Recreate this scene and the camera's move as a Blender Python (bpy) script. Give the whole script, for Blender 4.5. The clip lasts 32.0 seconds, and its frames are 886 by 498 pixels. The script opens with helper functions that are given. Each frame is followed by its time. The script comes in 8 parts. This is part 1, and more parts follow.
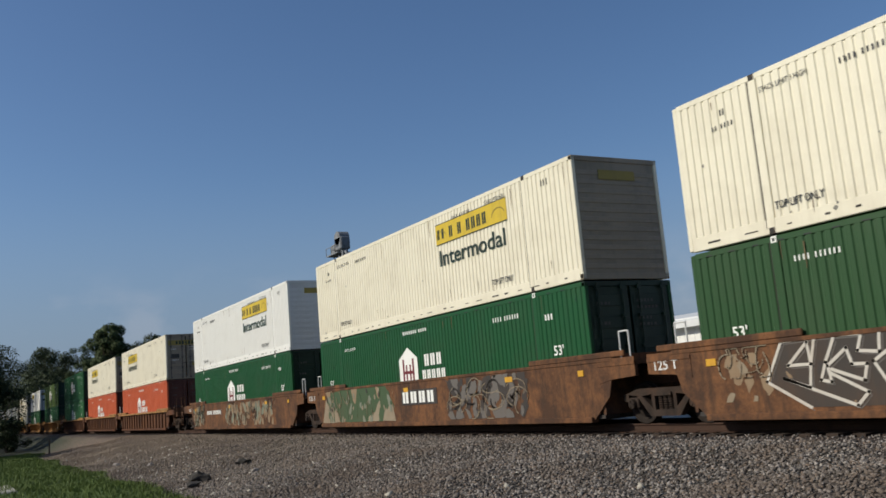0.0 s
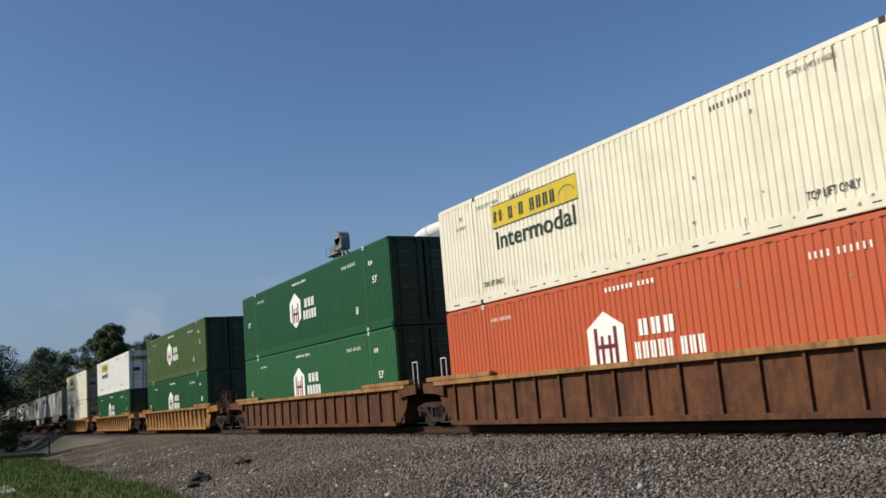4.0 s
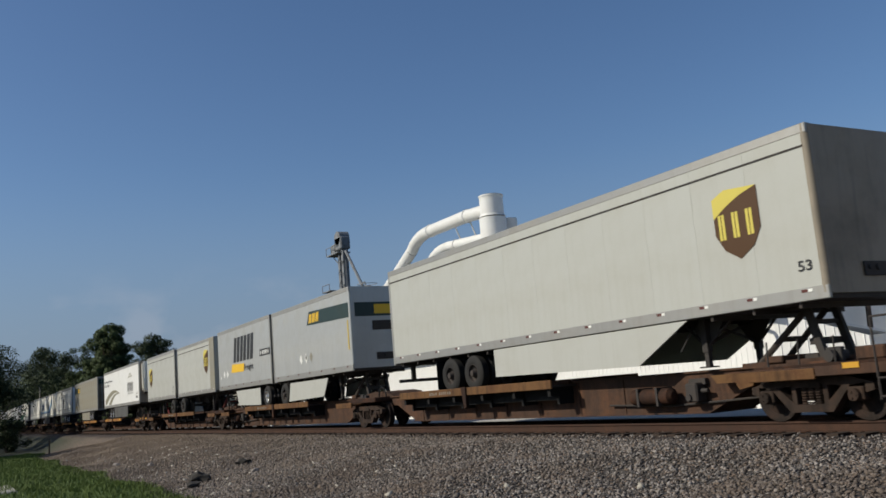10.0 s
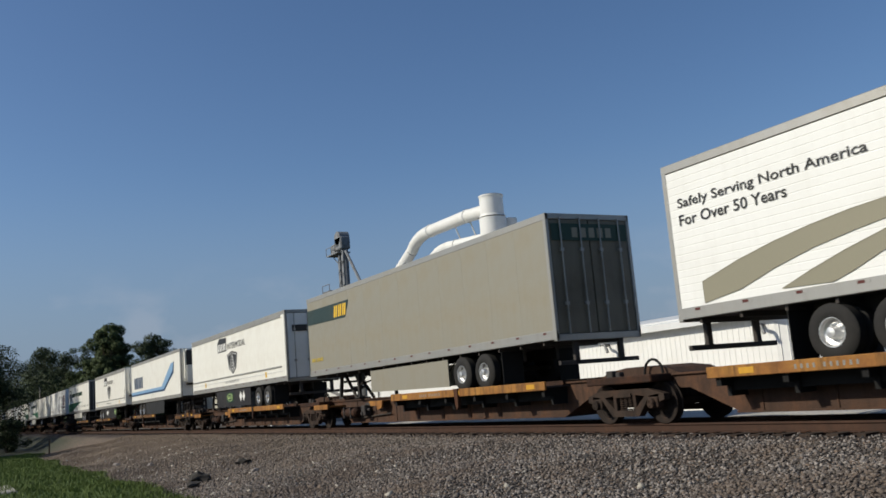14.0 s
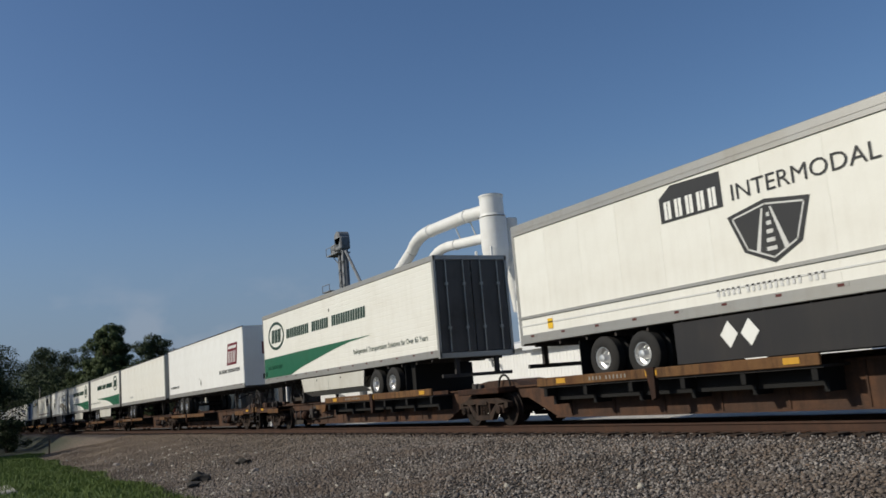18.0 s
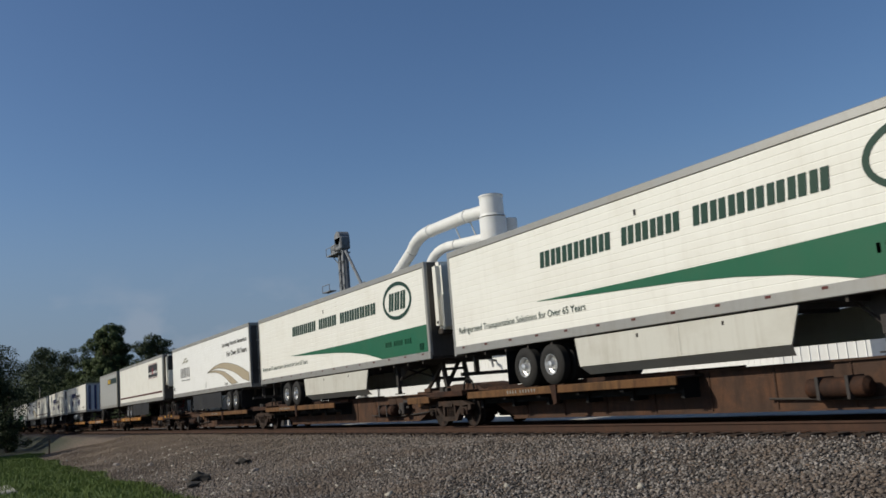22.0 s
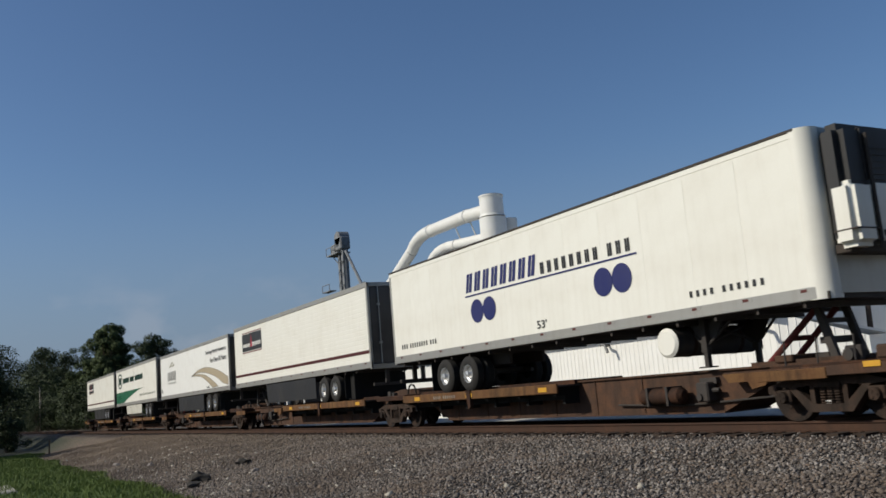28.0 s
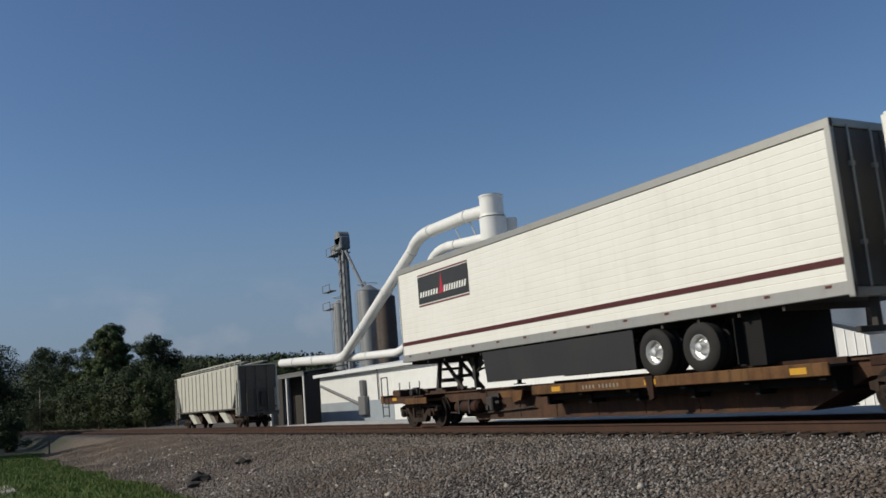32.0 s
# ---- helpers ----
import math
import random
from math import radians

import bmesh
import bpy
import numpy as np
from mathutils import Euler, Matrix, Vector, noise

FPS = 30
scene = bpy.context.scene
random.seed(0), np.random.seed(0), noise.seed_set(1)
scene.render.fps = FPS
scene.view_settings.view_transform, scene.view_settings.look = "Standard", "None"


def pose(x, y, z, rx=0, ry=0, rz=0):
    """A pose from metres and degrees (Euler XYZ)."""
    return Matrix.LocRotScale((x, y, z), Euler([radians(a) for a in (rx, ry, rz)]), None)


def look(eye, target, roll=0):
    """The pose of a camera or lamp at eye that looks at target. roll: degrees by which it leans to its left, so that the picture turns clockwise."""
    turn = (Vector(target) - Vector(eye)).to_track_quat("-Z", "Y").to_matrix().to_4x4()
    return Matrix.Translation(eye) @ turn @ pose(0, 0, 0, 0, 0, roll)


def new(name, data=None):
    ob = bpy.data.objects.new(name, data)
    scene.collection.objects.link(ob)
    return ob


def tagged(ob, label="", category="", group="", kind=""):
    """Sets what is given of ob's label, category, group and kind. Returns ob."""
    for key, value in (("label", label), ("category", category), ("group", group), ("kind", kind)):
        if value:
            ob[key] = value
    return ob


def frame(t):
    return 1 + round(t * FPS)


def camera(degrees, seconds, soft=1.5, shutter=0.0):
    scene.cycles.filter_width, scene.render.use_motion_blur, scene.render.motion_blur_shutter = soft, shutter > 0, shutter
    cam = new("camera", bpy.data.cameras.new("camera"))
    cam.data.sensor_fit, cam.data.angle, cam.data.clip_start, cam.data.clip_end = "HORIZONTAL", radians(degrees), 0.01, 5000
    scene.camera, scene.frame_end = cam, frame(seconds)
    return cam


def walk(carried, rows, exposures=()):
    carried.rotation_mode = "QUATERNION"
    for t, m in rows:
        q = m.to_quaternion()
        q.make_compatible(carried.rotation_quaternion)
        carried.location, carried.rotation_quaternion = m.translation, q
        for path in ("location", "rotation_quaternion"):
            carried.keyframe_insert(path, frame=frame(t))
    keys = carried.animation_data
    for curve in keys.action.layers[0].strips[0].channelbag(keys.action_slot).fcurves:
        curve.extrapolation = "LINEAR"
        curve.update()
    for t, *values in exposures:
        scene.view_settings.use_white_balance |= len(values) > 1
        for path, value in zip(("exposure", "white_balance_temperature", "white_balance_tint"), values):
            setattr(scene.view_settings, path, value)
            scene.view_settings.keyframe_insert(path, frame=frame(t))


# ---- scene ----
# ---------------------------------------------------------------- camera
cam = camera(53.14, 32.0, soft=1.6, shutter=0.05)
EYE = Vector((0.0, -13.79, 1.01))
AIM = EYE + Vector((-0.8565, 0.4911, 0.1589))
walk(cam, [(0.0, look(EYE, AIM, -4.76)), (32.0, look(EYE, AIM, -4.76))], exposures=[(0.0, 0.15), (3.0, 0.15), (4.5, 0.4), (6.0, 0.80), (7.0, 0.58), (8.0, 0.12), (9.0, 0.0), (10.0, 0.12), (11.0, 0.35), (12.0, 0.3), (13.0, 0.22), (14.0, 0.17), (15.0, 0.32), (18.0, 0.03), (22.0, 0.0), (25.0, 0.03), (27.0, 0.1), (28.0, 0.03), (32.0, 0.0)])

# ---------------------------------------------------------------- world, sun
SUN_EL = 33.0
world = bpy.data.worlds.new("sky")
scene.world = world
world.use_nodes = True
wn = world.node_tree.nodes
sky = wn.new("ShaderNodeTexSky")
sky.sky_type = "NISHITA"
sky.sun_disc = False
sky.sun_elevation = radians(SUN_EL)
sky.sun_rotation = radians(199)
sky.air_density = 1.0
sky.dust_density = 0.95
sky.ozone_density = 2.2
wn["Background"].inputs["Strength"].default_value = 0.084
wl = world.node_tree.links
vivid = wn.new("ShaderNodeHueSaturation")
vivid.inputs["Saturation"].default_value = 1.10
wl.new(sky.outputs["Color"], vivid.inputs["Color"])
tint = wn.new("ShaderNodeMix")
tint.data_type, tint.blend_type = "RGBA", "MULTIPLY"
tint.inputs[0].default_value = 1.0
tint.inputs[7].default_value = (0.875, 0.94, 1.05, 1)
wl.new(vivid.outputs[0], tint.inputs[6])
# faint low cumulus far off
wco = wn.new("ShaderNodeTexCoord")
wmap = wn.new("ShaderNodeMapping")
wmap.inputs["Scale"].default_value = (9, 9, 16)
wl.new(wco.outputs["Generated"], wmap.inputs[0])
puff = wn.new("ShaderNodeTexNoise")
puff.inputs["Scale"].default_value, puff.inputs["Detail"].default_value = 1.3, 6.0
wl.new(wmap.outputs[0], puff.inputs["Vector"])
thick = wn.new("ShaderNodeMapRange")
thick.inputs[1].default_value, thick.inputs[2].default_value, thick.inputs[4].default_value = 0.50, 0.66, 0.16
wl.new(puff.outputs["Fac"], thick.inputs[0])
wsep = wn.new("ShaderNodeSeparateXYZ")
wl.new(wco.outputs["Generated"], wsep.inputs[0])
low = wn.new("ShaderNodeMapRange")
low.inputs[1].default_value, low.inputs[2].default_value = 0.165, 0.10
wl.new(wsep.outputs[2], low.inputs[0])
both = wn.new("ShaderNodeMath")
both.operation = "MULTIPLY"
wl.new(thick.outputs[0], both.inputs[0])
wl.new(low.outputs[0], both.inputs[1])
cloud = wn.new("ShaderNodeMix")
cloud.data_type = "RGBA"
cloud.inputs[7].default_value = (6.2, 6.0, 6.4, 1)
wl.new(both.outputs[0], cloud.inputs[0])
# grey-violet summer haze all round the horizon
hazy = wn.new("ShaderNodeMapRange")
hazy.interpolation_type = "SMOOTHSTEP"
hazy.inputs[1].default_value, hazy.inputs[2].default_value, hazy.inputs[4].default_value = 0.27, 0.03, 0.75
wl.new(wsep.outputs[2], hazy.inputs[0])
haze = wn.new("ShaderNodeMix")
haze.data_type = "RGBA"
haze.inputs[7].default_value = (2.05, 2.75, 4.0, 1)
wl.new(hazy.outputs[0], haze.inputs[0])
wl.new(tint.outputs[2], haze.inputs[6])
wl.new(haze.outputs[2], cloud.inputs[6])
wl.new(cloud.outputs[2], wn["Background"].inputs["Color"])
sun_data = bpy.data.lights.new("sun", "SUN")
sun_data.energy, sun_data.angle, sun_data.color = 3.75, radians(0.6), (1.0, 0.935, 0.80)
sun = new("sun", sun_data)
sun.matrix_world = look((-20.7, -60, 63.5 * math.tan(radians(SUN_EL))), (0, 0, 0))

# ---------------------------------------------------------------- materials
MATS = {}


def nodes_of(name):
    m = bpy.data.materials.new(name)
    m.use_nodes = True
    n, l = m.node_tree.nodes, m.node_tree.links
    return m, n, l, n["Principled BSDF"]


def mixc(n, l, fac, a, b):
    x = n.new("ShaderNodeMix")
    x.data_type = "RGBA"
    for sock, v in ((x.inputs[0], fac), (x.inputs[6], a), (x.inputs[7], b)):
        if hasattr(v, "links"):
            l.new(v, sock)
        elif isinstance(v, (int, float)):
            sock.default_value = v
        else:
            sock.default_value = (*v, 1)
    return x.outputs[2]


def ramp(n, l, src, a, b):
    r = n.new("ShaderNodeMapRange")
    r.inputs[1].default_value, r.inputs[2].default_value = a, b
    l.new(src, r.inputs[0])
    return r.outputs[0]


def noise_tex(n, l, scale, stretch=(1, 1, 1), detail=4.0, rough=0.6):
    co = n.new("ShaderNodeTexCoord")
    mp = n.new("ShaderNodeMapping")
    mp.inputs["Scale"].default_value = stretch
    t = n.new("ShaderNodeTexNoise")
    t.inputs["Scale"].default_value, t.inputs["Detail"].default_value, t.inputs["Roughness"].default_value = scale, detail, rough
    l.new(co.outputs["Object"], mp.inputs[0])
    l.new(mp.outputs[0], t.inputs["Vector"])
    return t.outputs["Fac"]


def paint(name, col, dirt=(0.12, 0.09, 0.06), amount=0.35, rough=0.45, metal=0.0, streak=True, bump=0.15, scale=1.2):
    """Weathered paint: broad grime, vertical streaks, fine grain, small bumps."""
    if name in MATS:
        return MATS[name]
    m, n, l, b = nodes_of(name)
    big = ramp(n, l, noise_tex(n, l, scale * 0.6, (1, 1, 1.5)), 0.45, 0.85)
    thin = ramp(n, l, noise_tex(n, l, scale * 5, (1, 1, 0.12) if streak else (1, 1, 1)), 0.5, 0.85)
    fine = ramp(n, l, noise_tex(n, l, 40), 0.3, 0.8)
    mx = n.new("ShaderNodeMath")
    mx.operation = "MULTIPLY_ADD"
    l.new(big, mx.inputs[0])
    mx.inputs[1].default_value = amount
    mt = n.new("ShaderNodeMath")
    mt.operation = "MULTIPLY"
    l.new(thin, mt.inputs[0])
    mt.inputs[1].default_value = amount * 0.7
    l.new(mt.outputs[0], mx.inputs[2])
    oi = n.new("ShaderNodeObjectInfo")
    c1 = mixc(n, l, mx.outputs[0], col, dirt)
    c2 = mixc(n, l, ramp(n, l, oi.outputs["Random"], -0.6, 12.0), c1, dirt)
    c3 = mixc(n, l, ramp(n, l, fine, -1.0, 9.0), c2, tuple(v * 0.6 for v in col))
    l.new(c3, b.inputs["Base Color"])
    b.inputs["Metallic"].default_value = metal
    b.inputs["Specular IOR Level"].default_value = 0.28
    rr = n.new("ShaderNodeMath")
    rr.operation = "MULTIPLY_ADD"
    l.new(big, rr.inputs[0])
    rr.inputs[1].default_value, rr.inputs[2].default_value = 0.25, rough
    l.new(rr.outputs[0], b.inputs["Roughness"])
    bp = n.new("ShaderNodeBump")
    bp.inputs["Strength"].default_value, bp.inputs["Distance"].default_value = bump, 0.01
    l.new(thin, bp.inputs["Height"])
    l.new(bp.outputs[0], b.inputs["Normal"])
    MATS[name] = m
    return m


def rusty(name, col, rust=(0.16, 0.06, 0.025), amount=0.5, dark=(0.045, 0.03, 0.022)):
    """Painted steel with rust patches and black grime."""
    if name in MATS:
        return MATS[name]
    m, n, l, b = nodes_of(name)
    a = ramp(n, l, noise_tex(n, l, 1.1, (1, 1, 1), 7, 0.75), 0.60 - amount * 0.25, 0.62)
    s = ramp(n, l, noise_tex(n, l, 5, (1, 1, 0.16), 5, 0.7), 0.47, 0.66)
    f = ramp(n, l, noise_tex(n, l, 22, (1, 1, 1), 5, 0.7), 0.35, 0.75)
    c = mixc(n, l, a, col, rust)
    ms = n.new("ShaderNodeMath")
    ms.operation = "MULTIPLY"
    l.new(s, ms.inputs[0])
    ms.inputs[1].default_value = 0.72
    c = mixc(n, l, ms.outputs[0], c, dark)
    mf = n.new("ShaderNodeMath")
    mf.operation = "MULTIPLY"
    l.new(f, mf.inputs[0])
    mf.inputs[1].default_value = 0.4
    c = mixc(n, l, mf.outputs[0], c, tuple(v * 0.55 for v in col))
    l.new(c, b.inputs["Base Color"])
    b.inputs["Roughness"].default_value = 0.82
    b.inputs["Specular IOR Level"].default_value = 0.15
    bp = n.new("ShaderNodeBump")
    bp.inputs["Strength"].default_value, bp.inputs["Distance"].default_value = 0.35, 0.012
    l.new(f, bp.inputs["Height"])
    l.new(bp.outputs[0], b.inputs["Normal"])
    MATS[name] = m
    return m


CREAM = paint("cream container paint", (0.78, 0.73, 0.58), (0.30, 0.24, 0.16), 0.32)
WHITE_C = paint("white container paint", (0.76, 0.752, 0.705), (0.38, 0.36, 0.32), 0.20)
# Grimy door paints; the shade of the ends is darkened into their colour.
DOOR_C = paint("grimy shaded grey door paint", (0.29, 0.245, 0.185), (0.08, 0.075, 0.065), 0.6)
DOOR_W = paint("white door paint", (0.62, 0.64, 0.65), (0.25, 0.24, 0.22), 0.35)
DOOR_T = paint("grimy shaded tan door paint", (0.17, 0.15, 0.105), (0.07, 0.06, 0.045), 0.6)
DOOR_G = paint("grimy shaded green door paint", (0.008, 0.028, 0.016), (0.015, 0.02, 0.015), 0.6)
DOOR_R = paint("grimy shaded red door paint", (0.075, 0.022, 0.016), (0.04, 0.02, 0.016), 0.6)
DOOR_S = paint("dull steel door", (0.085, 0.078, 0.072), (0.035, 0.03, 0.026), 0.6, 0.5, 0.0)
GREEN = paint("dark green paint", (0.006, 0.072, 0.020), (0.016, 0.045, 0.018), 0.40)
GREEN_W = paint("weathered olive green paint", (0.020, 0.066, 0.020), (0.032, 0.050, 0.022), 0.5)
GREEN_L = paint("light green paint", (0.018, 0.11, 0.036), (0.04, 0.07, 0.03), 0.40)
GREEN_P = paint("faded yellow green paint", (0.058, 0.098, 0.019), (0.030, 0.060, 0.018), 0.5)
RED = paint("orange red paint", (0.50, 0.098, 0.036), (0.28, 0.07, 0.035), 0.40)
RUST = rusty("rust brown car steel", (0.070, 0.037, 0.023), (0.195, 0.088, 0.039), 0.7)
BROWN = rusty("dark brown car steel", (0.080, 0.035, 0.021), (0.145, 0.062, 0.028), 0.7, (0.03, 0.018, 0.014))
OCHRE = rusty("ochre brown sill steel", (0.33, 0.18, 0.07), (0.23, 0.11, 0.045), 0.5, (0.09, 0.05, 0.03))
YELLOW = rusty("yellow car steel", (0.335, 0.185, 0.063), (0.22, 0.092, 0.034), 0.75, (0.075, 0.036, 0.018))
SPINE = rusty("spine car brown steel", (0.036, 0.020, 0.014), (0.082, 0.036, 0.019), 0.5, (0.022, 0.014, 0.011))
SILLM = rusty("spine beam brown steel", (0.064, 0.039, 0.028), (0.104, 0.052, 0.030), 0.6, (0.036, 0.023, 0.017))
HITCH_R = rusty("dull red hitch steel", (0.14, 0.030, 0.030), (0.09, 0.03, 0.025), 0.5, (0.05, 0.02, 0.018))
SPINE_O = rusty("spine car worn edge steel", (0.150, 0.080, 0.034), (0.105, 0.050, 0.024), 0.6, (0.035, 0.021, 0.014))
SPINE_Y = rusty("spine car yellow edge steel", (0.36, 0.175, 0.045), (0.22, 0.095, 0.035), 0.8)
MARK_Y = paint("yellow marker paint", (0.62, 0.33, 0.03), (0.25, 0.12, 0.03), 0.6)
TRUCKM = rusty("brake dust iron", (0.043, 0.030, 0.023), (0.072, 0.040, 0.026), 0.5, (0.014, 0.011, 0.009))
WHEELM = rusty("worn wheel steel", (0.024, 0.018, 0.015), (0.042, 0.025, 0.018), 0.4, (0.012, 0.01, 0.008))
WHITE_T = paint("white trailer paint", (0.79, 0.78, 0.715), (0.42, 0.37, 0.29), 0.24, 0.38)
WHITE_B = paint("bright white trailer paint", (0.82, 0.82, 0.79), (0.45, 0.43, 0.38), 0.22, 0.35)
GREY_T = paint("light grey trailer paint", (0.45, 0.455, 0.42), (0.30, 0.28, 0.22), 0.30, 0.4)
SILVER = paint("silver trailer skin", (0.45, 0.46, 0.45), (0.30, 0.28, 0.24), 0.35, 0.42, 0.35)
TAN_T = paint("dirty tan trailer skin", (0.275, 0.262, 0.215), (0.24, 0.20, 0.13), 0.5, 0.5, 0.15)
ALU = paint("aluminium rail", (0.36, 0.355, 0.335), (0.2, 0.18, 0.14), 0.4, 0.45, 0.5)
CHROME = paint("polished wheel metal", (0.74, 0.74, 0.73), (0.35, 0.34, 0.32), 0.35, 0.34, 0.9)
BLACK = paint("black paint", (0.018, 0.018, 0.02), (0.06, 0.05, 0.04), 0.3, 0.5)
RUBBER = paint("tyre rubber", (0.016, 0.0155, 0.015), (0.045, 0.04, 0.033), 0.5, 0.8, 0.0, False)
VOID_K = paint("black rubber and underframe shade", (0.011, 0.011, 0.011), (0.018, 0.016, 0.014), 0.4, 0.9)
SKIRT_W = paint("grimy white skirt", (0.56, 0.55, 0.49), (0.30, 0.26, 0.20), 0.5, 0.5)
SKIRT_G = paint("grey skirt", (0.10, 0.10, 0.097), (0.06, 0.055, 0.045), 0.4, 0.5)
SKIRT_D = paint("dark grey skirt", (0.024, 0.024, 0.026), (0.04, 0.037, 0.03), 0.4, 0.5)
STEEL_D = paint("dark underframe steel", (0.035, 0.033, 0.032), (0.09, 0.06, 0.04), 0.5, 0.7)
SIGN_Y = paint("sign yellow", (0.62, 0.44, 0.03), (0.20, 0.15, 0.05), 0.5)
INK = paint("sign black green", (0.012, 0.030, 0.022), (0.05, 0.05, 0.04), 0.1)
INK_W = paint("sign white", (0.82, 0.82, 0.78), (0.4, 0.38, 0.3), 0.2)
INK_R = paint("sign dark red", (0.15, 0.016, 0.026), (0.1, 0.03, 0.03), 0.2)
INK_B = paint("sign blue", (0.014, 0.019, 0.11), (0.08, 0.08, 0.14), 0.15)
INK_G = paint("sign green", (0.012, 0.11, 0.055), (0.05, 0.10, 0.06), 0.25)
INK_D = paint("sign near-black green", (0.012, 0.045, 0.030), (0.04, 0.06, 0.045), 0.25)
INK_SL = paint("sign slate green", (0.022, 0.042, 0.040), (0.06, 0.07, 0.06), 0.3)
INK_M = paint("sign maroon", (0.075, 0.014, 0.014), (0.05, 0.02, 0.02), 0.2)
INK_K = paint("sign charcoal", (0.03, 0.03, 0.032), (0.06, 0.06, 0.05), 0.2)
INK_O = paint("sign olive grey", (0.25, 0.235, 0.17), (0.3, 0.27, 0.2), 0.2)
INK_T = paint("sign tan gold", (0.39, 0.325, 0.225), (0.36, 0.31, 0.23), 0.2)
INK_BR = paint("sign brown", (0.075, 0.035, 0.012), (0.1, 0.06, 0.03), 0.2)
INK_GO = paint("sign gold", (0.75, 0.46, 0.03), (0.5, 0.32, 0.06), 0.2)
INK_S = paint("sign light grey", (0.62, 0.62, 0.60), (0.4, 0.38, 0.33), 0.2)
REFL = paint("grimy red reflector tape", (0.10, 0.022, 0.018), (0.06, 0.035, 0.025), 0.5)

# ---------------------------------------------------------------- mesh helpers
CACHE = {}


class Shape:
    """Plain lists of vertices and faces that become one mesh."""

    def __init__(self):
        self.v, self.f, self.stuff = [], [], False

    def box(self, x0, x1, y0, y1, z0, z1, bev=0.0, seg=1):
        k = len(self.v)
        if bev <= 0:
            self.v += [(x, y, z) for z in (z0, z1) for y in (y0, y1) for x in (x0, x1)]
            self.f += [tuple(k + i for i in q) for q in ((0, 2, 3, 1), (4, 5, 7, 6), (0, 1, 5, 4), (2, 6, 7, 3), (0, 4, 6, 2), (1, 3, 7, 5))]
            return self
        e = min(bev, abs(x1 - x0) * 0.4, abs(y1 - y0) * 0.4, abs(z1 - z0) * 0.4)
        bm = bmesh.new()
        bmesh.ops.create_cube(bm, size=1.0)
        for w in bm.verts:
            w.co = ((x0 + x1) / 2 + w.co.x * (x1 - x0), (y0 + y1) / 2 + w.co.y * (y1 - y0), (z0 + z1) / 2 + w.co.z * (z1 - z0))
        bmesh.ops.bevel(bm, geom=list(bm.edges), offset=e, segments=seg, affect="EDGES")
        bm.verts.index_update()
        self.v += [tuple(w.co) for w in bm.verts]
        self.f += [tuple(k + w.index for w in q.verts) for q in bm.faces]
        bm.free()
        return self

    def prism(self, pts, y0, y1):
        """Outline in x, z pushed from y0 to y1."""
        k, n = len(self.v), len(pts)
        self.v += [(x, y0, z) for x, z in pts] + [(x, y1, z) for x, z in pts]
        self.f += [tuple(range(k, k + n)), tuple(range(k + 2 * n - 1, k + n - 1, -1))]
        self.f += [(k + i, k + n + i, k + n + (i + 1) % n, k + (i + 1) % n) for i in range(n)]
        return self

    def tube(self, p, q, r0, r1=None, seg=10, caps=True):
        r1 = r0 if r1 is None else r1
        p, q = Vector(p), Vector(q)
        a = (q - p).normalized()
        s = a.orthogonal().normalized()
        t = a.cross(s)
        k = len(self.v)
        for c, r in ((p, r0), (q, r1)):
            for i in range(seg):
                g = 2 * math.pi * i / seg
                self.v.append(tuple(c + (s * math.cos(g) + t * math.sin(g)) * r))
        self.f += [(k + i, k + (i + 1) % seg, k + seg + (i + 1) % seg, k + seg + i) for i in range(seg)]
        if caps:
            self.f += [tuple(range(k + seg - 1, k - 1, -1)), tuple(range(k + seg, k + 2 * seg))]
        return self

    def path(self, pts, r, seg=8):
        for p, q in zip(pts, pts[1:]):
            self.tube(p, q, r, r, seg)
        return self

    def lathe(self, prof, seg=24, y=0.0):
        """Profile of (radius, y) turned round the y axis through x = z = 0."""
        k, n = len(self.v), len(prof)
        for i in range(seg):
            g = 2 * math.pi * i / seg
            self.v += [(r * math.cos(g), y + h, r * math.sin(g)) for r, h in prof]
        for i in range(seg):
            j = (i + 1) % seg
            self.f += [(k + i * n + a, k + i * n + a + 1, k + j * n + a + 1, k + j * n + a) for a in range(n - 1)]
        return self

    def flat(self, pts, y):
        """Thin plate in the x, z plane that faces -y."""
        return self.prism(pts, y, y + 0.003)

    def rect(self, x0, x1, z0, z1, y):
        return self.flat([(x0, z0), (x1, z0), (x1, z1), (x0, z1)], y)

    def mesh(self, name, mat, smooth=False):
        me = bpy.data.meshes.new(name)
        me.from_pydata(self.v, [], self.f)
        me.materials.append(mat)
        bm = bmesh.new()
        bm.from_mesh(me)
        bmesh.ops.recalc_face_normals(bm, faces=list(bm.faces))
        bm.to_mesh(me)
        bm.free()
        if smooth:
            me.polygons.foreach_set("use_smooth", [True] * len(me.polygons))
            me.set_sharp_from_angle(angle=radians(40))
        return me


def part(name, shape, mat, parent, label="", key=None, smooth=False, at=None):
    """One mesh object under a thing or a part; key shares the mesh between alike pieces."""
    stuff = name.endswith("decal")
    if key is not None:
        key = (key, mat.name)
        if key not in CACHE:
            CACHE[key] = (shape() if callable(shape) else shape).mesh(name, mat, smooth)
        me = CACHE[key]
    else:
        me = (shape() if callable(shape) else shape).mesh(name, mat, smooth)
    ob = new(name, me)
    ob.parent = parent
    if at is not None:
        ob.location = at
    if label:
        ob["label"] = label
    if stuff:
        ob["kind"] = "stuff"
    return ob


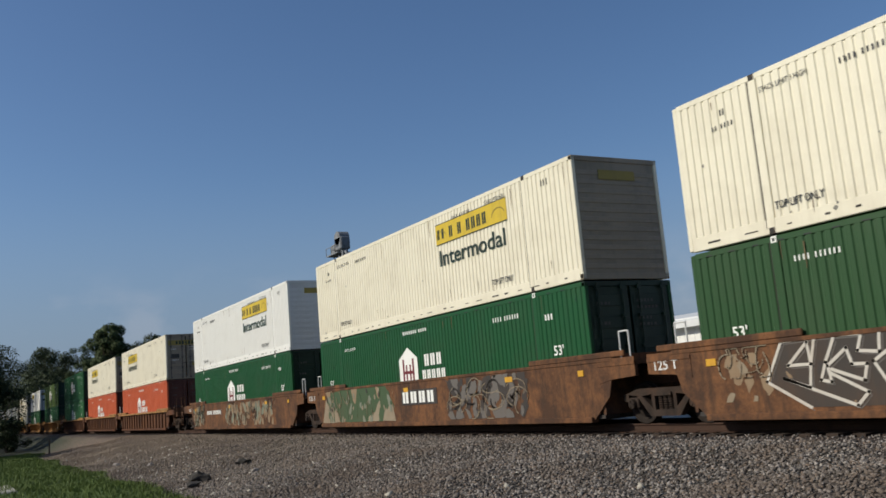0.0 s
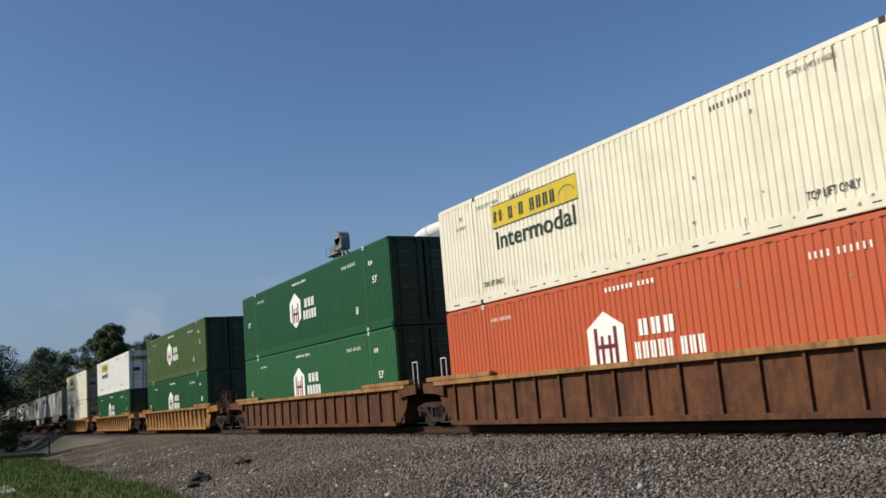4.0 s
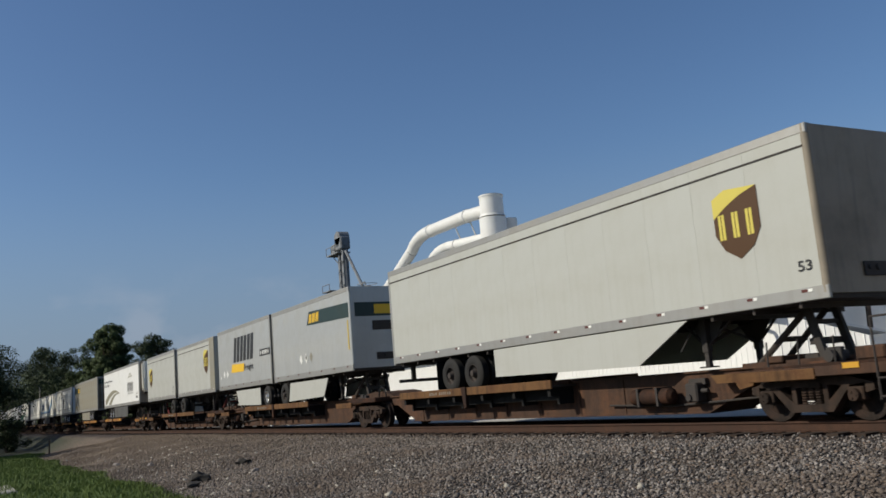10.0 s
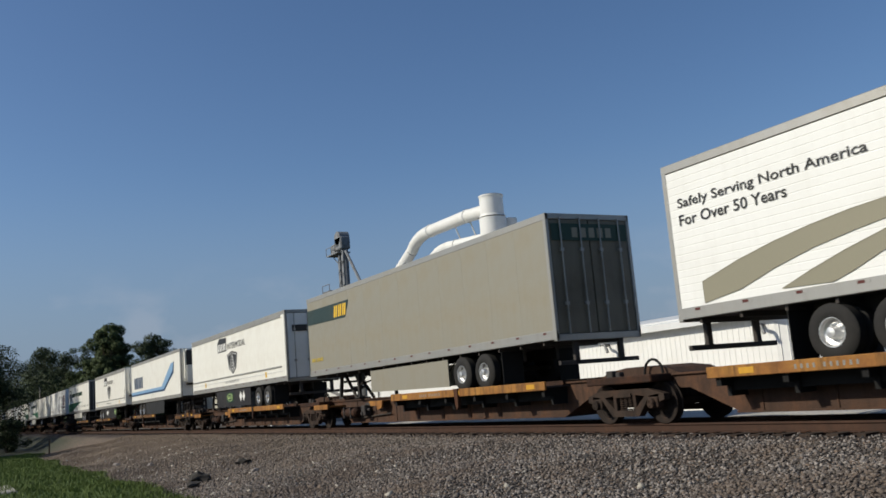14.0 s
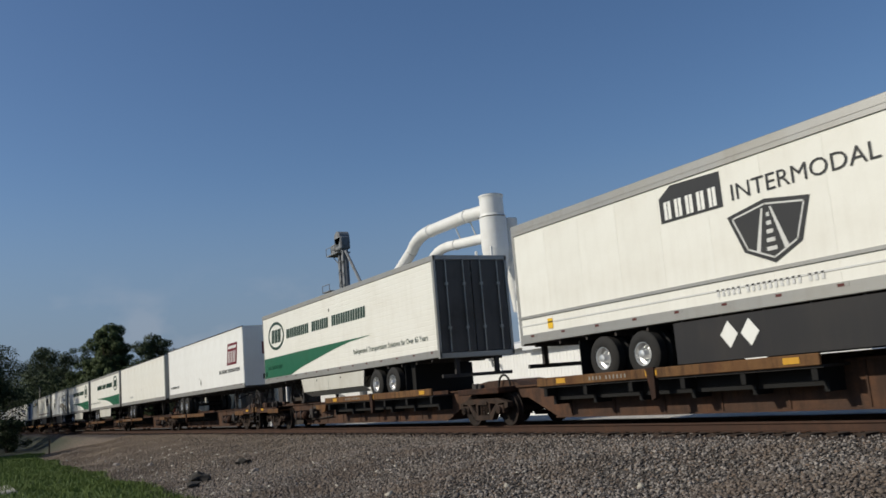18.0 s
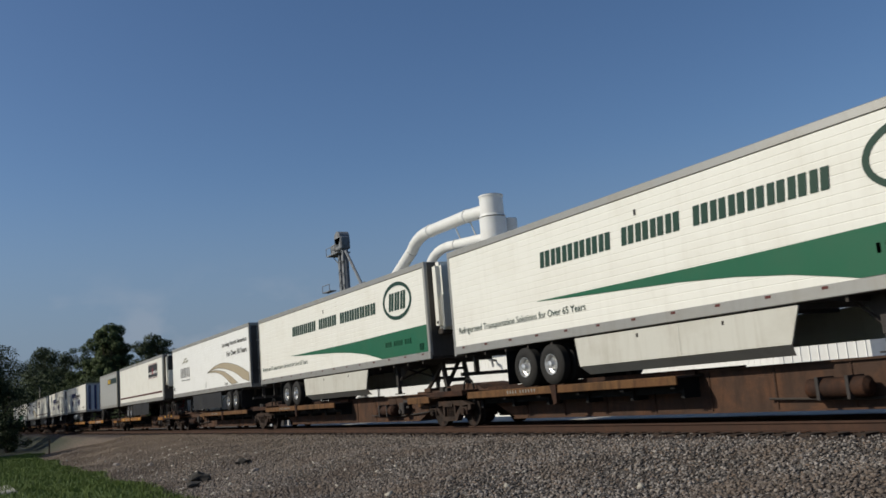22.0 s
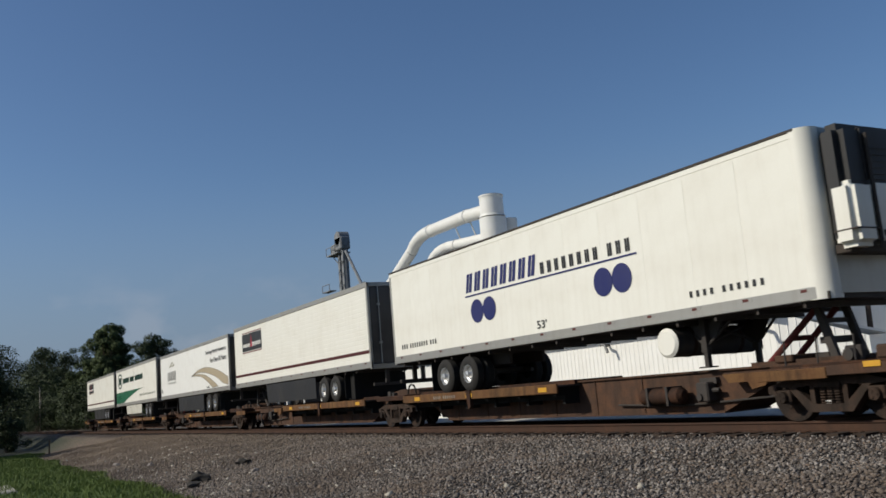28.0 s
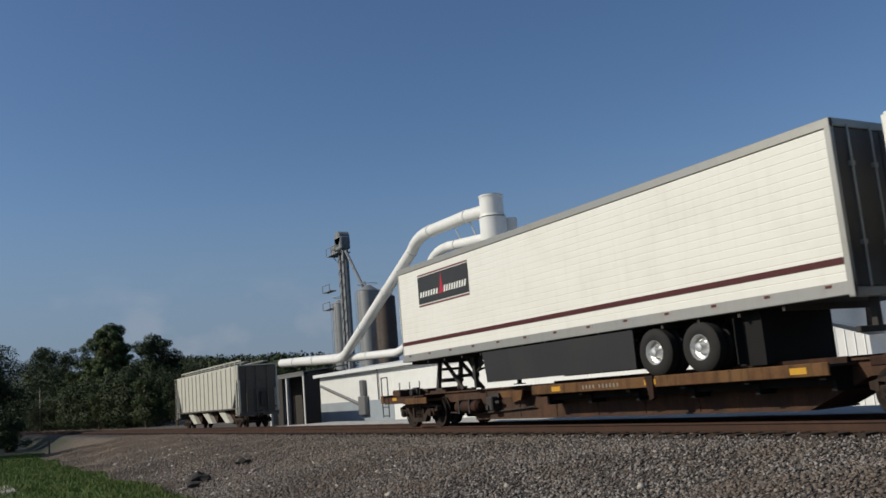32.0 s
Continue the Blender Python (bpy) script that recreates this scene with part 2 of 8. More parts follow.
def thing(name, label, category, group="", at=(0, 0, 0)):
    ob = new(name)
    ob.location = at
    ob.empty_display_size = 0.3
    return tagged(ob, label, category, group)


def lettering(name, words, x0, x1, z0, z1, y, mat, parent, lean=0.0, key=None):
    """Built-in font, fitted to a box on a wall that faces -y."""
    key = ("text", words, round(x1 - x0, 2), round(z1 - z0, 2), lean, mat.name)
    if key not in CACHE:
        cu = bpy.data.curves.new("writing", "FONT")
        cu.body, cu.resolution_u, cu.shear, cu.offset = words, 3, lean, 0.0 if "M" in words or "65" in words else 0.014
        tmp = new("writing", cu)
        me = bpy.data.meshes.new_from_object(tmp.evaluated_get(bpy.context.evaluated_depsgraph_get()))
        bpy.data.objects.remove(tmp)
        co = np.empty(len(me.vertices) * 3)
        me.vertices.foreach_get("co", co)
        co = co.reshape(-1, 3)
        lo, hi = co.min(0), co.max(0)
        out = np.zeros_like(co)
        out[:, 0] = (co[:, 0] - lo[0]) / (hi[0] - lo[0]) * (x1 - x0)
        out[:, 2] = (co[:, 1] - lo[1]) / (hi[1] - lo[1]) * (z1 - z0)
        me.vertices.foreach_set("co", out.ravel())
        me.materials.clear()
        me.materials.append(mat)
        CACHE[key] = me
    ob = new(name, CACHE[key])
    ob["kind"] = "stuff"
    ob.parent = parent
    ob.location = (x0, y, z0)
    return ob


def letter_bars(sh, counts, x0, x1, z0, z1, y, fill=0.62, lean=0.0, thin=False):
    """Plain upright bars in place of lettering; counts: letters in each word."""
    n = sum(counts) + 0.7 * (len(counts) - 1)
    w, x = (x1 - x0) / n, x0
    h = z1 - z0
    sh.stuff = True
    for c in counts:
        for i in range(c):
            k = 1.0
            for a, b in ((0.0, 0.22), (0.62, 0.84)) if thin else ((0.0, 0.42), (0.56, 1.0)) if h > 0.2 else ((0.0, 0.8),):
                p, q = x + w * fill * a, x + w * fill * b
                sh.flat([(p, z0), (q, z0), (q + lean * h * k, z0 + h * k), (p + lean * h * k, z0 + h * k)], y)
            x += w
        x += 0.7 * w
    return sh


def strokes(sh, pts, w, y):
    """A painted line of width w through points in x, z."""
    sh.stuff = True
    for (ax, az), (bx, bz) in zip(pts, pts[1:]):
        d = math.hypot(bx - ax, bz - az) or 1
        nx, nz = -(bz - az) / d * w / 2, (bx - ax) / d * w / 2
        ex, ez = (bx - ax) / d * w / 2, (bz - az) / d * w / 2
        sh.flat([(ax - ex + nx, az - ez + nz), (ax - ex - nx, az - ez - nz), (bx + ex - nx, bz + ez - nz), (bx + ex + nx, bz + ez + nz)], y)
    return sh


def arc_pts(cx, cz, rx, rz, a0, a1, n):
    return [(cx + rx * math.cos(radians(a0 + (a1 - a0) * i / n)), cz + rz * math.sin(radians(a0 + (a1 - a0) * i / n))) for i in range(n + 1)]


def ring(sh, cx, cz, rx, rz, w, y, n=28):
    for i in range(n):
        g0, g1 = 360 * i / n, 360 * (i + 1) / n
        o = arc_pts(cx, cz, rx, rz, g0, g1, 1)
        q = arc_pts(cx, cz, rx - w, rz - w, g0, g1, 1)
        sh.flat([o[0], o[1], q[1], q[0]], y)
    return sh
# ---------------------------------------------------------------- the train: shared running gear
MOVERS = []        # (thing, place along the train)
AXLES = {-1: [], 1: []}
WHEEL_R = 0.43


def wheelset_shape():
    s = Shape()
    for y in (-0.75, 0.75):
        o = -1 if y < 0 else 1
        prof = [(0.0, o * 0.09), (0.10, o * 0.09), (0.12, o * 0.05), (0.30, o * 0.02), (0.36, o * 0.065), (WHEEL_R, o * 0.065), (WHEEL_R, -o * 0.05), (WHEEL_R + 0.028, -o * 0.06), (WHEEL_R + 0.028, -o * 0.085), (0.36, -o * 0.085), (0.30, -o * 0.03), (0.10, -o * 0.06)]
        s.lathe(prof, 28, y)
        for i in range(4):
            g = math.pi * i / 2 + 0.4
            s.tube((0.22 * math.cos(g), y + o * 0.015, 0.22 * math.sin(g)), (0.22 * math.cos(g), y + o * 0.045, 0.22 * math.sin(g)), 0.035, 0.03, 8)
    s.tube((0, -0.95, 0), (0, 0.95, 0), 0.085, 0.085, 12)
    return s


def side_frame_shape():
    s = Shape()
    s.prism([(-1.22, 0.62), (-0.75, 0.74), (0.75, 0.74), (1.22, 0.62), (1.22, 0.50), (1.06, 0.46), (1.06, 0.62), (0.70, 0.58), (0.34, 0.62), (-0.34, 0.62), (-0.70, 0.58), (-1.06, 0.62), (-1.06, 0.46), (-1.22, 0.50)], -0.09, 0.07)
    s.prism([(-0.80, 0.60), (-0.66, 0.60), (-0.30, 0.30), (0.30, 0.30), (0.66, 0.60), (0.80, 0.60), (0.42, 0.17), (-0.42, 0.17)], -0.10, 0.07)
    for x in (-0.36, 0.27):
        s.box(x, x + 0.09, -0.09, 0.07, 0.28, 0.64)
    for x in (-0.14, 0.0, 0.14):
        for k in range(6):
            s.tube((x, -0.02, 0.31 + k * 0.045), (x, -0.02, 0.335 + k * 0.045), 0.062, 0.062, 8)
    s.box(-0.24, 0.24, -0.12, 0.05, 0.58, 0.66)
    for x in (-0.89, 0.89):
        s.box(x - 0.15, x + 0.15, -0.12, 0.06, 0.34, 0.56, 0.02)
        s.tube((x, -0.19, WHEEL_R), (x, -0.10, WHEEL_R), 0.095, 0.11, 12)
        for i in range(3):
            g = 2 * math.pi * i / 3
            s.tube((x + 0.055 * math.cos(g), -0.205, WHEEL_R + 0.055 * math.sin(g)), (x + 0.055 * math.cos(g), -0.185, WHEEL_R + 0.055 * math.sin(g)), 0.02, 0.02, 6)
    return s


def bolster_shape():
    s = Shape()
    s.box(-0.22, 0.22, -1.0, 1.0, 0.46, 0.70, 0.03)
    s.box(-0.30, 0.30, -0.35, 0.35, 0.60, 0.78, 0.02)
    for x in (-0.42, 0.42):
        s.box(x - 0.05, x + 0.05, -0.85, 0.85, 0.34, 0.44)
        for y in (-0.75, 0.75):
            s.box(x - 0.04, x + 0.06, y - 0.05, y + 0.05, 0.22, 0.56)
    s.tube((-0.9, 0.25, 0.42), (0.9, 0.25, 0.42), 0.03)
    return s


def truck(car, x):
    t = part("truck", bolster_shape, TRUCKM, car, "rusty cast iron freight truck", "bolster", at=(x, 0, 0))
    a = part("side_frame", side_frame_shape, TRUCKM, t, key="side_frame", at=(0, -0.98, 0))
    b = part("side_frame", side_frame_shape, TRUCKM, t, key="side_frame", at=(0, 0.98, 0))
    b.rotation_euler = (0, 0, math.pi)
    for side in (-1, 1):
        w = part("wheelset", wheelset_shape, WHEELM, t, "steel wheels on an axle", "wheelset", True, at=(0.89 * side, 0, WHEEL_R))
        AXLES[side].append(w)


def coupler_shape():
    s = Shape()
    s.box(-0.9, 0.15, -0.11, 0.11, 0.72, 0.95, 0.02)
    s.prism([(0.15, 0.70), (0.42, 0.70), (0.50, 0.78), (0.50, 0.92), (0.42, 0.98), (0.15, 0.98)], -0.17, 0.14)
    s.path([(-0.3, 0.35, 0.7), (0.0, 0.36, 0.45), (0.35, 0.3, 0.36), (0.55, 0.25, 0.42)], 0.03)
    return s


def coupler(car, x, turned):
    c = part("coupler", coupler_shape, TRUCKM, car, "rusty knuckle coupler with an air hose", "coupler", at=(x, 0, 0))
    if turned:
        c.rotation_euler = (0, 0, math.pi)


def ladder_shape(h0=0.35, h1=1.5, w=0.42, n=4):
    s = Shape()
    for x in (0, w):
        s.tube((x, 0, h0), (x, 0, h1), 0.018, 0.018, 6)
    for i in range(n):
        z = h0 + 0.03 + i * (h1 - h0 - 0.1) / max(1, n - 1)
        s.tube((0, 0, z), (w, 0, z), 0.015, 0.015, 6)
    return s


def brake_wheel_shape():
    s = Shape()
    pts = [(0.30 * math.cos(2 * math.pi * i / 18), 0, 0.30 * math.sin(2 * math.pi * i / 18)) for i in range(19)]
    s.path(pts, 0.016, 6)
    for i in range(5):
        g = 2 * math.pi * i / 5 + 0.3
        s.tube((0, -0.02, 0), (0.30 * math.cos(g), 0, 0.30 * math.sin(g)), 0.012, 0.012, 5)
    s.tube((0, -0.04, 0), (0, 0.10, 0), 0.05, 0.05, 10)
    s.box(-0.14, 0.14, 0.08, 0.26, -0.22, 0.16, 0.02)
    return s


# ---------------------------------------------------------------- well cars
def tapered_rib(sgn, z1):
    """Side rib that stands proud under the top sill and dies out towards the bottom."""
    s = Shape()
    s.v = [(x, sgn * y, z) for z, ys in ((0.16, (1.34, 1.375)), (z1, (1.34, 1.485))) for y in ys for x in (-0.05, 0.05)]
    s.f = [(0, 1, 3, 2), (4, 6, 7, 5), (0, 4, 5, 1), (2, 3, 7, 6), (0, 2, 6, 4), (1, 5, 7, 3)]
    return s


def well_car(u_l, steel, sill_mat, ribs, label, front, rear, number=False, brake=False):
    """u_l: where the container's rear end stands. front, rear: 'end' (own truck and coupler), 'shared' (truck under the joint) or 'none'."""
    car = thing("well_car", label, "railway wagon", "double-stack well cars")
    L = 16.15
    xa, xb = -0.25, L + 0.25
    fa = {"end": -3.2, "shared": -1.45, "none": -1.45}[rear]
    fb = {"end": L + 3.2, "shared": L + 1.45, "none": L + 1.45}[front]
    top = 1.30 if ribs else 1.42
    for sgn in (-1, 1):
        yo, yi = sorted((sgn * 1.315, sgn * (1.345 if ribs else 1.375)))
        sh = Shape()
        sh.prism([(xa + 0.3, 0.12), (xb - 0.3, 0.12), (xb + 0.3, 0.62), (xb + 0.55, top), (xa - 0.55, top), (xa - 0.3, 0.62)], yo, yi)
        part("side_sheet", sh, steel, car)
        y0, y1 = sorted((sgn * 1.335, sgn * (1.50 if ribs else 1.392)))
        part("top_sill", Shape().box(xa - 0.5, xb + 0.5, y0, y1, top - (0.10 if ribs else 0.06), top + 0.02, 0.01), sill_mat if ribs else steel, car)
        y0, y1 = sorted((sgn * 1.24, sgn * 1.45))
        part("bottom_sill", Shape().box(xa + 0.3, xb - 0.3, y0, y1, 0.08, 0.20, 0.01), steel, car)
        if ribs:
            n = 17
            for i in range(n):
                x = xa + 0.55 + i * (xb - xa - 1.1) / (n - 1)
                if steel is YELLOW:
                    part("rib", lambda: tapered_rib(sgn, top - 0.1), steel, car, key=("rib", sgn, ribs), at=(x, 0, 0))
                else:
                    part("rib", lambda: Shape().box(-0.028, 0.028, *sorted((sgn * 1.34, sgn * 1.42)), 0.16, top - 0.09), steel, car, key=("thinrib", sgn), at=(x, 0, 0))
        for x0, x1 in ((xa - 0.9, xa + 2.6), (xb - 2.6, xb + 0.9)):
            y0, y1 = sorted((sgn * 1.33, sgn * (1.515 if ribs else 1.39)))
            part("end_sill", Shape().box(x0, x1, y0, y1, top + 0.02, top + 0.15, 0.02), sill_mat if ribs else steel, car)
    part("well_floor", Shape().box(xa, xb, -0.55, 0.55, 0.14, 0.24).box(xa, xb, -1.3, -0.9, 0.16, 0.24).box(xa, xb, 0.9, 1.3, 0.16, 0.24), STEEL_D, car)
    for x in (xa + 0.8, 4.1, L / 2, L - 4.1, xb - 0.8):
        part("cross_bearer", Shape().box(x - 0.15, x + 0.15, -1.33, 1.33, 0.10, 0.235), STEEL_D, car)
    for kind, end, x_in, d in ((front, fb, xb, 1), (rear, fa, xa, -1)):
        a, b = sorted((x_in + d * 0.02, end))
        part("bulkhead", Shape().box(*sorted((x_in, x_in + d * 0.08)), -1.33, 1.33, 0.24, top + 0.1), steel, car)
        sh = Shape()
        sh.box(a, b, -0.45, 0.45, 0.80, 1.18, 0.02)
        part("stub_sill", sh, BROWN, car)
        if kind != "none" or d < 0:
            sh = Shape()
            ye = 1.46 if ribs else 1.385
            e = x_in + d * (2.3 if kind == "end" else 1.2)
            sh.prism([(x_in, top), (x_in, 0.90), (x_in + d * 0.5, 0.98), (e, 1.02), (e, top)], -ye, -ye + 0.08)
            sh.prism([(x_in, top), (x_in, 0.90), (x_in + d * 0.5, 0.98), (e, 1.02), (e, top)], ye - 0.08, ye)
            sh.box(*sorted((x_in, e)), -1.4, 1.4, top - 0.16, top - 0.10)
            part("end_platform", sh, steel, car)
        if kind == "end":
            part("end_beam", Shape().box(*sorted((end - d * 0.35, end - d * 0.05)), -1.42, 1.42, 0.86, 1.14, 0.02), RUST, car)
            part("ladder", ladder_shape, RUST, car, key="ladder", at=(end - d * 0.55 - 0.2, -1.47, 0))
            part("ladder", ladder_shape, RUST, car, key="ladder", at=(end - d * 0.55 - 0.2, 1.47, 0))
            sh = Shape()
            sh.path([(end - d * 0.15, -1.40, 1.1), (end - d * 0.15, -1.40, 1.95), (end - d * 0.15, -0.9, 1.95), (end - d * 0.15, -0.9, 1.1)], 0.02, 6)
            part("grab_iron", sh, RUST, car)
            coupler(car, end - d * 0.1, d < 0)
            truck(car, x_in + d * 1.35)
        else:
            part("grab_iron", lambda: Shape().path([(0, 0, 1.2), (0, 0, 1.98), (0.3, 0, 1.98), (0.3, 0, 1.2)], 0.018, 6), INK_S, car, key="hoop", at=(x_in + d * 0.55, -1.15, 0))
    if rear == "shared":
        truck(car, fa + 0.02)
    if brake:
        part("brake_wheel", brake_wheel_shape, RUST, car, "rusty hand brake wheel", "brake_wheel", at=(fb - 1.0, -1.0, 1.72))
        part("brake_post", Shape().box(fb - 1.12, fb - 0.88, -0.86, -0.70, 1.1, 1.75, 0.02).tube((fb - 1.0, -0.75, 1.1), (fb - 1.0, -0.2, 0.8), 0.05), RUST, car)
    MOVERS.append((car, u_l))
    return car


# ---------------------------------------------------------------- containers
# Darker sign yellow: the ends' shade is in the colour; scrollwork uses it too.
SIGN_D = paint("shaded dark sign yellow", (0.30, 0.23, 0.05), (0.12, 0.10, 0.05), 0.5)
RIB = 0.181


def corrugated(L, z0, z1, y_out, d, pitch=RIB, wide=0.034, slant=0.020, depth=0.020):
    """Side wall of vertical ribs; d is +1 or -1, the way it faces."""
    prof, x = [(0.10, 0)], 0.10
    n = int((L - 0.2) / pitch)
    step = (L - 0.2) / n
    for i in range(n):
        a = 0.10 + i * step
        prof += [(a + step - wide - 2 * slant, 0), (a + step - wide - slant, depth), (a + step - slant, depth), (a + step, 0)]
    s = Shape()
    k = len(prof)
    s.v = [(px, y_out - d * py, z) for z in (z0, z1) for px, py in prof]
    s.f = [(i, i + 1, k + i + 1, k + i) for i in range(k - 1)]
    return s


def container(u_l, z0, col, brand, label, doors=True, lower=False, sign=(2.82, 3.62, 1.86, 1.28), shift=0.0):
    """sign: start, length and lower edge of the yellow panel, lower edge of its wording; shift: how far back the emblem sits."""
    box = thing("container", label, "shipping container", "53-foot containers")
    L, H, W = 16.15, 2.896, 1.295
    zb, zt = 0.0, H
    part("side_wall", lambda: corrugated(L, zb + 0.26, zt - 0.10, -W + 0.004, -1), col, box, key="corr-")
    part("side_wall", lambda: corrugated(L, zb + 0.26, zt - 0.10, W - 0.004, 1), col, box, key="corr+")
    for y in (-1, 1):
        y0, y1 = sorted((y * W, y * (W - 0.10)))
        part("bottom_rail", lambda: Shape().box(0.10, L - 0.10, y0, y1, zb, zb + 0.27, 0.012), col, box, key=("brail", y))
        part("top_rail", lambda: Shape().box(0.10, L - 0.10, y0, y1, zt - 0.11, zt, 0.012), col, box, key=("trail", y))
        for x in (0.0, L - 0.11):
            part("corner_post", lambda: Shape().box(0, 0.11, y0, y1, zb + 0.02, zt - 0.02, 0.012), col, box, key=("cpost", y), at=(x, 0, 0))
        for x in (1.98 - 0.09, L - 1.98 - 0.09):
            part("lift_post", lambda: Shape().box(0, 0.18, *sorted((y * (W + 0.006), y * (W - 0.09))), zb + 0.01, zt - 0.005, 0.012), col, box, key=("lpost", y), at=(x, 0, 0))
            part("post_seam", lambda: Shape().box(-0.016, 0.0, *sorted((y * (W + 0.001), y * (W - 0.05))), zb + 0.10, zt - 0.10), STEEL_D, box, key=("lseam", y), at=(x, 0, 0))
            for z in (zb - 0.005, zt - 0.125):
                part("corner_casting", lambda: Shape().box(0.025, 0.165, *sorted((y * (W + 0.010), y * (W - 0.12))), 0, 0.125, 0.012), STEEL_D if col in (CREAM, WHITE_C) else INK_W, box, key=("cast", y), at=(x, 0, z))
                part("casting_hole", lambda: Shape().box(0.07, 0.12, *sorted((y * (W + 0.013), y * W)), 0.035, 0.09), BLACK, box, key=("casth", y), at=(x, 0, z))
    part("roof", lambda: Shape().box(0.05, L - 0.05, -W + 0.08, W - 0.08, zt - 0.05, zt - 0.01), col, box, key="croof")
    part("floor", lambda: Shape().box(0.05, L - 0.05, -W + 0.08, W - 0.08, zb + 0.06, zb + 0.16), STEEL_D, box, key="cfloor")
    part("front_wall", lambda: Shape().box(0.02, 0.07, -W + 0.09, W - 0.09, zb + 0.05, zt - 0.04), col, box, key="cend0")
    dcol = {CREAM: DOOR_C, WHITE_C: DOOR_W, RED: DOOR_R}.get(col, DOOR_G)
    if doors:
        for y in (-0.61, 0.61):
            def leaf():
                return Shape().box(L - 0.075, L - 0.02, y - 0.575, y + 0.575, zb + 0.14, zt - 0.12, 0.012)
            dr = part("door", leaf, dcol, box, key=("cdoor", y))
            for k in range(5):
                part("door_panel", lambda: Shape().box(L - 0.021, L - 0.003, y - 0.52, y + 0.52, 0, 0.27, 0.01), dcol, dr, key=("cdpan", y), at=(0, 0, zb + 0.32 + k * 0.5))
            for dy in (-0.36, 0.36):
                def rod():
                    s = Shape().tube((L + 0.03, y + dy, zb + 0.06), (L + 0.03, y + dy, zt - 0.05), 0.021, 0.021, 8)
                    for z in (0.1, 0.75, 1.4, 2.1, 2.75):
                        s.box(L - 0.01, L + 0.055, y + dy - 0.06, y + dy + 0.06, zb + z - 0.035, zb + z + 0.035)
                    s.box(L + 0.02, L + 0.06, y + dy - 0.02, y + dy + 0.26, zb + 1.02, zb + 1.06)
                    return s
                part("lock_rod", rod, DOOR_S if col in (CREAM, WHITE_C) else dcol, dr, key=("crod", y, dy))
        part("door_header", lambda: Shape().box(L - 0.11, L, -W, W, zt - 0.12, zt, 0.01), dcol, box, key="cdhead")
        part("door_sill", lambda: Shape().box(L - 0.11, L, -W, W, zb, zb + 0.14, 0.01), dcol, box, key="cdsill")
    else:
        def wall():
            return Shape().box(L - 0.08, L - 0.03, -W + 0.09, W - 0.09, zb + 0.12, zt - 0.1)
        for k in range(11):
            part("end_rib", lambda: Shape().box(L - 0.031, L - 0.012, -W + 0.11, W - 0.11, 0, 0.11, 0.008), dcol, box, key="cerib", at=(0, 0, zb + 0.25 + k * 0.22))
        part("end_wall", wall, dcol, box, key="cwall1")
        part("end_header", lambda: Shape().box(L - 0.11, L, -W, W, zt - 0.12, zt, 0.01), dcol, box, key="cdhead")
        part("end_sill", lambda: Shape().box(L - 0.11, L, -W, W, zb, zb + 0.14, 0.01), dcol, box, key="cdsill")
    y = -W - 0.006
    if doors:
        part("door_marks_decal", lambda: door_marks(L), INK_S if col in (CREAM, WHITE_C) else DOOR_S, box, key="dmarks")
    part("stain_decal", wall_stains(L, y, int(-u_l * 7 + z0 * 3), True), STAIN, box)
    part("scuff_decal", wall_stains(L, y, int(-u_l * 5 + z0 * 11), False), SCUFF if col in (CREAM, WHITE_C, RED) else INK, box)
    part("rail_marks_decal", lambda: rail_marks(L, y), STEEL_D if col in (CREAM, WHITE_C) else INK, box, key="railmarks")
    if brand == "yellow":
        a, w, pz, wz = sign
        sg = part("sign_panel", lambda: Shape().rect(a, a + w, pz, pz + 0.56, y), SIGN_Y, box, "yellow sign panel with dark marks", key=("yssign", sign))
        part("sign_decal", lambda: letter_bars(letter_bars(Shape(), [1, 1], a + 0.10, a + 0.50, pz + 0.13, pz + 0.42, y - 0.004, 0.8), [1, 1, 4], a + 0.78, a + 2.85, pz + 0.10, pz + 0.42, y - 0.004, 0.66), INK, sg, key=("ysmarks", sign))
        part("sign_scroll", lambda: strokes(Shape(), arc_pts(a + w - 0.40, pz + 0.16, 0.32, 0.22, 20, 170, 8), 0.03, y - 0.004), SIGN_D, sg, key=("ysscroll", sign))
        part("sign_scroll", lambda: strokes(Shape(), arc_pts(a + 0.32, pz + 0.2, 0.26, 0.16, 10, 200, 8), 0.025, y - 0.004), SIGN_D, sg, key=("ysscroll2", sign))
        part("sign_edge", lambda: Shape().rect(a, a + w, pz - 0.025, pz - 0.003, y - 0.004), INK, sg, key=("ysedge", sign))
        part("sign_edge", lambda: Shape().rect(a, a + w, pz + 0.563, pz + 0.585, y - 0.004), INK, sg, key=("ysedge2", sign))
        lettering("wording", "Intermodal", a + 0.13, a + w - 0.16, wz, wz + 0.46, y - 0.004, INK_D if col is WHITE_C else INK, box)
        lettering("small_wording", "TOP LIFT ONLY", 12.38, 13.40, 0.40, 0.55, y - 0.004, INK_K, box)
        lettering("small_wording", "TOP LIFT ONLY", 2.12, 3.12, 0.40, 0.54, y - 0.004, INK_K, box)
        part("number_decal", lambda: letter_bars(letter_bars(Shape(), [4, 6], 10.56, 11.60, 2.54, 2.64, y, 0.45), [4, 6], 3.74, 4.68, 2.44, 2.54, y, 0.45), INK_K, box, key="ysnum")
        lettering("small_wording", "STACK LIMIT 3 HIGH", 12.34, 13.29, 2.57, 2.67, y - 0.004, INK_K, box)
        lettering("small_wording", "STACK LIMIT 3 HIGH", 2.12, 3.12, 2.50, 2.60, y - 0.004, INK_K, box)
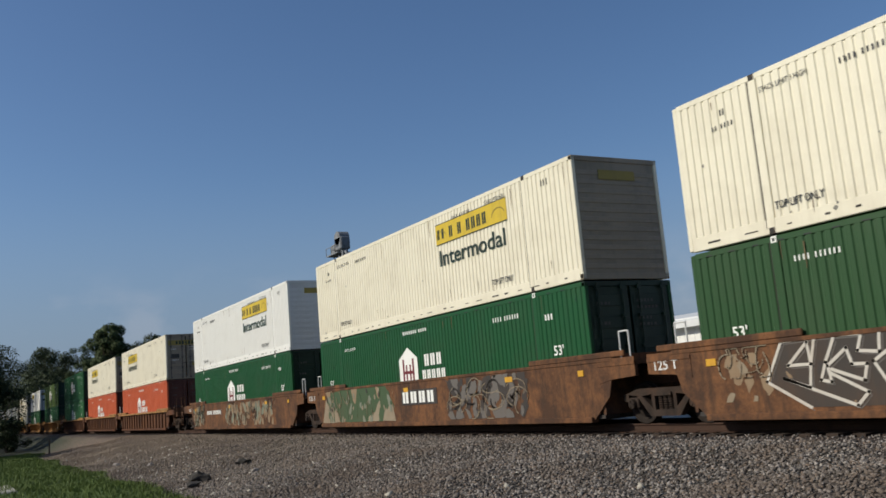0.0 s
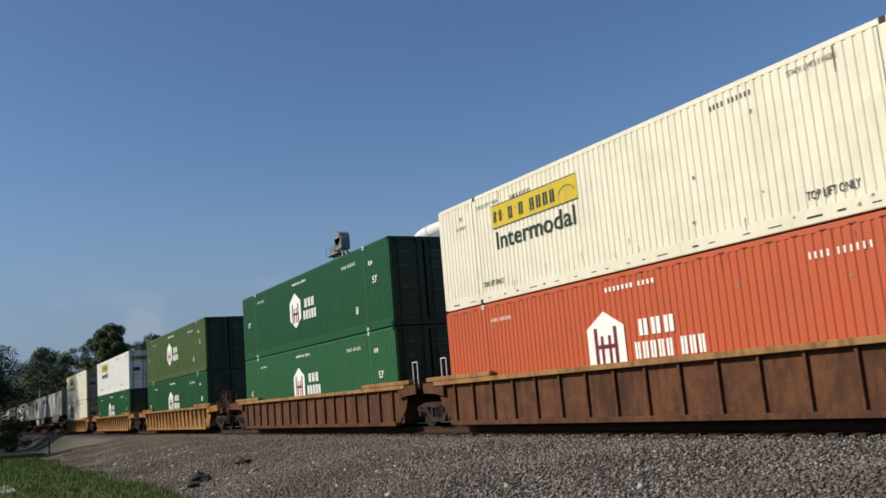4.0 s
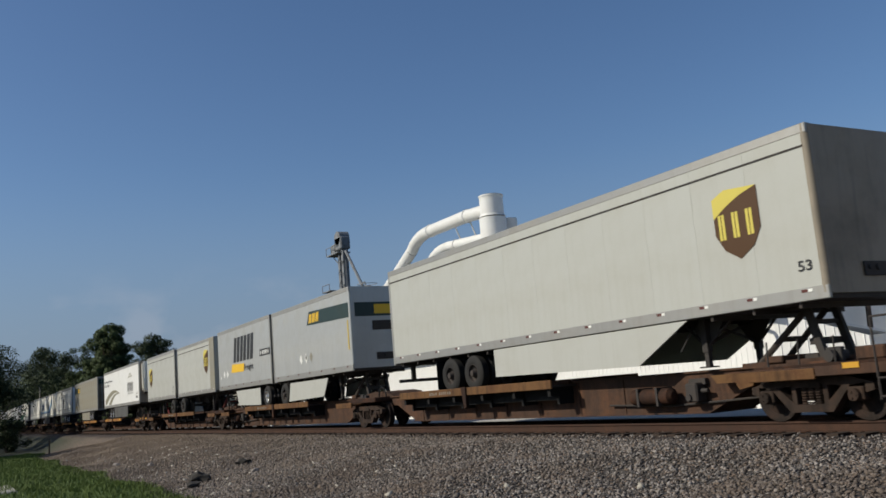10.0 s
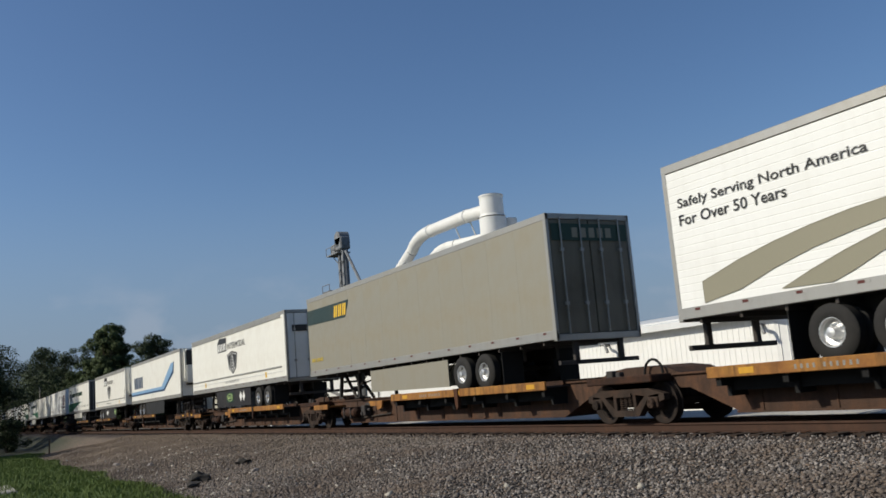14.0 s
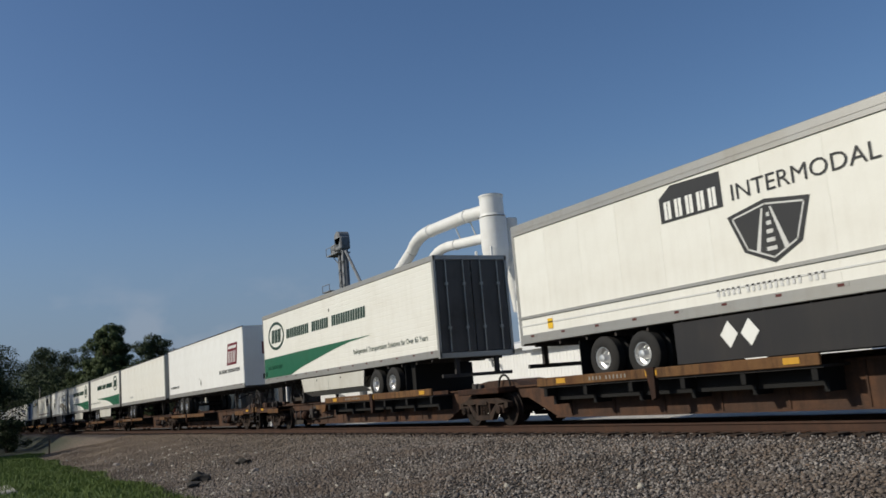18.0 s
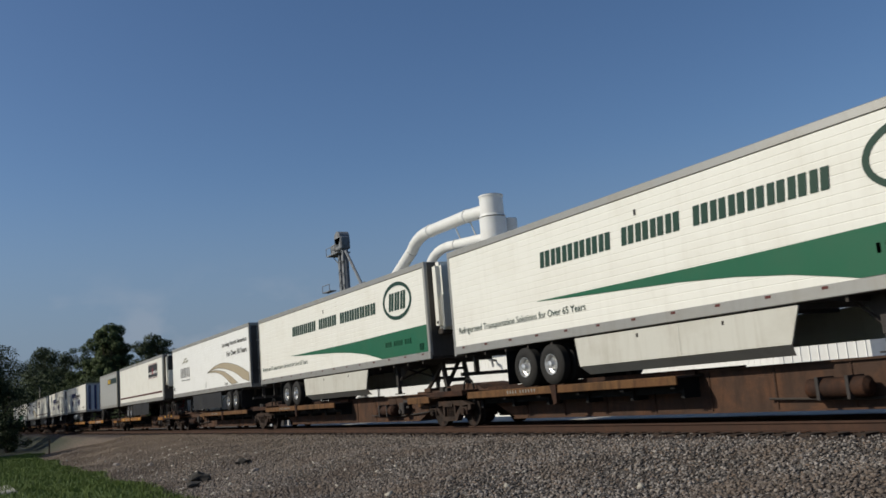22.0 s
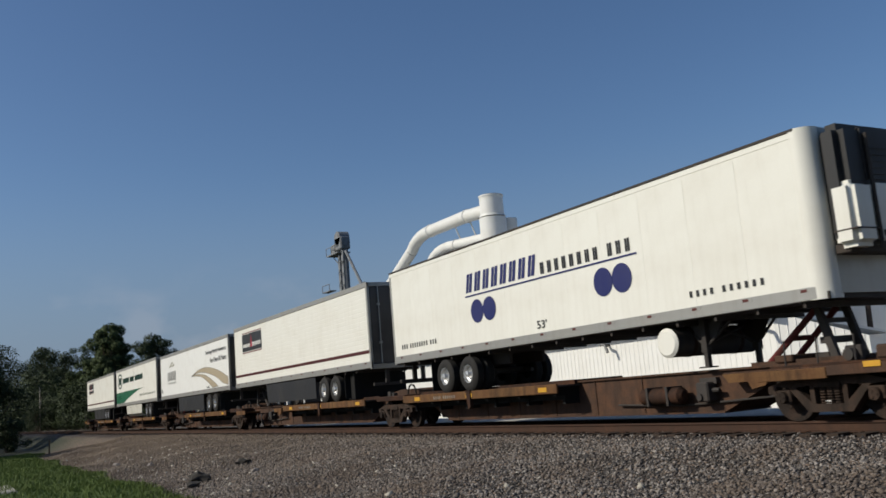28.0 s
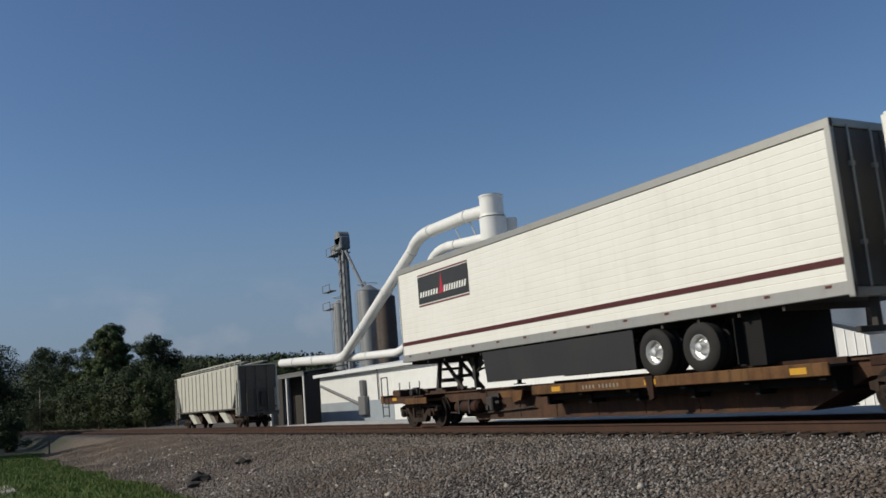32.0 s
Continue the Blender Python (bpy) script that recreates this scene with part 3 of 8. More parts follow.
        part("small_decal", lambda: letter_bars(letter_bars(letter_bars(Shape(), [2], 1.18, 1.32, 2.38, 2.5, y, 0.5), [2, 4], 0.95, 1.5, 2.14, 2.23, y, 0.4), [1, 1, 1], 14.9, 15.2, 2.44, 2.6, y, 0.5), INK_K, box, key="yssmall")
        if doors:
            part("door_sign", lambda: Shape().box(L + 0.002, L + 0.008, -1.12, 1.10, 2.18, 2.50), SIGN_D, box, key="ysdoor")
            part("door_decal", lambda: s_door(L), INK, box, key="ysdoorm")
            part("placard", lambda: Shape().box(L + 0.004, L + 0.010, -0.95, -0.45, 1.35, 1.62), INK_K, box, key="ysplac")
            part("placard", lambda: Shape().box(L + 0.004, L + 0.010, 0.35, 0.62, 0.85, 1.12), INK_K if lower else SIGN_D, box, key="ysplac2")
        else:
            part("end_sign", lambda: Shape().box(L + 0.001, L + 0.007, -0.55, 0.55, 2.35, 2.58), SIGN_D, box, key="ysendsign")
    else:
        z = 0.0
        red = brand == "house"
        cy = 1.45 if not lower else 1.55
        if lower:
            pts = [(6.60, 0.9), (7.84, 0.9), (7.84, 1.80), (7.22, 2.15), (6.60, 1.80)]
        else:
            pts = [(6.58, 1.16), (7.22, 0.80), (7.86, 1.16), (7.86, 1.88), (7.22, 2.24), (6.58, 1.88)]
        lg = part("emblem", lambda: Shape().flat(pts, y), INK_W, box, "white house-shaped emblem" if lower else "white six-sided emblem", key=("hex", lower), at=(shift, 0, 0))
        part("emblem_decal", lambda: Shape().rect(6.84, 6.95, 1.02, 1.80, y - 0.004).rect(7.05, 7.14, 1.02, 1.62, y - 0.004).rect(7.30, 7.39, 1.02, 1.62, y - 0.004).rect(7.49, 7.60, 1.02, 1.80, y - 0.004).rect(6.95, 7.49, 1.34, 1.43, y - 0.005), INK_R, lg, key="hexbars")
        part("name_decal", lambda: letter_bars(letter_bars(Shape(), [3], 8.30, 9.42, 1.52, 1.86, y, 0.7), [5, 3] if red else [5], 8.12, 10.15 if red else 9.58, 1.05, 1.40, y, 0.7), INK_W, box, key=("hexname", red, lower), at=(shift, 0, 0))
        part("number_decal", lambda: letter_bars(letter_bars(letter_bars(Shape(), [4, 6], 12.25, 13.5, 2.37, 2.49, y, 0.42), [7, 4], 7.0, 8.6, 2.54, 2.64, y), [4, 6], 2.35, 3.3, 2.39, 2.49, y, 0.42), INK_W, box, key="hexnum")
        part("small_decal", lambda: letter_bars(letter_bars(Shape(), [3], 14.55, 14.9, 2.18, 2.32, y), [2], 13.3, 13.52, 0.66, 0.92, y), INK_W, box, key="hexsmall")
        for zz in () if red else ((1.55,) if not lower else (1.33,)):
            lettering("size_wording", "53'", 14.78, 15.16, zz, zz + 0.24, y, INK_W, box)
            lettering("size_wording", "53'", 0.8, 1.15, zz - 0.1, zz + 0.12, y, INK_W, box)
        if lower:
            part("dash_decal", lambda: [s for s in [Shape()] if [s.rect(0.4 + i * 0.55, 0.55 + i * 0.55, 2.80, 2.82, y) for i in range(28)]][0], INK_K, box, key="hexdash")
    MOVERS.append((box, u_l))
    box.location.z = z0
    return box


STAIN = paint("rust stain", (0.20, 0.12, 0.065), (0.10, 0.06, 0.035), 0.5, 0.8)
SCUFF = paint("grey scuff", (0.26, 0.25, 0.22), (0.12, 0.11, 0.09), 0.5, 0.8)


def wall_stains(L, y, seed, drips):
    """Thin rust drips under the top rail and above the bottom rail, or small scuffs."""
    s, g = Shape(), random.Random(seed)
    for i in range(14 if drips else 9):
        x = g.uniform(0.3, L - 0.3)
        if drips:
            z1 = g.choice((2.78, 2.70, 0.62, 0.40))
            w, h = g.uniform(0.006, 0.022), g.uniform(0.10, 0.55) if z1 > 1 else g.uniform(0.10, 0.28)
            s.flat([(x, z1), (x + w, z1), (x + w * 0.7, z1 - h), (x + w * 0.3, z1 - h)], y - 0.001)
        else:
            z, r = g.uniform(0.15, 2.6) if i % 3 else g.uniform(0.08, 0.3), g.uniform(0.012, 0.05)
            s.flat([(x + r * g.uniform(0.5, 1.4) * math.cos(-a), z + r * g.uniform(0.5, 1.2) * math.sin(-a)) for a in np.linspace(0, 2 * math.pi, 8)[:-1]], y - 0.001)
    return s


def door_marks(L):
    """Rows of small stencilled bars on the doors."""
    s, g = Shape(), random.Random(12)
    for z0, y0, n in ((2.40, 0.18, 5), (2.25, 0.18, 6), (2.0, 0.2, 4), (1.85, 0.2, 5), (2.35, -1.0, 4), (1.9, -0.95, 3), (1.2, -1.0, 5), (1.1, 0.2, 6)):
        for i in range(n):
            s.box(L + 0.001, L + 0.004, y0 + i * 0.11, y0 + i * 0.11 + g.uniform(0.04, 0.08), z0, z0 + 0.07)
    return s


def rail_marks(L, y):
    """Worn slots along the bottom rail."""
    s, g = Shape(), random.Random(5)
    x = 0.5
    while x < L - 0.6:
        w = g.choice((0.10, 0.16, 0.30))
        s.rect(x, x + w, 0.10, 0.10 + g.choice((0.02, 0.035)), y)
        x += w + g.uniform(0.25, 0.7)
    return s


def s_door(L):
    s = Shape()
    for i in range(7):
        s.box(L + 0.008, L + 0.012, -0.65 + i * 0.2, -0.53 + i * 0.2, 2.24, 2.44)
    return s


def letter_bars_end(x, y0, y1, z0, z1, n):
    """A row of plain bars on an end wall that faces along the track."""
    s = Shape()
    for i in range(n):
        y = y0 + (y1 - y0) * i / n
        s.box(x, x + 0.004, y, y + (y1 - y0) / n * 0.66, z0, z1)
    return s


Z_LOW, Z_TOP = 0.30, 3.235
WELLS = [
    # rear end of the load, steel, sill, ribs, label, front, rear, top colour, top brand, low colour, low brand, doors
    (-12.30, RUST, RUST, False, "rust brown smooth-sided well car with white outlined graffiti", "none", "shared", CREAM, "yellow", GREEN_W, "hex", False),
    (-31.74, RUST, RUST, False, "rust brown smooth-sided well car with grey and green graffiti", "shared", "shared", CREAM, "yellow", GREEN, "hex", False),
    (-51.24, RUST, RUST, False, "rust brown smooth-sided well car with faded graffiti", "shared", "end", WHITE_C, "yellow", GREEN, "hex", False),
    (-74.79, BROWN, OCHRE, True, "dark brown ribbed well car with ochre top sill", "end", "shared", CREAM, "yellow", RED, "house", True),
    (-94.14, BROWN, OCHRE, True, "dark brown ribbed well car with ochre top sill", "shared", "shared", CREAM, "yellow", RED, "house", True),
    (-113.70, BROWN, OCHRE, True, "dark brown ribbed well car carrying two green containers", "shared", "end", GREEN, "hex", GREEN_L, "hex", True),
    (-137.01, YELLOW, YELLOW, True, "yellow ribbed well car with hand brake and ladders", "end", "end", GREEN_P, "hex", GREEN, "hex", True),
    (-160.20, YELLOW, YELLOW, True, "yellow ribbed well car under a white container", "end", "end", WHITE_C, "yellow", GREEN, "hex", True),
    (-183.65, YELLOW, YELLOW, True, "yellow ribbed well car under two cream containers", "end", "end", CREAM, "yellow", CREAM, "yellow", True),
]
COLOUR = {CREAM: "cream white", WHITE_C: "bright white", GREEN: "dark green", GREEN_W: "weathered olive-green", GREEN_L: "mid green", GREEN_P: "faded yellow-green", RED: "orange-red"}
CARS = []
for i, (u, st, si, rb, lab, fr, re, tc, tb, lc, lb, drs) in enumerate(WELLS):
    CARS.append(well_car(u, st, si, rb, lab, fr, re, brake=(i == 6)))
    extra = {"yellow": "yellow sign panel", "hex": "white emblem", "house": "white house emblem"}
    panel = (9.6, 3.76, 1.98, 1.33) if not drs else (2.77, 3.40, 2.00, 1.40) if tc is WHITE_C else (2.82, 3.62, 1.86, 1.28)
    container(u, Z_LOW, lc, lb, f"{COLOUR[lc]} corrugated container with {extra[lb]} in a well car", True, True, shift=-0.36 if lc is RED or u == -160.20 else 0.0)
    container(u, Z_TOP, tc, tb, f"{COLOUR[tc]} corrugated container with {extra[tb]} stacked on another", drs, False, panel)


SPRAY_D = paint("charcoal spray paint", (0.036, 0.034, 0.031), (0.12, 0.06, 0.03), 0.4, 0.6)
SPRAY_W = paint("white spray paint", (0.55, 0.52, 0.46), (0.3, 0.2, 0.12), 0.4, 0.6)
SPRAY_G = paint("grey green spray paint", (0.17, 0.20, 0.15), (0.2, 0.11, 0.06), 0.5, 0.6)
SPRAY_T = paint("tan spray paint", (0.25, 0.18, 0.11), (0.17, 0.09, 0.045), 0.55, 0.6)
SPRAY_L = paint("faded beige spray paint", (0.27, 0.225, 0.155), (0.17, 0.10, 0.06), 0.6, 0.6)
SPRAY_M = paint("dull silver spray paint", (0.125, 0.115, 0.105), (0.12, 0.085, 0.06), 0.5, 0.55)
SPRAY_K = paint("faded black spray paint", (0.035, 0.032, 0.030), (0.08, 0.05, 0.035), 0.5, 0.6)
SPRAY_N = paint("dull green spray paint", (0.045, 0.085, 0.038), (0.09, 0.07, 0.04), 0.5, 0.6)
c1, c2, c3 = CARS[0], CARS[1], CARS[2]


def blotches(car, x0, x1, z0, z1, layers, seed, y=-1.379):
    """Overlapping uneven sprayed patches: layers of (paint, count, smallest, largest)."""
    g = random.Random(seed)
    for k, (m, count, ra, rb) in enumerate(layers):
        sh = Shape()
        for i in range(count):
            r = g.uniform(ra, rb)
            x, z = g.uniform(x0 + r, x1 - r), g.uniform(z0, z1)
            pts, n, tilt = [], 11, g.uniform(-0.6, 0.6)
            for j in range(n):
                a = -2 * math.pi * j / n
                q = r * g.uniform(0.55, 1.15)
                px, pz = q * math.cos(a) * 0.8, q * math.sin(a) * 1.25
                pts.append((x + px + pz * tilt, min(max(z + pz, z0), z1)))
            sh.flat(pts, y - 0.004 * k - 0.0002 * (i % 17))
        part("graffiti_decal", sh, m, car, "sprayed graffiti patches")


def tag_letters(car, x0, n, w, z0, z1, seed, y=-1.380):
    """A row of fat sprayed letters: black and silver patches under thin pale outlines."""
    blotches(car, x0 - 0.1, x0 + n * w + 0.2, z0, z1, [(SPRAY_K, 9 * n, 0.12, 0.30), (SPRAY_M, 11 * n, 0.09, 0.24)], seed, y)
    g = random.Random(seed)
    edge_l, crease = Shape(), Shape()
    h = z1 - z0
    for i in range(n):
        cx = x0 + (i + 0.5) * w
        for shape, width, count in ((crease, 0.055, 3), (edge_l, 0.022, 5)):
            for k in range(count):
                a0, a1 = g.uniform(0, 6.28), g.uniform(1.2, 3.6)
                rx, rz = w * g.uniform(0.16, 0.5), h * g.uniform(0.12, 0.34)
                ox, oz = cx + g.uniform(-0.2, 0.2) * w, z0 + h * g.uniform(0.25, 0.75)
                strokes(shape, [(ox + rx * math.cos(a) + 0.2 * rz * math.sin(a), min(max(oz + rz * math.sin(a), z0), z1 + 0.05)) for a in np.linspace(a0, a0 + a1, 9)], width, y - (0.010 if shape is crease else 0.012) - 0.0002 * k)
    part("graffiti_decal", crease, SPRAY_K, car, "black graffiti creases")
    part("graffiti_decal", edge_l, SPRAY_L, car, "pale graffiti outlines")


# white outlined letters on charcoal, repeated along the car with a small change of stretch
LETTER = [
    [(2.57, 1.40), (1.90, 1.38), (1.50, 0.72), (2.33, 0.27)],
    [(2.41, 1.33), (1.98, 0.97), (2.44, 0.97), (2.41, 1.33)],
    [(2.57, 1.40), (2.44, 0.97), (2.37, 0.59), (1.87, 0.76), (3.20, 0.28), (3.42, 0.48), (2.79, 0.80)],
    [(2.57, 1.40), (3.43, 1.38), (3.33, 1.12), (3.70, 1.08), (3.74, 1.38)],
    [(2.92, 1.34), (2.72, 0.98), (2.60, 0.70), (2.79, 0.66), (2.75, 0.92), (3.13, 1.18), (3.20, 0.92), (3.46, 0.91), (3.38, 0.66), (2.82, 0.86)],
]
fills, lines, inner = Shape(), Shape(), Shape()
fills.flat([(1.55, 0.70), (2.35, 0.27), (7.45, 0.27), (7.75, 0.85), (7.4, 1.38), (1.92, 1.38)], -1.380)
for k in range(3):
    for n_line, pts in enumerate(LETTER):
        w = 1.0 - 0.06 * k
        moved = [(1.5 + (px - 1.5) * w + 2.08 * k, pz if k != 1 else 1.66 - pz) for px, pz in pts]
        strokes(lines, moved, 0.052, -1.385 - 0.0006 * n_line)
        strokes(inner, [(px + 0.05, pz - 0.05) for px, pz in moved], 0.016, -1.384)
part("graffiti_decal", fills, SPRAY_D, c1, "charcoal graffiti fill")
part("graffiti_decal", lines, SPRAY_W, c1, "white graffiti outlines")
part("graffiti_decal", inner, SPRAY_M, c1, "thin grey graffiti lines")
blotches(c1, 1.8, 7.7, 0.25, 1.36, [(SPRAY_K, 14, 0.06, 0.16), (SPRAY_T, 8, 0.03, 0.08)], 21, -1.3785)
blotches(c1, 8.2, 15.5, 0.25, 1.34, [(SPRAY_N, 26, 0.14, 0.34), (SPRAY_T, 22, 0.10, 0.26), (SPRAY_L, 12, 0.08, 0.2)], 4)
blotches(c1, 0.3, 1.8, 0.4, 1.25, [(SPRAY_T, 5, 0.1, 0.25), (SPRAY_L, 4, 0.08, 0.15)], 3)
# green field with beige shapes that run up from the bottom sill
field = Shape().flat([(0.55, 0.30), (2.6, 0.24), (5.9, 0.26), (6.2, 0.7), (5.6, 1.36), (3.4, 1.40), (1.9, 1.36), (0.95, 1.30), (0.5, 0.95)], -1.379)
part("graffiti_decal", field, SPRAY_N, c2, "dull green graffiti field")
for pts in ([(0.07, 0.24), (1.11, 0.22), (1.15, 0.77), (0.86, 0.80), (0.57, 0.93), (0.45, 1.10), (0.33, 0.80)],
            [(1.22, 0.24), (1.70, 0.25), (1.55, 0.62), (1.35, 0.74), (1.20, 0.60)],
            [(4.15, 0.25), (5.2, 0.25), (5.15, 0.92), (4.95, 0.80), (4.75, 0.55), (4.45, 0.50), (4.2, 0.40)],
            [(5.3, 0.26), (6.25, 0.24), (6.1, 0.72), (5.75, 0.80), (5.45, 0.55)]):
    part("graffiti_decal", Shape().flat(pts, -1.382), SPRAY_L, c2, "beige graffiti shape")
for pts in ([(2.83, 1.38), (3.35, 1.36), (3.28, 1.15), (3.20, 0.92), (3.06, 0.79), (2.98, 0.95)], [(0.45, 1.34), (0.95, 1.36), (0.90, 1.18), (0.62, 1.15)], [(4.86, 1.38), (5.05, 1.38), (5.12, 0.95), (4.95, 1.05)]):
    part("graffiti_decal", Shape().flat(pts, -1.383), SPRAY_T, c2, "tan graffiti shape")
blotches(c2, 0.5, 6.2, 0.24, 1.34, [(SPRAY_N, 16, 0.10, 0.26), (SPRAY_G, 22, 0.06, 0.18), (SPRAY_L, 12, 0.04, 0.10), (SPRAY_K, 7, 0.03, 0.09)], 5, -1.384)
tag_letters(c2, 9.7, 4, 0.96, 0.24, 1.34, 6)
blotches(c3, -0.3, 2.1, 0.25, 1.3, [(SPRAY_T, 10, 0.12, 0.3), (SPRAY_G, 8, 0.12, 0.28), (SPRAY_L, 6, 0.08, 0.18)], 7)
blotches(c3, 6.2, 14.1, 0.25, 1.3, [(SPRAY_T, 34, 0.12, 0.32), (SPRAY_G, 26, 0.10, 0.28), (SPRAY_L, 16, 0.06, 0.18)], 8)


def scribble(car, x0, x1, z0, z1, mat, count, w, seed, y=-1.3965):
    """Thin looping sprayed lines."""
    g, sh = random.Random(seed), Shape()
    for i in range(count):
        ox, oz = g.uniform(x0, x1), g.uniform(z0, z1)
        rx, rz, lean = g.uniform(0.06, 0.30), g.uniform(0.10, 0.42), g.uniform(-0.4, 0.4)
        a0, a1 = g.uniform(0, 6.28), g.uniform(1.5, 5.0)
        strokes(sh, [(ox + rx * math.cos(a) + lean * rz * math.sin(a), min(max(oz + rz * math.sin(a), z0 - 0.03), z1 + 0.05)) for a in np.linspace(a0, a0 + a1, 10)], w * g.uniform(0.6, 1.3), y - 0.0002 * (i % 11))
    part("graffiti_decal", sh, mat, car, "thin sprayed lines")


scribble(c3, 0.3, 2.4, 0.3, 1.3, SPRAY_G, 22, 0.045, 31)
scribble(c3, 0.3, 2.4, 0.3, 1.3, SPRAY_K, 12, 0.03, 32, -1.399)
scribble(c3, 6.2, 14.0, 0.35, 1.3, SPRAY_K, 26, 0.035, 33)
scribble(c3, 6.2, 14.0, 0.35, 1.3, SPRAY_L, 24, 0.025, 34, -1.399)
scribble(c2, 0.2, 6.6, 0.3, 1.3, SPRAY_T, 9, 0.022, 36, -1.399)
scribble(c1, 0.7, 1.5, 0.85, 1.3, SPRAY_L, 12, 0.02, 39)
scribble(c1, 8.2, 15.5, 0.3, 1.3, SPRAY_K, 12, 0.025, 37)
scribble(c1, 8.2, 15.5, 0.3, 1.3, SPRAY_T, 10, 0.022, 38, -1.399)
for c in (c1, c2, c3):
    for x, z, w in ((0.15, 1.08, 0.24), (6.95, 1.10, 0.3), (12.7, 1.12, 0.34), (15.7, 1.10, 0.2)):
        part("marker_plate", Shape().rect(x, x + w, z, z + 0.13, -1.395), MARK_Y, c)
    lettering("load_wording", "125 T", -1.25, -0.6, 1.08, 1.28, -1.388, INK_S, c)
part("name_shadow", Shape().rect(6.75, 9.05, 0.70, 1.16, -1.384), SPRAY_K, c2)
part("name_decal", letter_bars(Shape(), [4], 6.85, 9.0, 0.76, 1.10, -1.388, 0.7), INK_W, c2)
part("name_decal", letter_bars(Shape(), [4, 6], 2.75, 5.5, 0.84, 1.04, -1.388, 0.66), INK_W, c3)
for c in CARS[6:]:
    lettering("size_wording", "53", 12.96, 13.46, 0.70, 1.02, -1.352, INK_BR, c)
    part("number_decal", letter_bars(Shape(), [4, 6], 2.3, 4.2, 0.72, 0.90, -1.352, 0.45), INK_BR, c)
    part("wall_plate", Shape().rect(15.35, 15.75, 0.72, 0.95, -1.354), INK_K, c)
    part("wall_plate", Shape().rect(15.85, 15.97, 0.42, 0.66, -1.354), INK_W, c)
# ---------------------------------------------------------------- spine cars
def spine_car(u0, u1, plat, hitches, yellow, front, rear, label, marked, ez, red, wheels):
    """A unit between truck centres u0 (rear) and u1 (front). plat: spans with side platforms; hitches: (place, way it leans);
    ez: lower and upper edge of the platform sides; red: red hitch struts; wheels: ends with a hand brake wheel."""
    car = thing("spine_car", label, "railway wagon", "spine cars")
    n = u1 - u0
    edge = SPINE_Y if yellow else SPINE_O
    s = Shape()
    oa, ob2 = (1.95 if rear == "end" else 0.9), (1.95 if front == "end" else 0.9)
    s.prism([(-oa, 0.97), (n + ob2, 0.97), (n + ob2, 0.72), (n - 1.5, 0.70), (n - 2.7, 0.20), (2.7, 0.20), (1.5, 0.70), (-oa, 0.72)], -0.60, 0.60)
    part("centre_sill", s, SILLM, car)
    part("sill_flange", Shape().box(-0.8, n + 0.8, -0.66, 0.66, 0.97, 1.01).box(2.7, n - 2.7, -0.65, 0.65, 0.165, 0.20), SILLM, car)
    for i in range(int((n - 6) / 1.6)):
        part("stiffener", lambda: Shape().box(-0.02, 0.02, -0.62, 0.62, 0.20, 0.97), SILLM, car, key="stiff", at=(3.3 + i * 1.6, 0, 0))
    for a, b in plat:
        a, b = a - u0, b - u0
        for d in (-1, 1):
            y0, y1 = sorted((d * 1.30, d * 1.36))
            mid = (a + b) / 2
            for x0, x1 in ((a, mid - 0.03), (mid + 0.03, b)):
                part("platform_edge", Shape().box(x0, x1, y0, y1, ez[0], ez[1], 0.012), edge, car)
            y0, y1 = sorted((d * 0.61, d * 1.30))
            part("platform_deck", Shape().box(a, b, y0, y1, 0.90, 0.945), STEEL_D, car)
            part("side_bracket", Shape().prism([(mid - 0.12, ez[1] + 0.015), (mid + 0.12, ez[1] + 0.015), (mid + 0.10, 0.55), (mid - 0.02, 0.50)], *sorted((d * 1.30, d * 1.40))), SPINE, car)
            for k, f in enumerate((0.12, 0.5, 0.93) if marked else ()):
                xm = a + (b - a) * f
                part("marker_plate", lambda: Shape().box(-0.17, 0.17, *sorted((d * 1.362, d * 1.368)), 0.0, 0.11), MARK_Y, car, key=("mark", d), at=(xm, 0, ez[0] + 0.05))
        # Black bearers and added girders put the under-platform shade into colour and shape.
        m = max(2, int((b - a) / 1.5))
        for i in range(m + 1):
            x = a + 0.2 + (b - a - 0.4) * i / m
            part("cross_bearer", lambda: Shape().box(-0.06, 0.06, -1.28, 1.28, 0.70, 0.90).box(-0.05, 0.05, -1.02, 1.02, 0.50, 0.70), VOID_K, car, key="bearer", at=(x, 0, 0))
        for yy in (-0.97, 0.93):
            part("platform_girder", Shape().box(a + 0.15, b - 0.15, yy, yy + 0.04, 0.60, 0.90), VOID_K, car, "added black girder for the shade under the platform")
        part("wheel_guide", Shape().box(a + 0.1, b - 0.1, -0.74, -0.69, 0.945, 1.05).box(a + 0.1, b - 0.1, 0.69, 0.74, 0.945, 1.05), SPINE, car)
    for h, lean in hitches:
        x = h - u0

        def hitch_shape(d=lean):
            s = Shape()
            for y in (-0.38, 0.38):
                s.prism([(d * 0.24 - 0.08, 1.0), (d * 0.24 + 0.08, 1.0), (-d * 0.02 + 0.06, 1.98), (-d * 0.02 - 0.06, 1.98)], y - 0.05, y + 0.05)
                s.box(-0.14, 0.14, y - 0.07, y + 0.07, 1.0, 1.14)
            s.box(-0.07, 0.09, -0.36, 0.36, 1.30, 1.42)
            s.box(-0.05, 0.07, -0.36, 0.36, 1.66, 1.74)
            return s

        def strut_shape(d=lean):
            s = Shape()
            for y in (-0.34, 0.34):
                s.path([(-d * 1.25, y, 1.03), (-d * 0.12, y * 0.8, 1.93)], 0.062, 8)
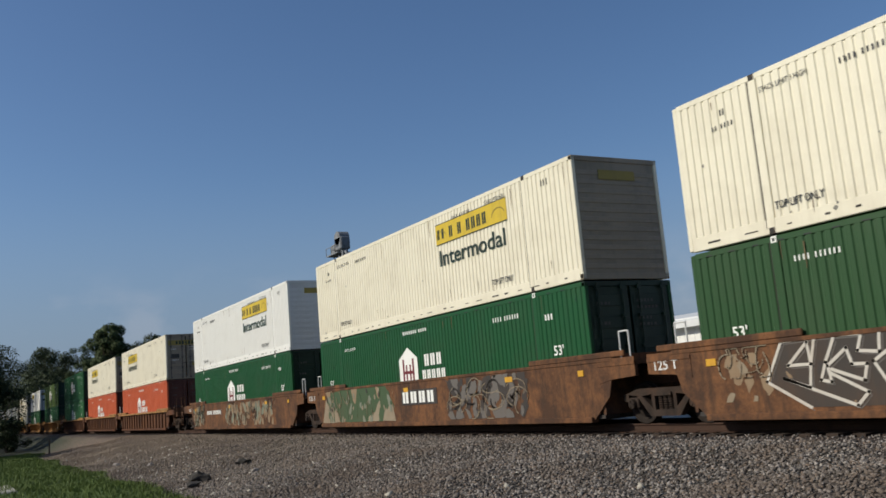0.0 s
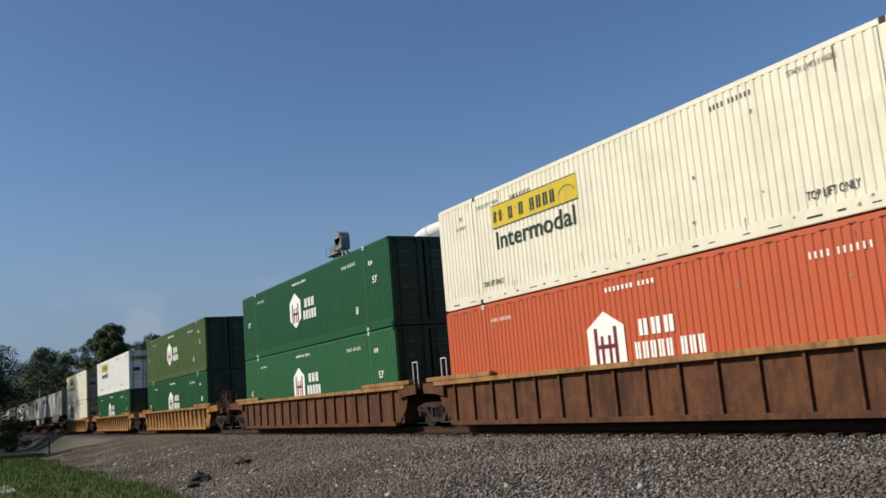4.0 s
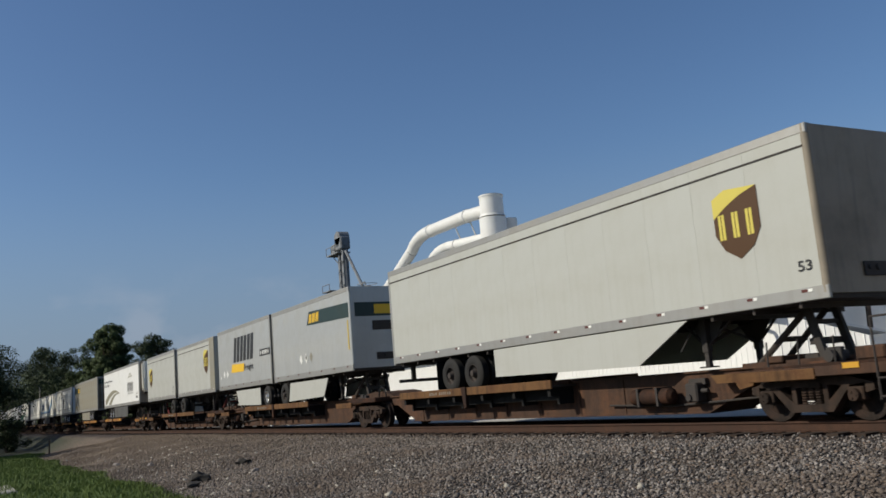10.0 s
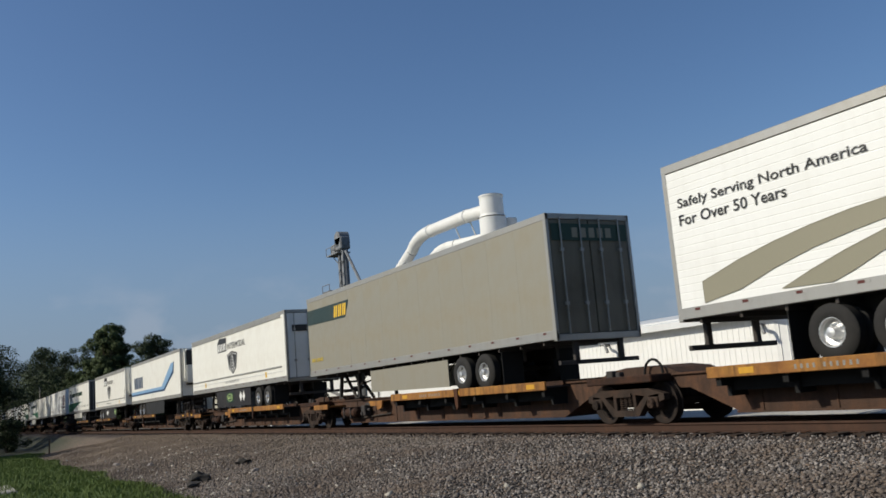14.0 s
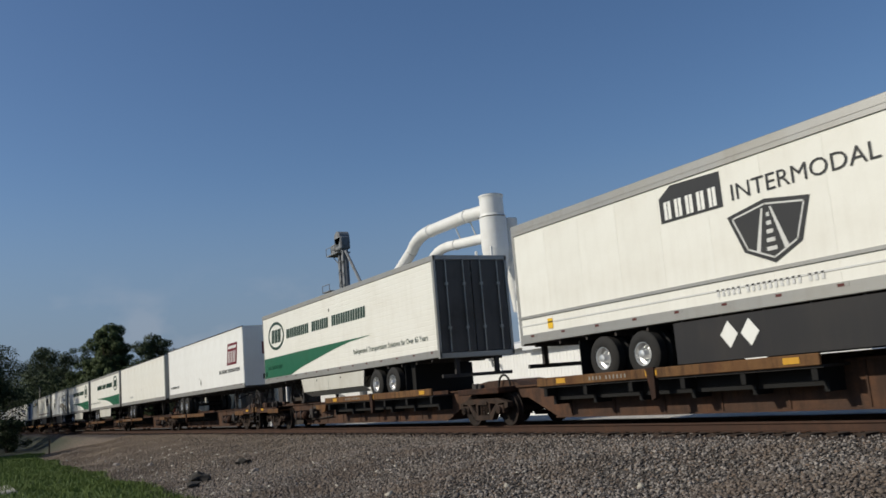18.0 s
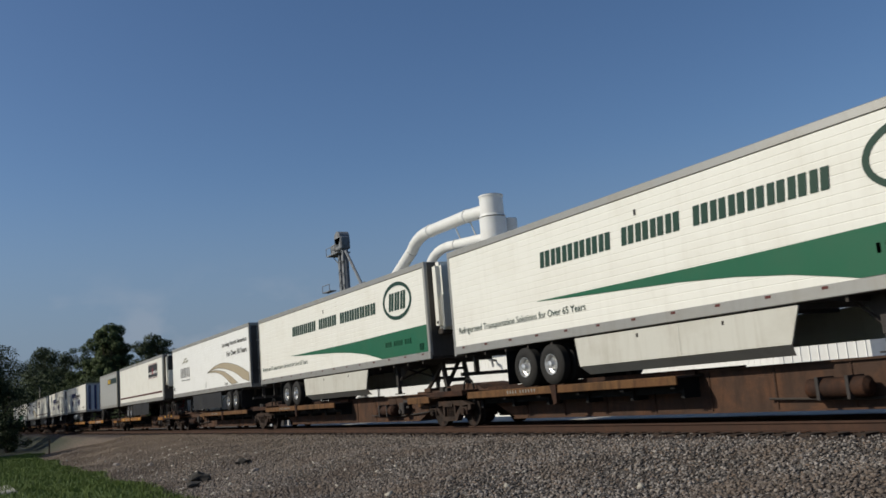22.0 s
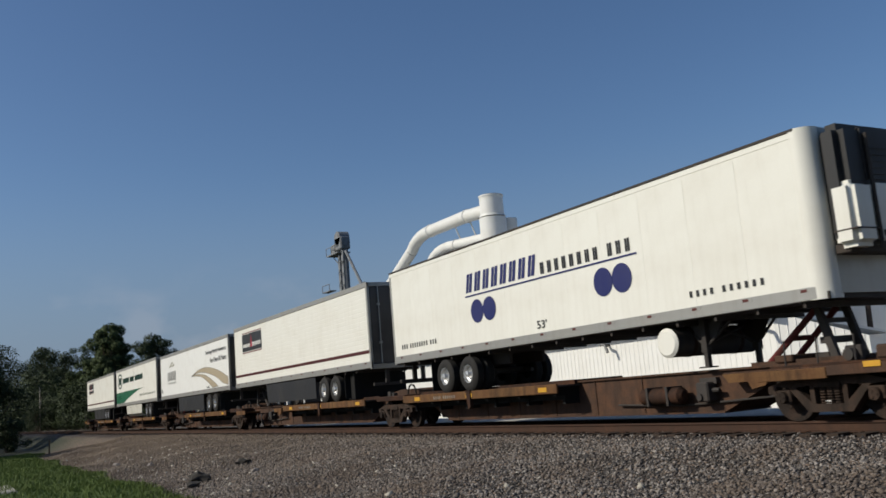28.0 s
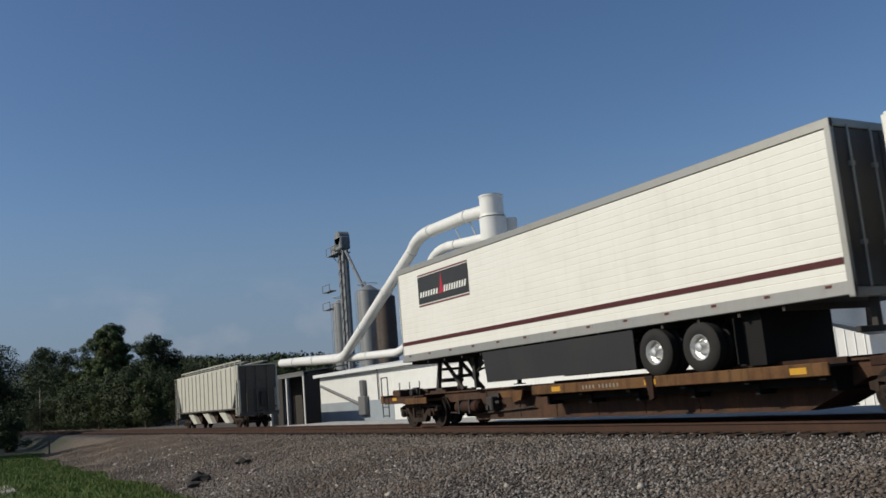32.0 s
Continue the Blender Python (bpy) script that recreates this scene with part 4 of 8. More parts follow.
            s.tube((-d * 0.7, -0.34, 1.45), (-d * 0.7, 0.34, 1.45), 0.05)
            return s
        hh = part("trailer_hitch", hitch_shape, STEEL_D, car, "dark steel trailer hitch stand", key=("hitch", lean), at=(x, 0, 0))
        part("hitch_strut", strut_shape, HITCH_R if red else STEEL_D, hh, "dull red diagonal strut" if red else "", ("hstrut", lean, red))
        part("hitch_plate", lambda: Shape().box(-0.45, 0.42, -0.48, 0.48, 1.95, 2.03, 0.02), STEEL_D, hh, key="hplate")
        part("hitch_base", lambda: Shape().box(-1.5, 0.5, -0.55, 0.55, 1.01, 1.07).box(-0.9, -0.5, -0.62, 0.62, 1.03, 1.16, 0.02), SILLM, hh, key="hbase")
        part("side_step", lambda: Shape().box(-0.7, 0.7, -1.30, -0.40, 0.78, 0.84).box(-0.7, 0.7, -1.34, -1.28, 0.72, 0.90, 0.01), edge, car, key=("hstep", edge.name), at=(x, 0, 0))
        part("side_step", lambda: Shape().box(-0.7, 0.7, 0.40, 1.30, 0.78, 0.84).box(-0.7, 0.7, 1.28, 1.34, 0.72, 0.90, 0.01), edge, car, key=("hstep2", edge.name), at=(x, 0, 0))
    part("brake_cylinder", lambda: Shape().tube((-0.4, 0.84, 0.52), (0.35, 0.84, 0.52), 0.20, 0.20, 14).tube((0.35, 0.84, 0.52), (0.6, 0.84, 0.52), 0.07, 0.05, 8).box(-0.3, 0.2, 0.61, 0.84, 0.48, 0.66), SPINE, car, key="bcyl", smooth=True, at=(n * 0.72, 0, 0))
    free = sorted([(0.0, plat[0][0] - u0), (plat[0][1] - u0, n)], key=lambda q: q[0] - q[1])[0]
    if free[1] - free[0] > 4.5:
        xm = (free[0] + free[1]) / 2
        part("air_reservoir", lambda: Shape().tube((-0.55, -0.62, 0.55), (0.55, -0.62, 0.55), 0.17, 0.17, 14).tube((-0.62, -0.62, 0.55), (-0.55, -0.62, 0.55), 0.09, 0.17, 14).tube((0.55, -0.62, 0.55), (0.62, -0.62, 0.55), 0.17, 0.09, 14), SPINE, car, "rusty air reservoir on the sill", "areservoir", True, at=(xm - 0.6, -0.22, 0))
        for dx in (-0.29, 0.29):
            part("reservoir_strap", lambda: Shape().box(-0.03, 0.03, -0.80, -0.36, 0.36, 0.74), STEEL_D, car, key="arstrap", at=(xm - 0.6 + dx, -0.22, 0))
        part("brake_valve", lambda: Shape().box(-0.16, 0.16, -0.66, -0.37, 0.40, 0.78, 0.03).tube((-0.05, -0.70, 0.50), (-0.05, -0.66, 0.50), 0.07, 0.07, 10).tube((0.16, -0.52, 0.62), (0.34, -0.52, 0.62), 0.05, 0.04, 8).box(-0.22, 0.22, -0.46, -0.36, 0.74, 0.86), STEEL_D, car, "dark brake valve block", "bvalve", at=(xm + 0.55, -0.24, 0))
        part("brake_rod", Shape().path([(xm - 2.2, -0.68, 0.40), (xm - 0.2, -0.66, 0.34), (xm + 1.2, -0.66, 0.40), (xm + 2.4, -0.68, 0.46)], 0.022, 6), STEEL_D, car)
        part("side_outrigger", lambda: Shape().prism([(-0.55, 0.90), (0.55, 0.90), (0.45, 0.66), (0.12, 0.60), (0.05, 0.74), (-0.42, 0.74)], -0.92, -0.86).box(-0.5, 0.5, -0.90, -0.36, 0.86, 0.90), edge, car, key=("outrig", edge.name), at=(xm + 1.7, 0, 0))
    part("air_pipe", Shape().path([(0.8, 0.67, 0.62), (n * 0.4, 0.67, 0.60), (n - 0.8, 0.67, 0.62)], 0.022, 6), STEEL_D, car)
    for kind, x, d in ((front, n, 1), (rear, 0.0, -1)):
        if kind == "end":
            truck(car, x)
            part("end_beam", Shape().box(*sorted((x + d * 1.85, x + d * 2.05)), -1.35, 1.35, 0.80, 1.04, 0.02), edge, car)
            part("side_sill", Shape().box(*sorted((x - d * 0.3, x + d * 1.84)), -1.32, -1.26, 0.76, 0.93, 0.01), SILLM, car)
            part("end_box", Shape().box(*sorted((x + d * 1.02, x + d * 1.55)), -1.15, -0.50, 0.97, 1.19, 0.03), SILLM, car, "rusty box on the end platform")
            part("winch", Shape().tube((x + d * 0.45, -1.05, 1.08), (x + d * 0.45, -0.62, 1.08), 0.10, 0.10, 12).box(*sorted((x + d * 0.30, x + d * 0.60)), -0.90, -0.80, 0.97, 1.22, 0.01), STEEL_D, car, "small dark winch", smooth=False)
            if d in wheels:
                part("brake_wheel", brake_wheel_shape, STEEL_D, car, "dark hand brake wheel on a post", "brake_wheel_dark", at=(x + d * 1.68, -1.0, 1.50))
                part("brake_post", Shape().box(*sorted((x + d * 1.62, x + d * 1.74)), -0.86, -0.74, 0.95, 1.62, 0.01), STEEL_D, car)
            part("end_walkway", Shape().box(*sorted((x - d * 0.9, x + d * 1.86)), -1.32, -0.42, 0.93, 0.97).box(*sorted((x - d * 0.9, x + d * 1.86)), 0.42, 1.32, 0.93, 0.97), SPINE, car)
            part("marker_plate", Shape().box(*sorted((x + d * 0.9, x + d * 1.2)), -1.335, -1.322, 0.86, 0.95), MARK_Y, car)
            sh = Shape()
            q = x + d * 1.95
            hz = 1.62
            sh.path([(q, -1.33, 0.35), (q, -1.33, hz), (q - d * 0.45, -1.33, hz), (q - d * 0.45, -1.33, 0.35)], 0.018, 6)
            for zz in (0.40, 0.68):
                sh.tube((q, -1.33, zz), (q - d * 0.45, -1.33, zz), 0.016, 0.016, 6)
            part("ladder", sh, STEEL_D, car)
            for dx in (0.75, 0.05, -0.6):
                part("stanchion", lambda: Shape().tube((0, -1.28, 0.93), (0.02, -1.28, 1.40), 0.016, 0.016, 6), STEEL_D, car, key="stanch", at=(x + d * dx, 0, 0))
            coupler(car, x + d * 1.9, d < 0)
        elif d < 0:
            truck(car, x)
            part("joint_plate", Shape().prism([(-1.25, 1.01), (1.25, 1.01), (0.95, 1.13), (0.35, 1.20), (-0.35, 1.20), (-0.95, 1.13)], -0.62, 0.62), SILLM, car, "rusty articulated joint cover")
            part("joint_wing", Shape().box(-1.05, 1.05, -1.22, -0.50, 0.86, 1.02, 0.02), SPINE, car)
            part("air_hose", Shape().path([(0.62 + 0.28 * math.cos(a), -0.72, 1.03 + 0.30 * math.sin(a)) for a in np.linspace(0, math.pi, 9)], 0.028, 8), VOID_K, car, "black hose looped over the joint", smooth=True)
            part("joint_bracket", Shape().box(-0.62, -0.40, -1.0, -0.85, 1.0, 1.16, 0.02).box(-0.30, -0.16, -1.0, -0.85, 1.0, 1.12, 0.02), STEEL_D, car)
    MOVERS.append((car, u0))
    return car


# ---------------------------------------------------------------- trailers
def tyre_shape(r=0.475, w=0.28):
    return Shape().lathe([(0.235, -w / 2 + 0.02), (0.27, -w / 2), (r - 0.06, -w / 2), (r, -w / 2 + 0.05), (r, w / 2 - 0.05), (r - 0.06, w / 2), (0.27, w / 2), (0.235, w / 2 - 0.02)], 28)


def rim_shape(w=0.28):
    s = Shape().lathe([(0.30, -w / 2 + 0.01), (0.285, -w / 2 + 0.01), (0.26, -w / 2 + 0.09), (0.17, -w / 2 + 0.12), (0.13, -w / 2 + 0.06), (0.10, -w / 2 - 0.03), (0.0, -w / 2 - 0.04)], 24)
    for i in range(10):
        g = 2 * math.pi * i / 10
        s.tube((0.165 * math.cos(g), -w / 2 + 0.07, 0.165 * math.sin(g)), (0.165 * math.cos(g), -w / 2 + 0.13, 0.165 * math.sin(g)), 0.018, 0.018, 6)
    return s


def trailer(u_l, nose_right, col, label, L=16.15, top=4.88, ribbed=False, reefer="", skirt=None, skirt_mat=None, axles=(3.25, 4.48), tank=False, door_col=None, door_stripes=False, rim=None, nose_col=None, rail_mat=None, low_edge=2.0, nose_r=0.06, dark_cap=False):
    """x runs along the train from the trailer's rear-of-train end; nose_right: the nose leads."""
    name = "trailer"
    tr = thing(name, label, "semi-trailer", "piggyback trailers")
    W = 1.295
    rail_mat = rail_mat or ALU
    fx = (lambda d: d) if nose_right else (lambda d: L - d)
    zb = 2.10
    nose_x, rear_x = fx(L), fx(0.0)
    o = 1 if nose_right else -1
    sa, sb = (0.06, L - nose_r) if nose_right else (nose_r, L - 0.06)
    ra, rb = (0.0, L - max(0.0, nose_r - 0.06)) if nose_right else (max(0.0, nose_r - 0.06), L)

    def side(d):
        s = Shape()
        if ribbed:
            zs = [zb + 0.12]
            n = int((top - zb - 0.30) / 0.148)
            hh = (top - zb - 0.30) / n
            prof = []
            for i in range(n):
                z = zb + 0.12 + i * hh
                prof += [(z, 0.0), (z + hh * 0.84, 0.0), (z + hh * 0.89, 0.004), (z + hh * 0.95, 0.004)]
            prof.append((zb + 0.12 + n * hh, 0.0))
            k = len(prof)
            s.v = [(x, d * (W - 0.004 - q), z) for x in (sa, sb) for z, q in prof]
            s.f = [(i, i + 1, k + i + 1, k + i) for i in range(k - 1)]
            return s
        return s.box(sa, sb, *sorted((d * (W - 0.03), d * (W - 0.012))), zb + 0.10, top - 0.16)
    part("side_wall", lambda: side(-1), col, tr, key=("tside-", L, top, ribbed, sa, sb))
    part("side_wall", lambda: side(1), col, tr, key=("tside+", L, top, ribbed, sa, sb))
    if not ribbed:
        n = int((sb - sa) / 1.24)
        w = (sb - sa) / n
        for i in range(n):
            for d in (-1, 1):
                part("side_panel", lambda: Shape().box(0.0015, w - 0.0015, *sorted((d * (W - 0.012), d * (W - 0.004))), zb + 0.10, top - 0.16), col, tr, key=("tpan", d, L, top, nose_r), at=(sa + i * w, 0, 0))
    for d in (-1, 1):
        y0, y1 = sorted((d * (W + 0.004), d * (W - 0.07)))
        part("bottom_rail", lambda: Shape().box(ra, rb, y0, y1, low_edge, zb + 0.125, 0.012), rail_mat, tr, key=("tbr", d, ra, rb, low_edge))
        part("top_rail", lambda: Shape().box(ra, rb, y0, y1, top - 0.17, top - (0.06 if dark_cap else 0.0), 0.012), col if dark_cap else ALU, tr, key=("ttr", d, ra, rb, top, dark_cap))
        if dark_cap:
            part("roof_edge", lambda: Shape().box(ra, rb, *sorted((d * (W + 0.008), d * (W - 0.08))), top - 0.06, top, 0.012), STEEL_D, tr, "dark roof edge moulding", key=("tre", d, ra, rb, top))
    n = int(L / 1.15)
    for i in range(n):
        part("reflector", lambda: Shape().box(-0.13, 0.0, -W - 0.009, -W - 0.004, zb + 0.045, zb + 0.095), REFL, tr, key="refl", at=(0.6 + i * (L - 1.0) / (n - 1), 0, 0))
        part("reflector", lambda: Shape().box(0.0, 0.09, -W - 0.009, -W - 0.004, zb + 0.045, zb + 0.095), INK_W if col is GREY_T else ALU, tr, key="reflw", at=(0.6 + i * (L - 1.0) / (n - 1), 0, 0))
    part("roof", lambda: Shape().box(sa - 0.03, sb + 0.03, -W + 0.06, W - 0.06, top - 0.03, top - 0.005), col, tr, key=("troof", sa, sb, top))
    part("floor", lambda: Shape().box(0.05, L - 0.05, -W + 0.07, W - 0.07, zb - 0.10, zb + 0.02), STEEL_D, tr, key=("tfloor", L))
    for i in range(int(L / 1.0)):
        part("floor_beam", lambda: Shape().box(-0.03, 0.03, -W + 0.07, W - 0.07, zb - 0.20, zb - 0.10), STEEL_D, tr, key="tfb", at=(0.5 + i * 1.0, 0, 0))
    # nose
    a, b = sorted((nose_x, nose_x - o * 0.05))
    part("nose_wall", lambda: Shape().box(a, b, -W + nose_r + 0.01, W - nose_r - 0.01, zb - 0.02, top - 0.02), nose_col or col, tr, key=("tnose", L, top, o, nose_r))
    for y in (-1, 1):
        cr = max(0.082, nose_r + 0.005)
        part("corner_post", lambda: Shape().tube((nose_x - o * (cr - 0.007), y * (W - cr + 0.007), zb - (0.1 if nose_r > 0.1 else 0)), (nose_x - o * (cr - 0.007), y * (W - cr + 0.007), top - 0.01), cr, cr, 20), ALU if ribbed else col if nose_r > 0.1 else (nose_col or col), tr, key=("tcp", L, top, o, y, nose_r), smooth=True)
    if reefer:
        x = nose_x + o * 0.02

        def span(p, q):
            return sorted((x + o * p, x + o * q))
        key = (reefer, L, top, o)
        zu, zm = zb + 0.72, zb + 1.74
        un = part("reefer_unit", lambda: Shape().box(*span(0.0, 0.46), -1.10, 1.10, zu, top - 0.06, 0.13, 4), SKIRT_D if reefer == "old" else WHITE_T, tr, "white refrigeration unit with a black grille" if reefer != "old" else "black refrigeration unit with a white side box", key=("reef", key), smooth=True)
        ya, yb = {"far": (-0.46, 1.04), "near": (-1.03, 0.16), "old": (-0.62, 1.04)}[reefer]
        part("unit_grille", lambda: Shape().box(*span(0.40, 0.485), ya, yb, zm + 0.02, top - 0.13, 0.06, 3), BLACK, un, "black upper grille", key=("reefg", key), smooth=True)
        part("grille_slats", lambda: [s for s in [Shape()] if [s.box(*span(0.48, 0.50), ya + 0.12, yb - 0.12, zm + 0.14 + k * 0.11, zm + 0.165 + k * 0.11) for k in range(int((top - zm - 0.45) / 0.11))]][0], SKIRT_D, un, key=("reefsl", key))
        if reefer == "near":
            part("unit_vent", lambda: Shape().box(*span(0.44, 0.475), 0.30, 1.0, top - 0.42, top - 0.28, 0.01), BLACK, un, key=("reefv", key))
        if reefer == "old":
            part("side_box", lambda: Shape().box(*span(0.10, 0.56), -1.14, -0.56, zu - 0.05, zm + 0.02, 0.10, 3), WHITE_T, un, "rounded white side box", key=("reefb", key), smooth=True)
            part("box_seam", lambda: Shape().box(*span(0.12, 0.565), -1.143, -0.557, zu + 0.22, zu + 0.245), STEEL_D, un, key=("reefbs", key))
            part("exhaust_pipe", lambda: Shape().tube((x + o * 0.52, -0.50, zu - 0.1), (x + o * 0.52, -0.50, top - 0.25), 0.035, 0.035, 8), STEEL_D, un, key=("reefx", key))
        for y0, y1 in ((-1.04, 0.02), (0.05, 1.04)) if reefer != "old" else ((-0.50, 1.04),):
            part("unit_door", lambda: Shape().box(*span(0.42, 0.49), y0, y1, zu + 0.05, zm, 0.05, 3), WHITE_T, un, key=("reefd", key, y0), smooth=True)
        part("unit_latch", lambda: Shape().box(*span(0.48, 0.505), -0.36, -0.24, zu + 0.12, zu + 0.22).box(*span(0.48, 0.505), 0.72, 0.82, zu + 0.12, zu + 0.22), BLACK, un, key=("reefl", key))
        part("side_latch", lambda: Shape().box(*span(0.20, 0.30), -1.112, -1.095, zu + 0.18, zu + 0.26), BLACK, un, key=("reefsla", key))
        part("unit_skirt", lambda: Shape().box(*span(0.0, 0.30), -1.0, 1.0, zu - 0.12, zu + 0.04, 0.02), STEEL_D, un, key=("reefsk", key))
    else:
        x = nose_x + o * 0.005
        part("nose_fitting", lambda: Shape().box(*sorted((x, x + o * 0.03)), -0.35, 0.35, zb + 0.25, zb + 0.5, 0.01).tube((x, 0.0, zb + 0.4), (x + o * 0.07, 0, zb + 0.4), 0.06).tube((x, -0.22, zb + 0.4), (x + o * 0.06, -0.22, zb + 0.4), 0.04), STEEL_D, tr, key=("tnf", L, o))
    if col is GREY_T:
        part("rail_seam", lambda: Shape().box(0.1, L - 0.1, -W - 0.006, -W + 0.02, top - 0.40, top - 0.365), STEEL_D, tr, key=("rseam", L, top))
        if L < 10 and nose_right:
            part("nose_panel", lambda: Shape().box(L - 0.95, L - 0.01, -W - 0.008, -W + 0.02, zb + 0.02, top - 0.03, 0.004), TAN_T, tr, "dirty tan nose panel")
    # rear doors
    r = rear_x
    part("rear_frame", lambda: Shape().box(*sorted((r, r + o * 0.12)), -W - 0.003, -W + 0.09, zb - 0.12, top - 0.005, 0.01).box(*sorted((r, r + o * 0.12)), W - 0.09, W + 0.003, zb - 0.12, top - 0.005, 0.01).box(*sorted((r, r + o * 0.12)), -W, W, top - 0.14, top - 0.002, 0.01).box(*sorted((r, r + o * 0.12)), -W, W, zb - 0.14, zb + 0.02, 0.01), ALU, tr, key=("trf", L, top, o))
    for y in (-0.6, 0.6):
        dr = part("rear_door", lambda: Shape().box(*sorted((r + o * 0.02, r + o * 0.07)), y - 0.585, y + 0.585, zb + 0.03, top - 0.15, 0.012), door_col or col, tr, key=("trd", L, top, o, y))
        if not nose_right:
            for dy in (-0.3, 0.3):
                part("lock_rod", lambda: Shape().tube((r - o * 0.03, y + dy, zb), (r - o * 0.03, y + dy, top - 0.1), 0.02, 0.02, 8).box(*sorted((r - o * 0.05, r + o * 0.02)), y + dy - 0.05, y + dy + 0.05, zb + 0.7, zb + 0.78).box(*sorted((r - o * 0.05, r + o * 0.02)), y + dy - 0.05, y + dy + 0.05, zb + 2.0, zb + 2.08), ALU, dr, key=("trod", L, top, o, y, dy))
    if door_stripes:
        part("door_stripes", lambda: [s for s in [Shape()] if [s.box(*sorted((r - o * 0.002, r + o * 0.022)), -1.05 + i * 0.55, -0.80 + i * 0.55, zb + 0.1, top - 0.2) for i in range(4)]][0], INK_B, tr, key=("tstr", L, o))
    # running gear
    pl = 0.97
    for a in axles:
        x = fx(a)
        for y, sg in ((-1.14, 1), (1.14, -1)):
            for k, off in enumerate((0.0, 0.34)):
                ty = part("tyre", tyre_shape, RUBBER, tr, "black trailer tyre", "tyre", True, at=(x, y + sg * off, pl + 0.475))
                if k == 0:
                    rm = part("rim", rim_shape, rim or CHROME, ty, "bright metal wheel rim", "rim", True)
                    rm.scale = (0.82, 1.0, 0.82)
                    if sg < 0:
                        rm.rotation_euler = (0, 0, math.pi)
        part("axle", lambda: Shape().tube((0, -1.1, pl + 0.5), (0, 1.1, pl + 0.5), 0.075, 0.075, 10).box(-0.45, 0.45, -0.62, -0.52, pl + 0.42, pl + 0.52).box(-0.45, 0.45, 0.52, 0.62, pl + 0.42, pl + 0.52), STEEL_D, tr, key="taxle", at=(x, 0, 0))
    xa, xb = sorted((fx(axles[0] - 0.9), fx(axles[-1] + 1.1)))
    part("slider_frame", Shape().box(xa, xb, -0.58, -0.48, 1.62, 2.0).box(xa, xb, 0.48, 0.58, 1.62, 2.0), STEEL_D, tr)
    xm = fx(max(0.35, axles[0] - 0.85))
    if len(axles) > 1:
        for y in (-0.9, 0.9):
            part("mud_flap", lambda: Shape().box(-0.012, 0.012, -0.32, 0.32, 1.06, 1.90), VOID_K, tr, key="flap", at=(xm, y, 0))
    xr = fx(0.12)
    part("rear_bumper", lambda: Shape().box(-0.05, 0.05, -1.2, 1.2, 1.40, 1.50, 0.01).box(-0.05, 0.05, -0.75, -0.62, 1.45, 2.0).box(-0.05, 0.05, 0.62, 0.75, 1.45, 2.0), STEEL_D, tr, key="bump", at=(xr, 0, 0))
    xl = fx(L - 3.35 if L > 10 else L - 2.45)
    for y in (-0.72, 0.72):
        part("landing_leg", lambda: Shape().box(-0.07, 0.07, -0.07, 0.07, 1.35, 2.0).box(-0.05, 0.05, -0.05, 0.05, 1.08, 1.4).box(-0.14, 0.14, -0.12, 0.12, 1.05, 1.08), STEEL_D, tr, key="leg", at=(xl, y, 0))
    for y in (-0.66, 0.66):
        part("leg_gusset", lambda: Shape().prism([(-0.5, 2.02), (0.5, 2.02), (0.12, 1.5), (-0.12, 1.5)], -0.012, 0.012), STEEL_D, tr, key="legg", at=(xl, y, 0))
    part("leg_brace", lambda: Shape().path([(0, -0.72, 1.5), (0, 0.72, 1.95)], 0.03, 6).path([(0, 0.72, 1.5), (0, -0.72, 1.95)], 0.03, 6).path([(0, -0.72, 1.45), (0.7, -0.6, 2.0)], 0.03, 6).path([(0, 0.72, 1.45), (0.7, 0.6, 2.0)], 0.03, 6).path([(0, -0.72, 1.45), (-0.7, -0.6, 2.0)], 0.03, 6), STEEL_D, tr, key="legb", at=(xl, 0, 0))
    if skirt:
        part("side_skirt", Shape().prism([(fx(d), z) for d, z in skirt], -W + 0.02, -W + 0.05), skirt_mat, tr, "flat skirt panel under the floor")
        part("side_skirt", Shape().prism([(fx(d), z) for d, z in skirt], W - 0.05, W - 0.02), skirt_mat, tr)
        for d in np.arange(skirt[0][0] + 0.3, skirt[1][0] - 0.2, 1.6):
            part("skirt_strut", lambda: Shape().path([(0, -W + 0.06, 1.4), (0, -0.7, 2.0)], 0.02, 5), STEEL_D, tr, key="sstrut", at=(fx(d), 0, 0))
    if skirt and skirt_mat is SKIRT_W:
        z1 = skirt[2][1]
        band = Shape()
        band.v = [(fx(d), yy, zz) for yy, zz, ds in ((-W + 0.02, z1, (5.55, 11.35)), (-W + 0.05, z1, (5.55, 11.35)), (-W + 0.32, z1 - 0.19, (5.55, 11.18)), (-W + 0.29, z1 - 0.19, (5.55, 11.18))) for d in ds]
        band.f = [(0, 1, 3, 2), (2, 3, 5, 4), (4, 5, 7, 6), (6, 7, 1, 0), (0, 2, 4, 6), (1, 7, 5, 3)]
        part("skirt_return", band, SKIRT_W, tr, "lower skirt edge folded in under the floor")
        for d in (7.55, 9.9):
            part("skirt_tag", lambda: Shape().box(-0.03, 0.03, -W + 0.012, -W + 0.03, 1.80, 1.88, 0.01), STEEL_D, tr, key="sktag", at=(fx(d), 0, 0))
        part("skirt_seam", lambda: Shape().box(-0.008, 0.008, -W + 0.014, -W + 0.03, z1 + 0.02, 1.94), SKIRT_W, tr, key=("skseam", z1), at=(fx(8.75), 0, 0))
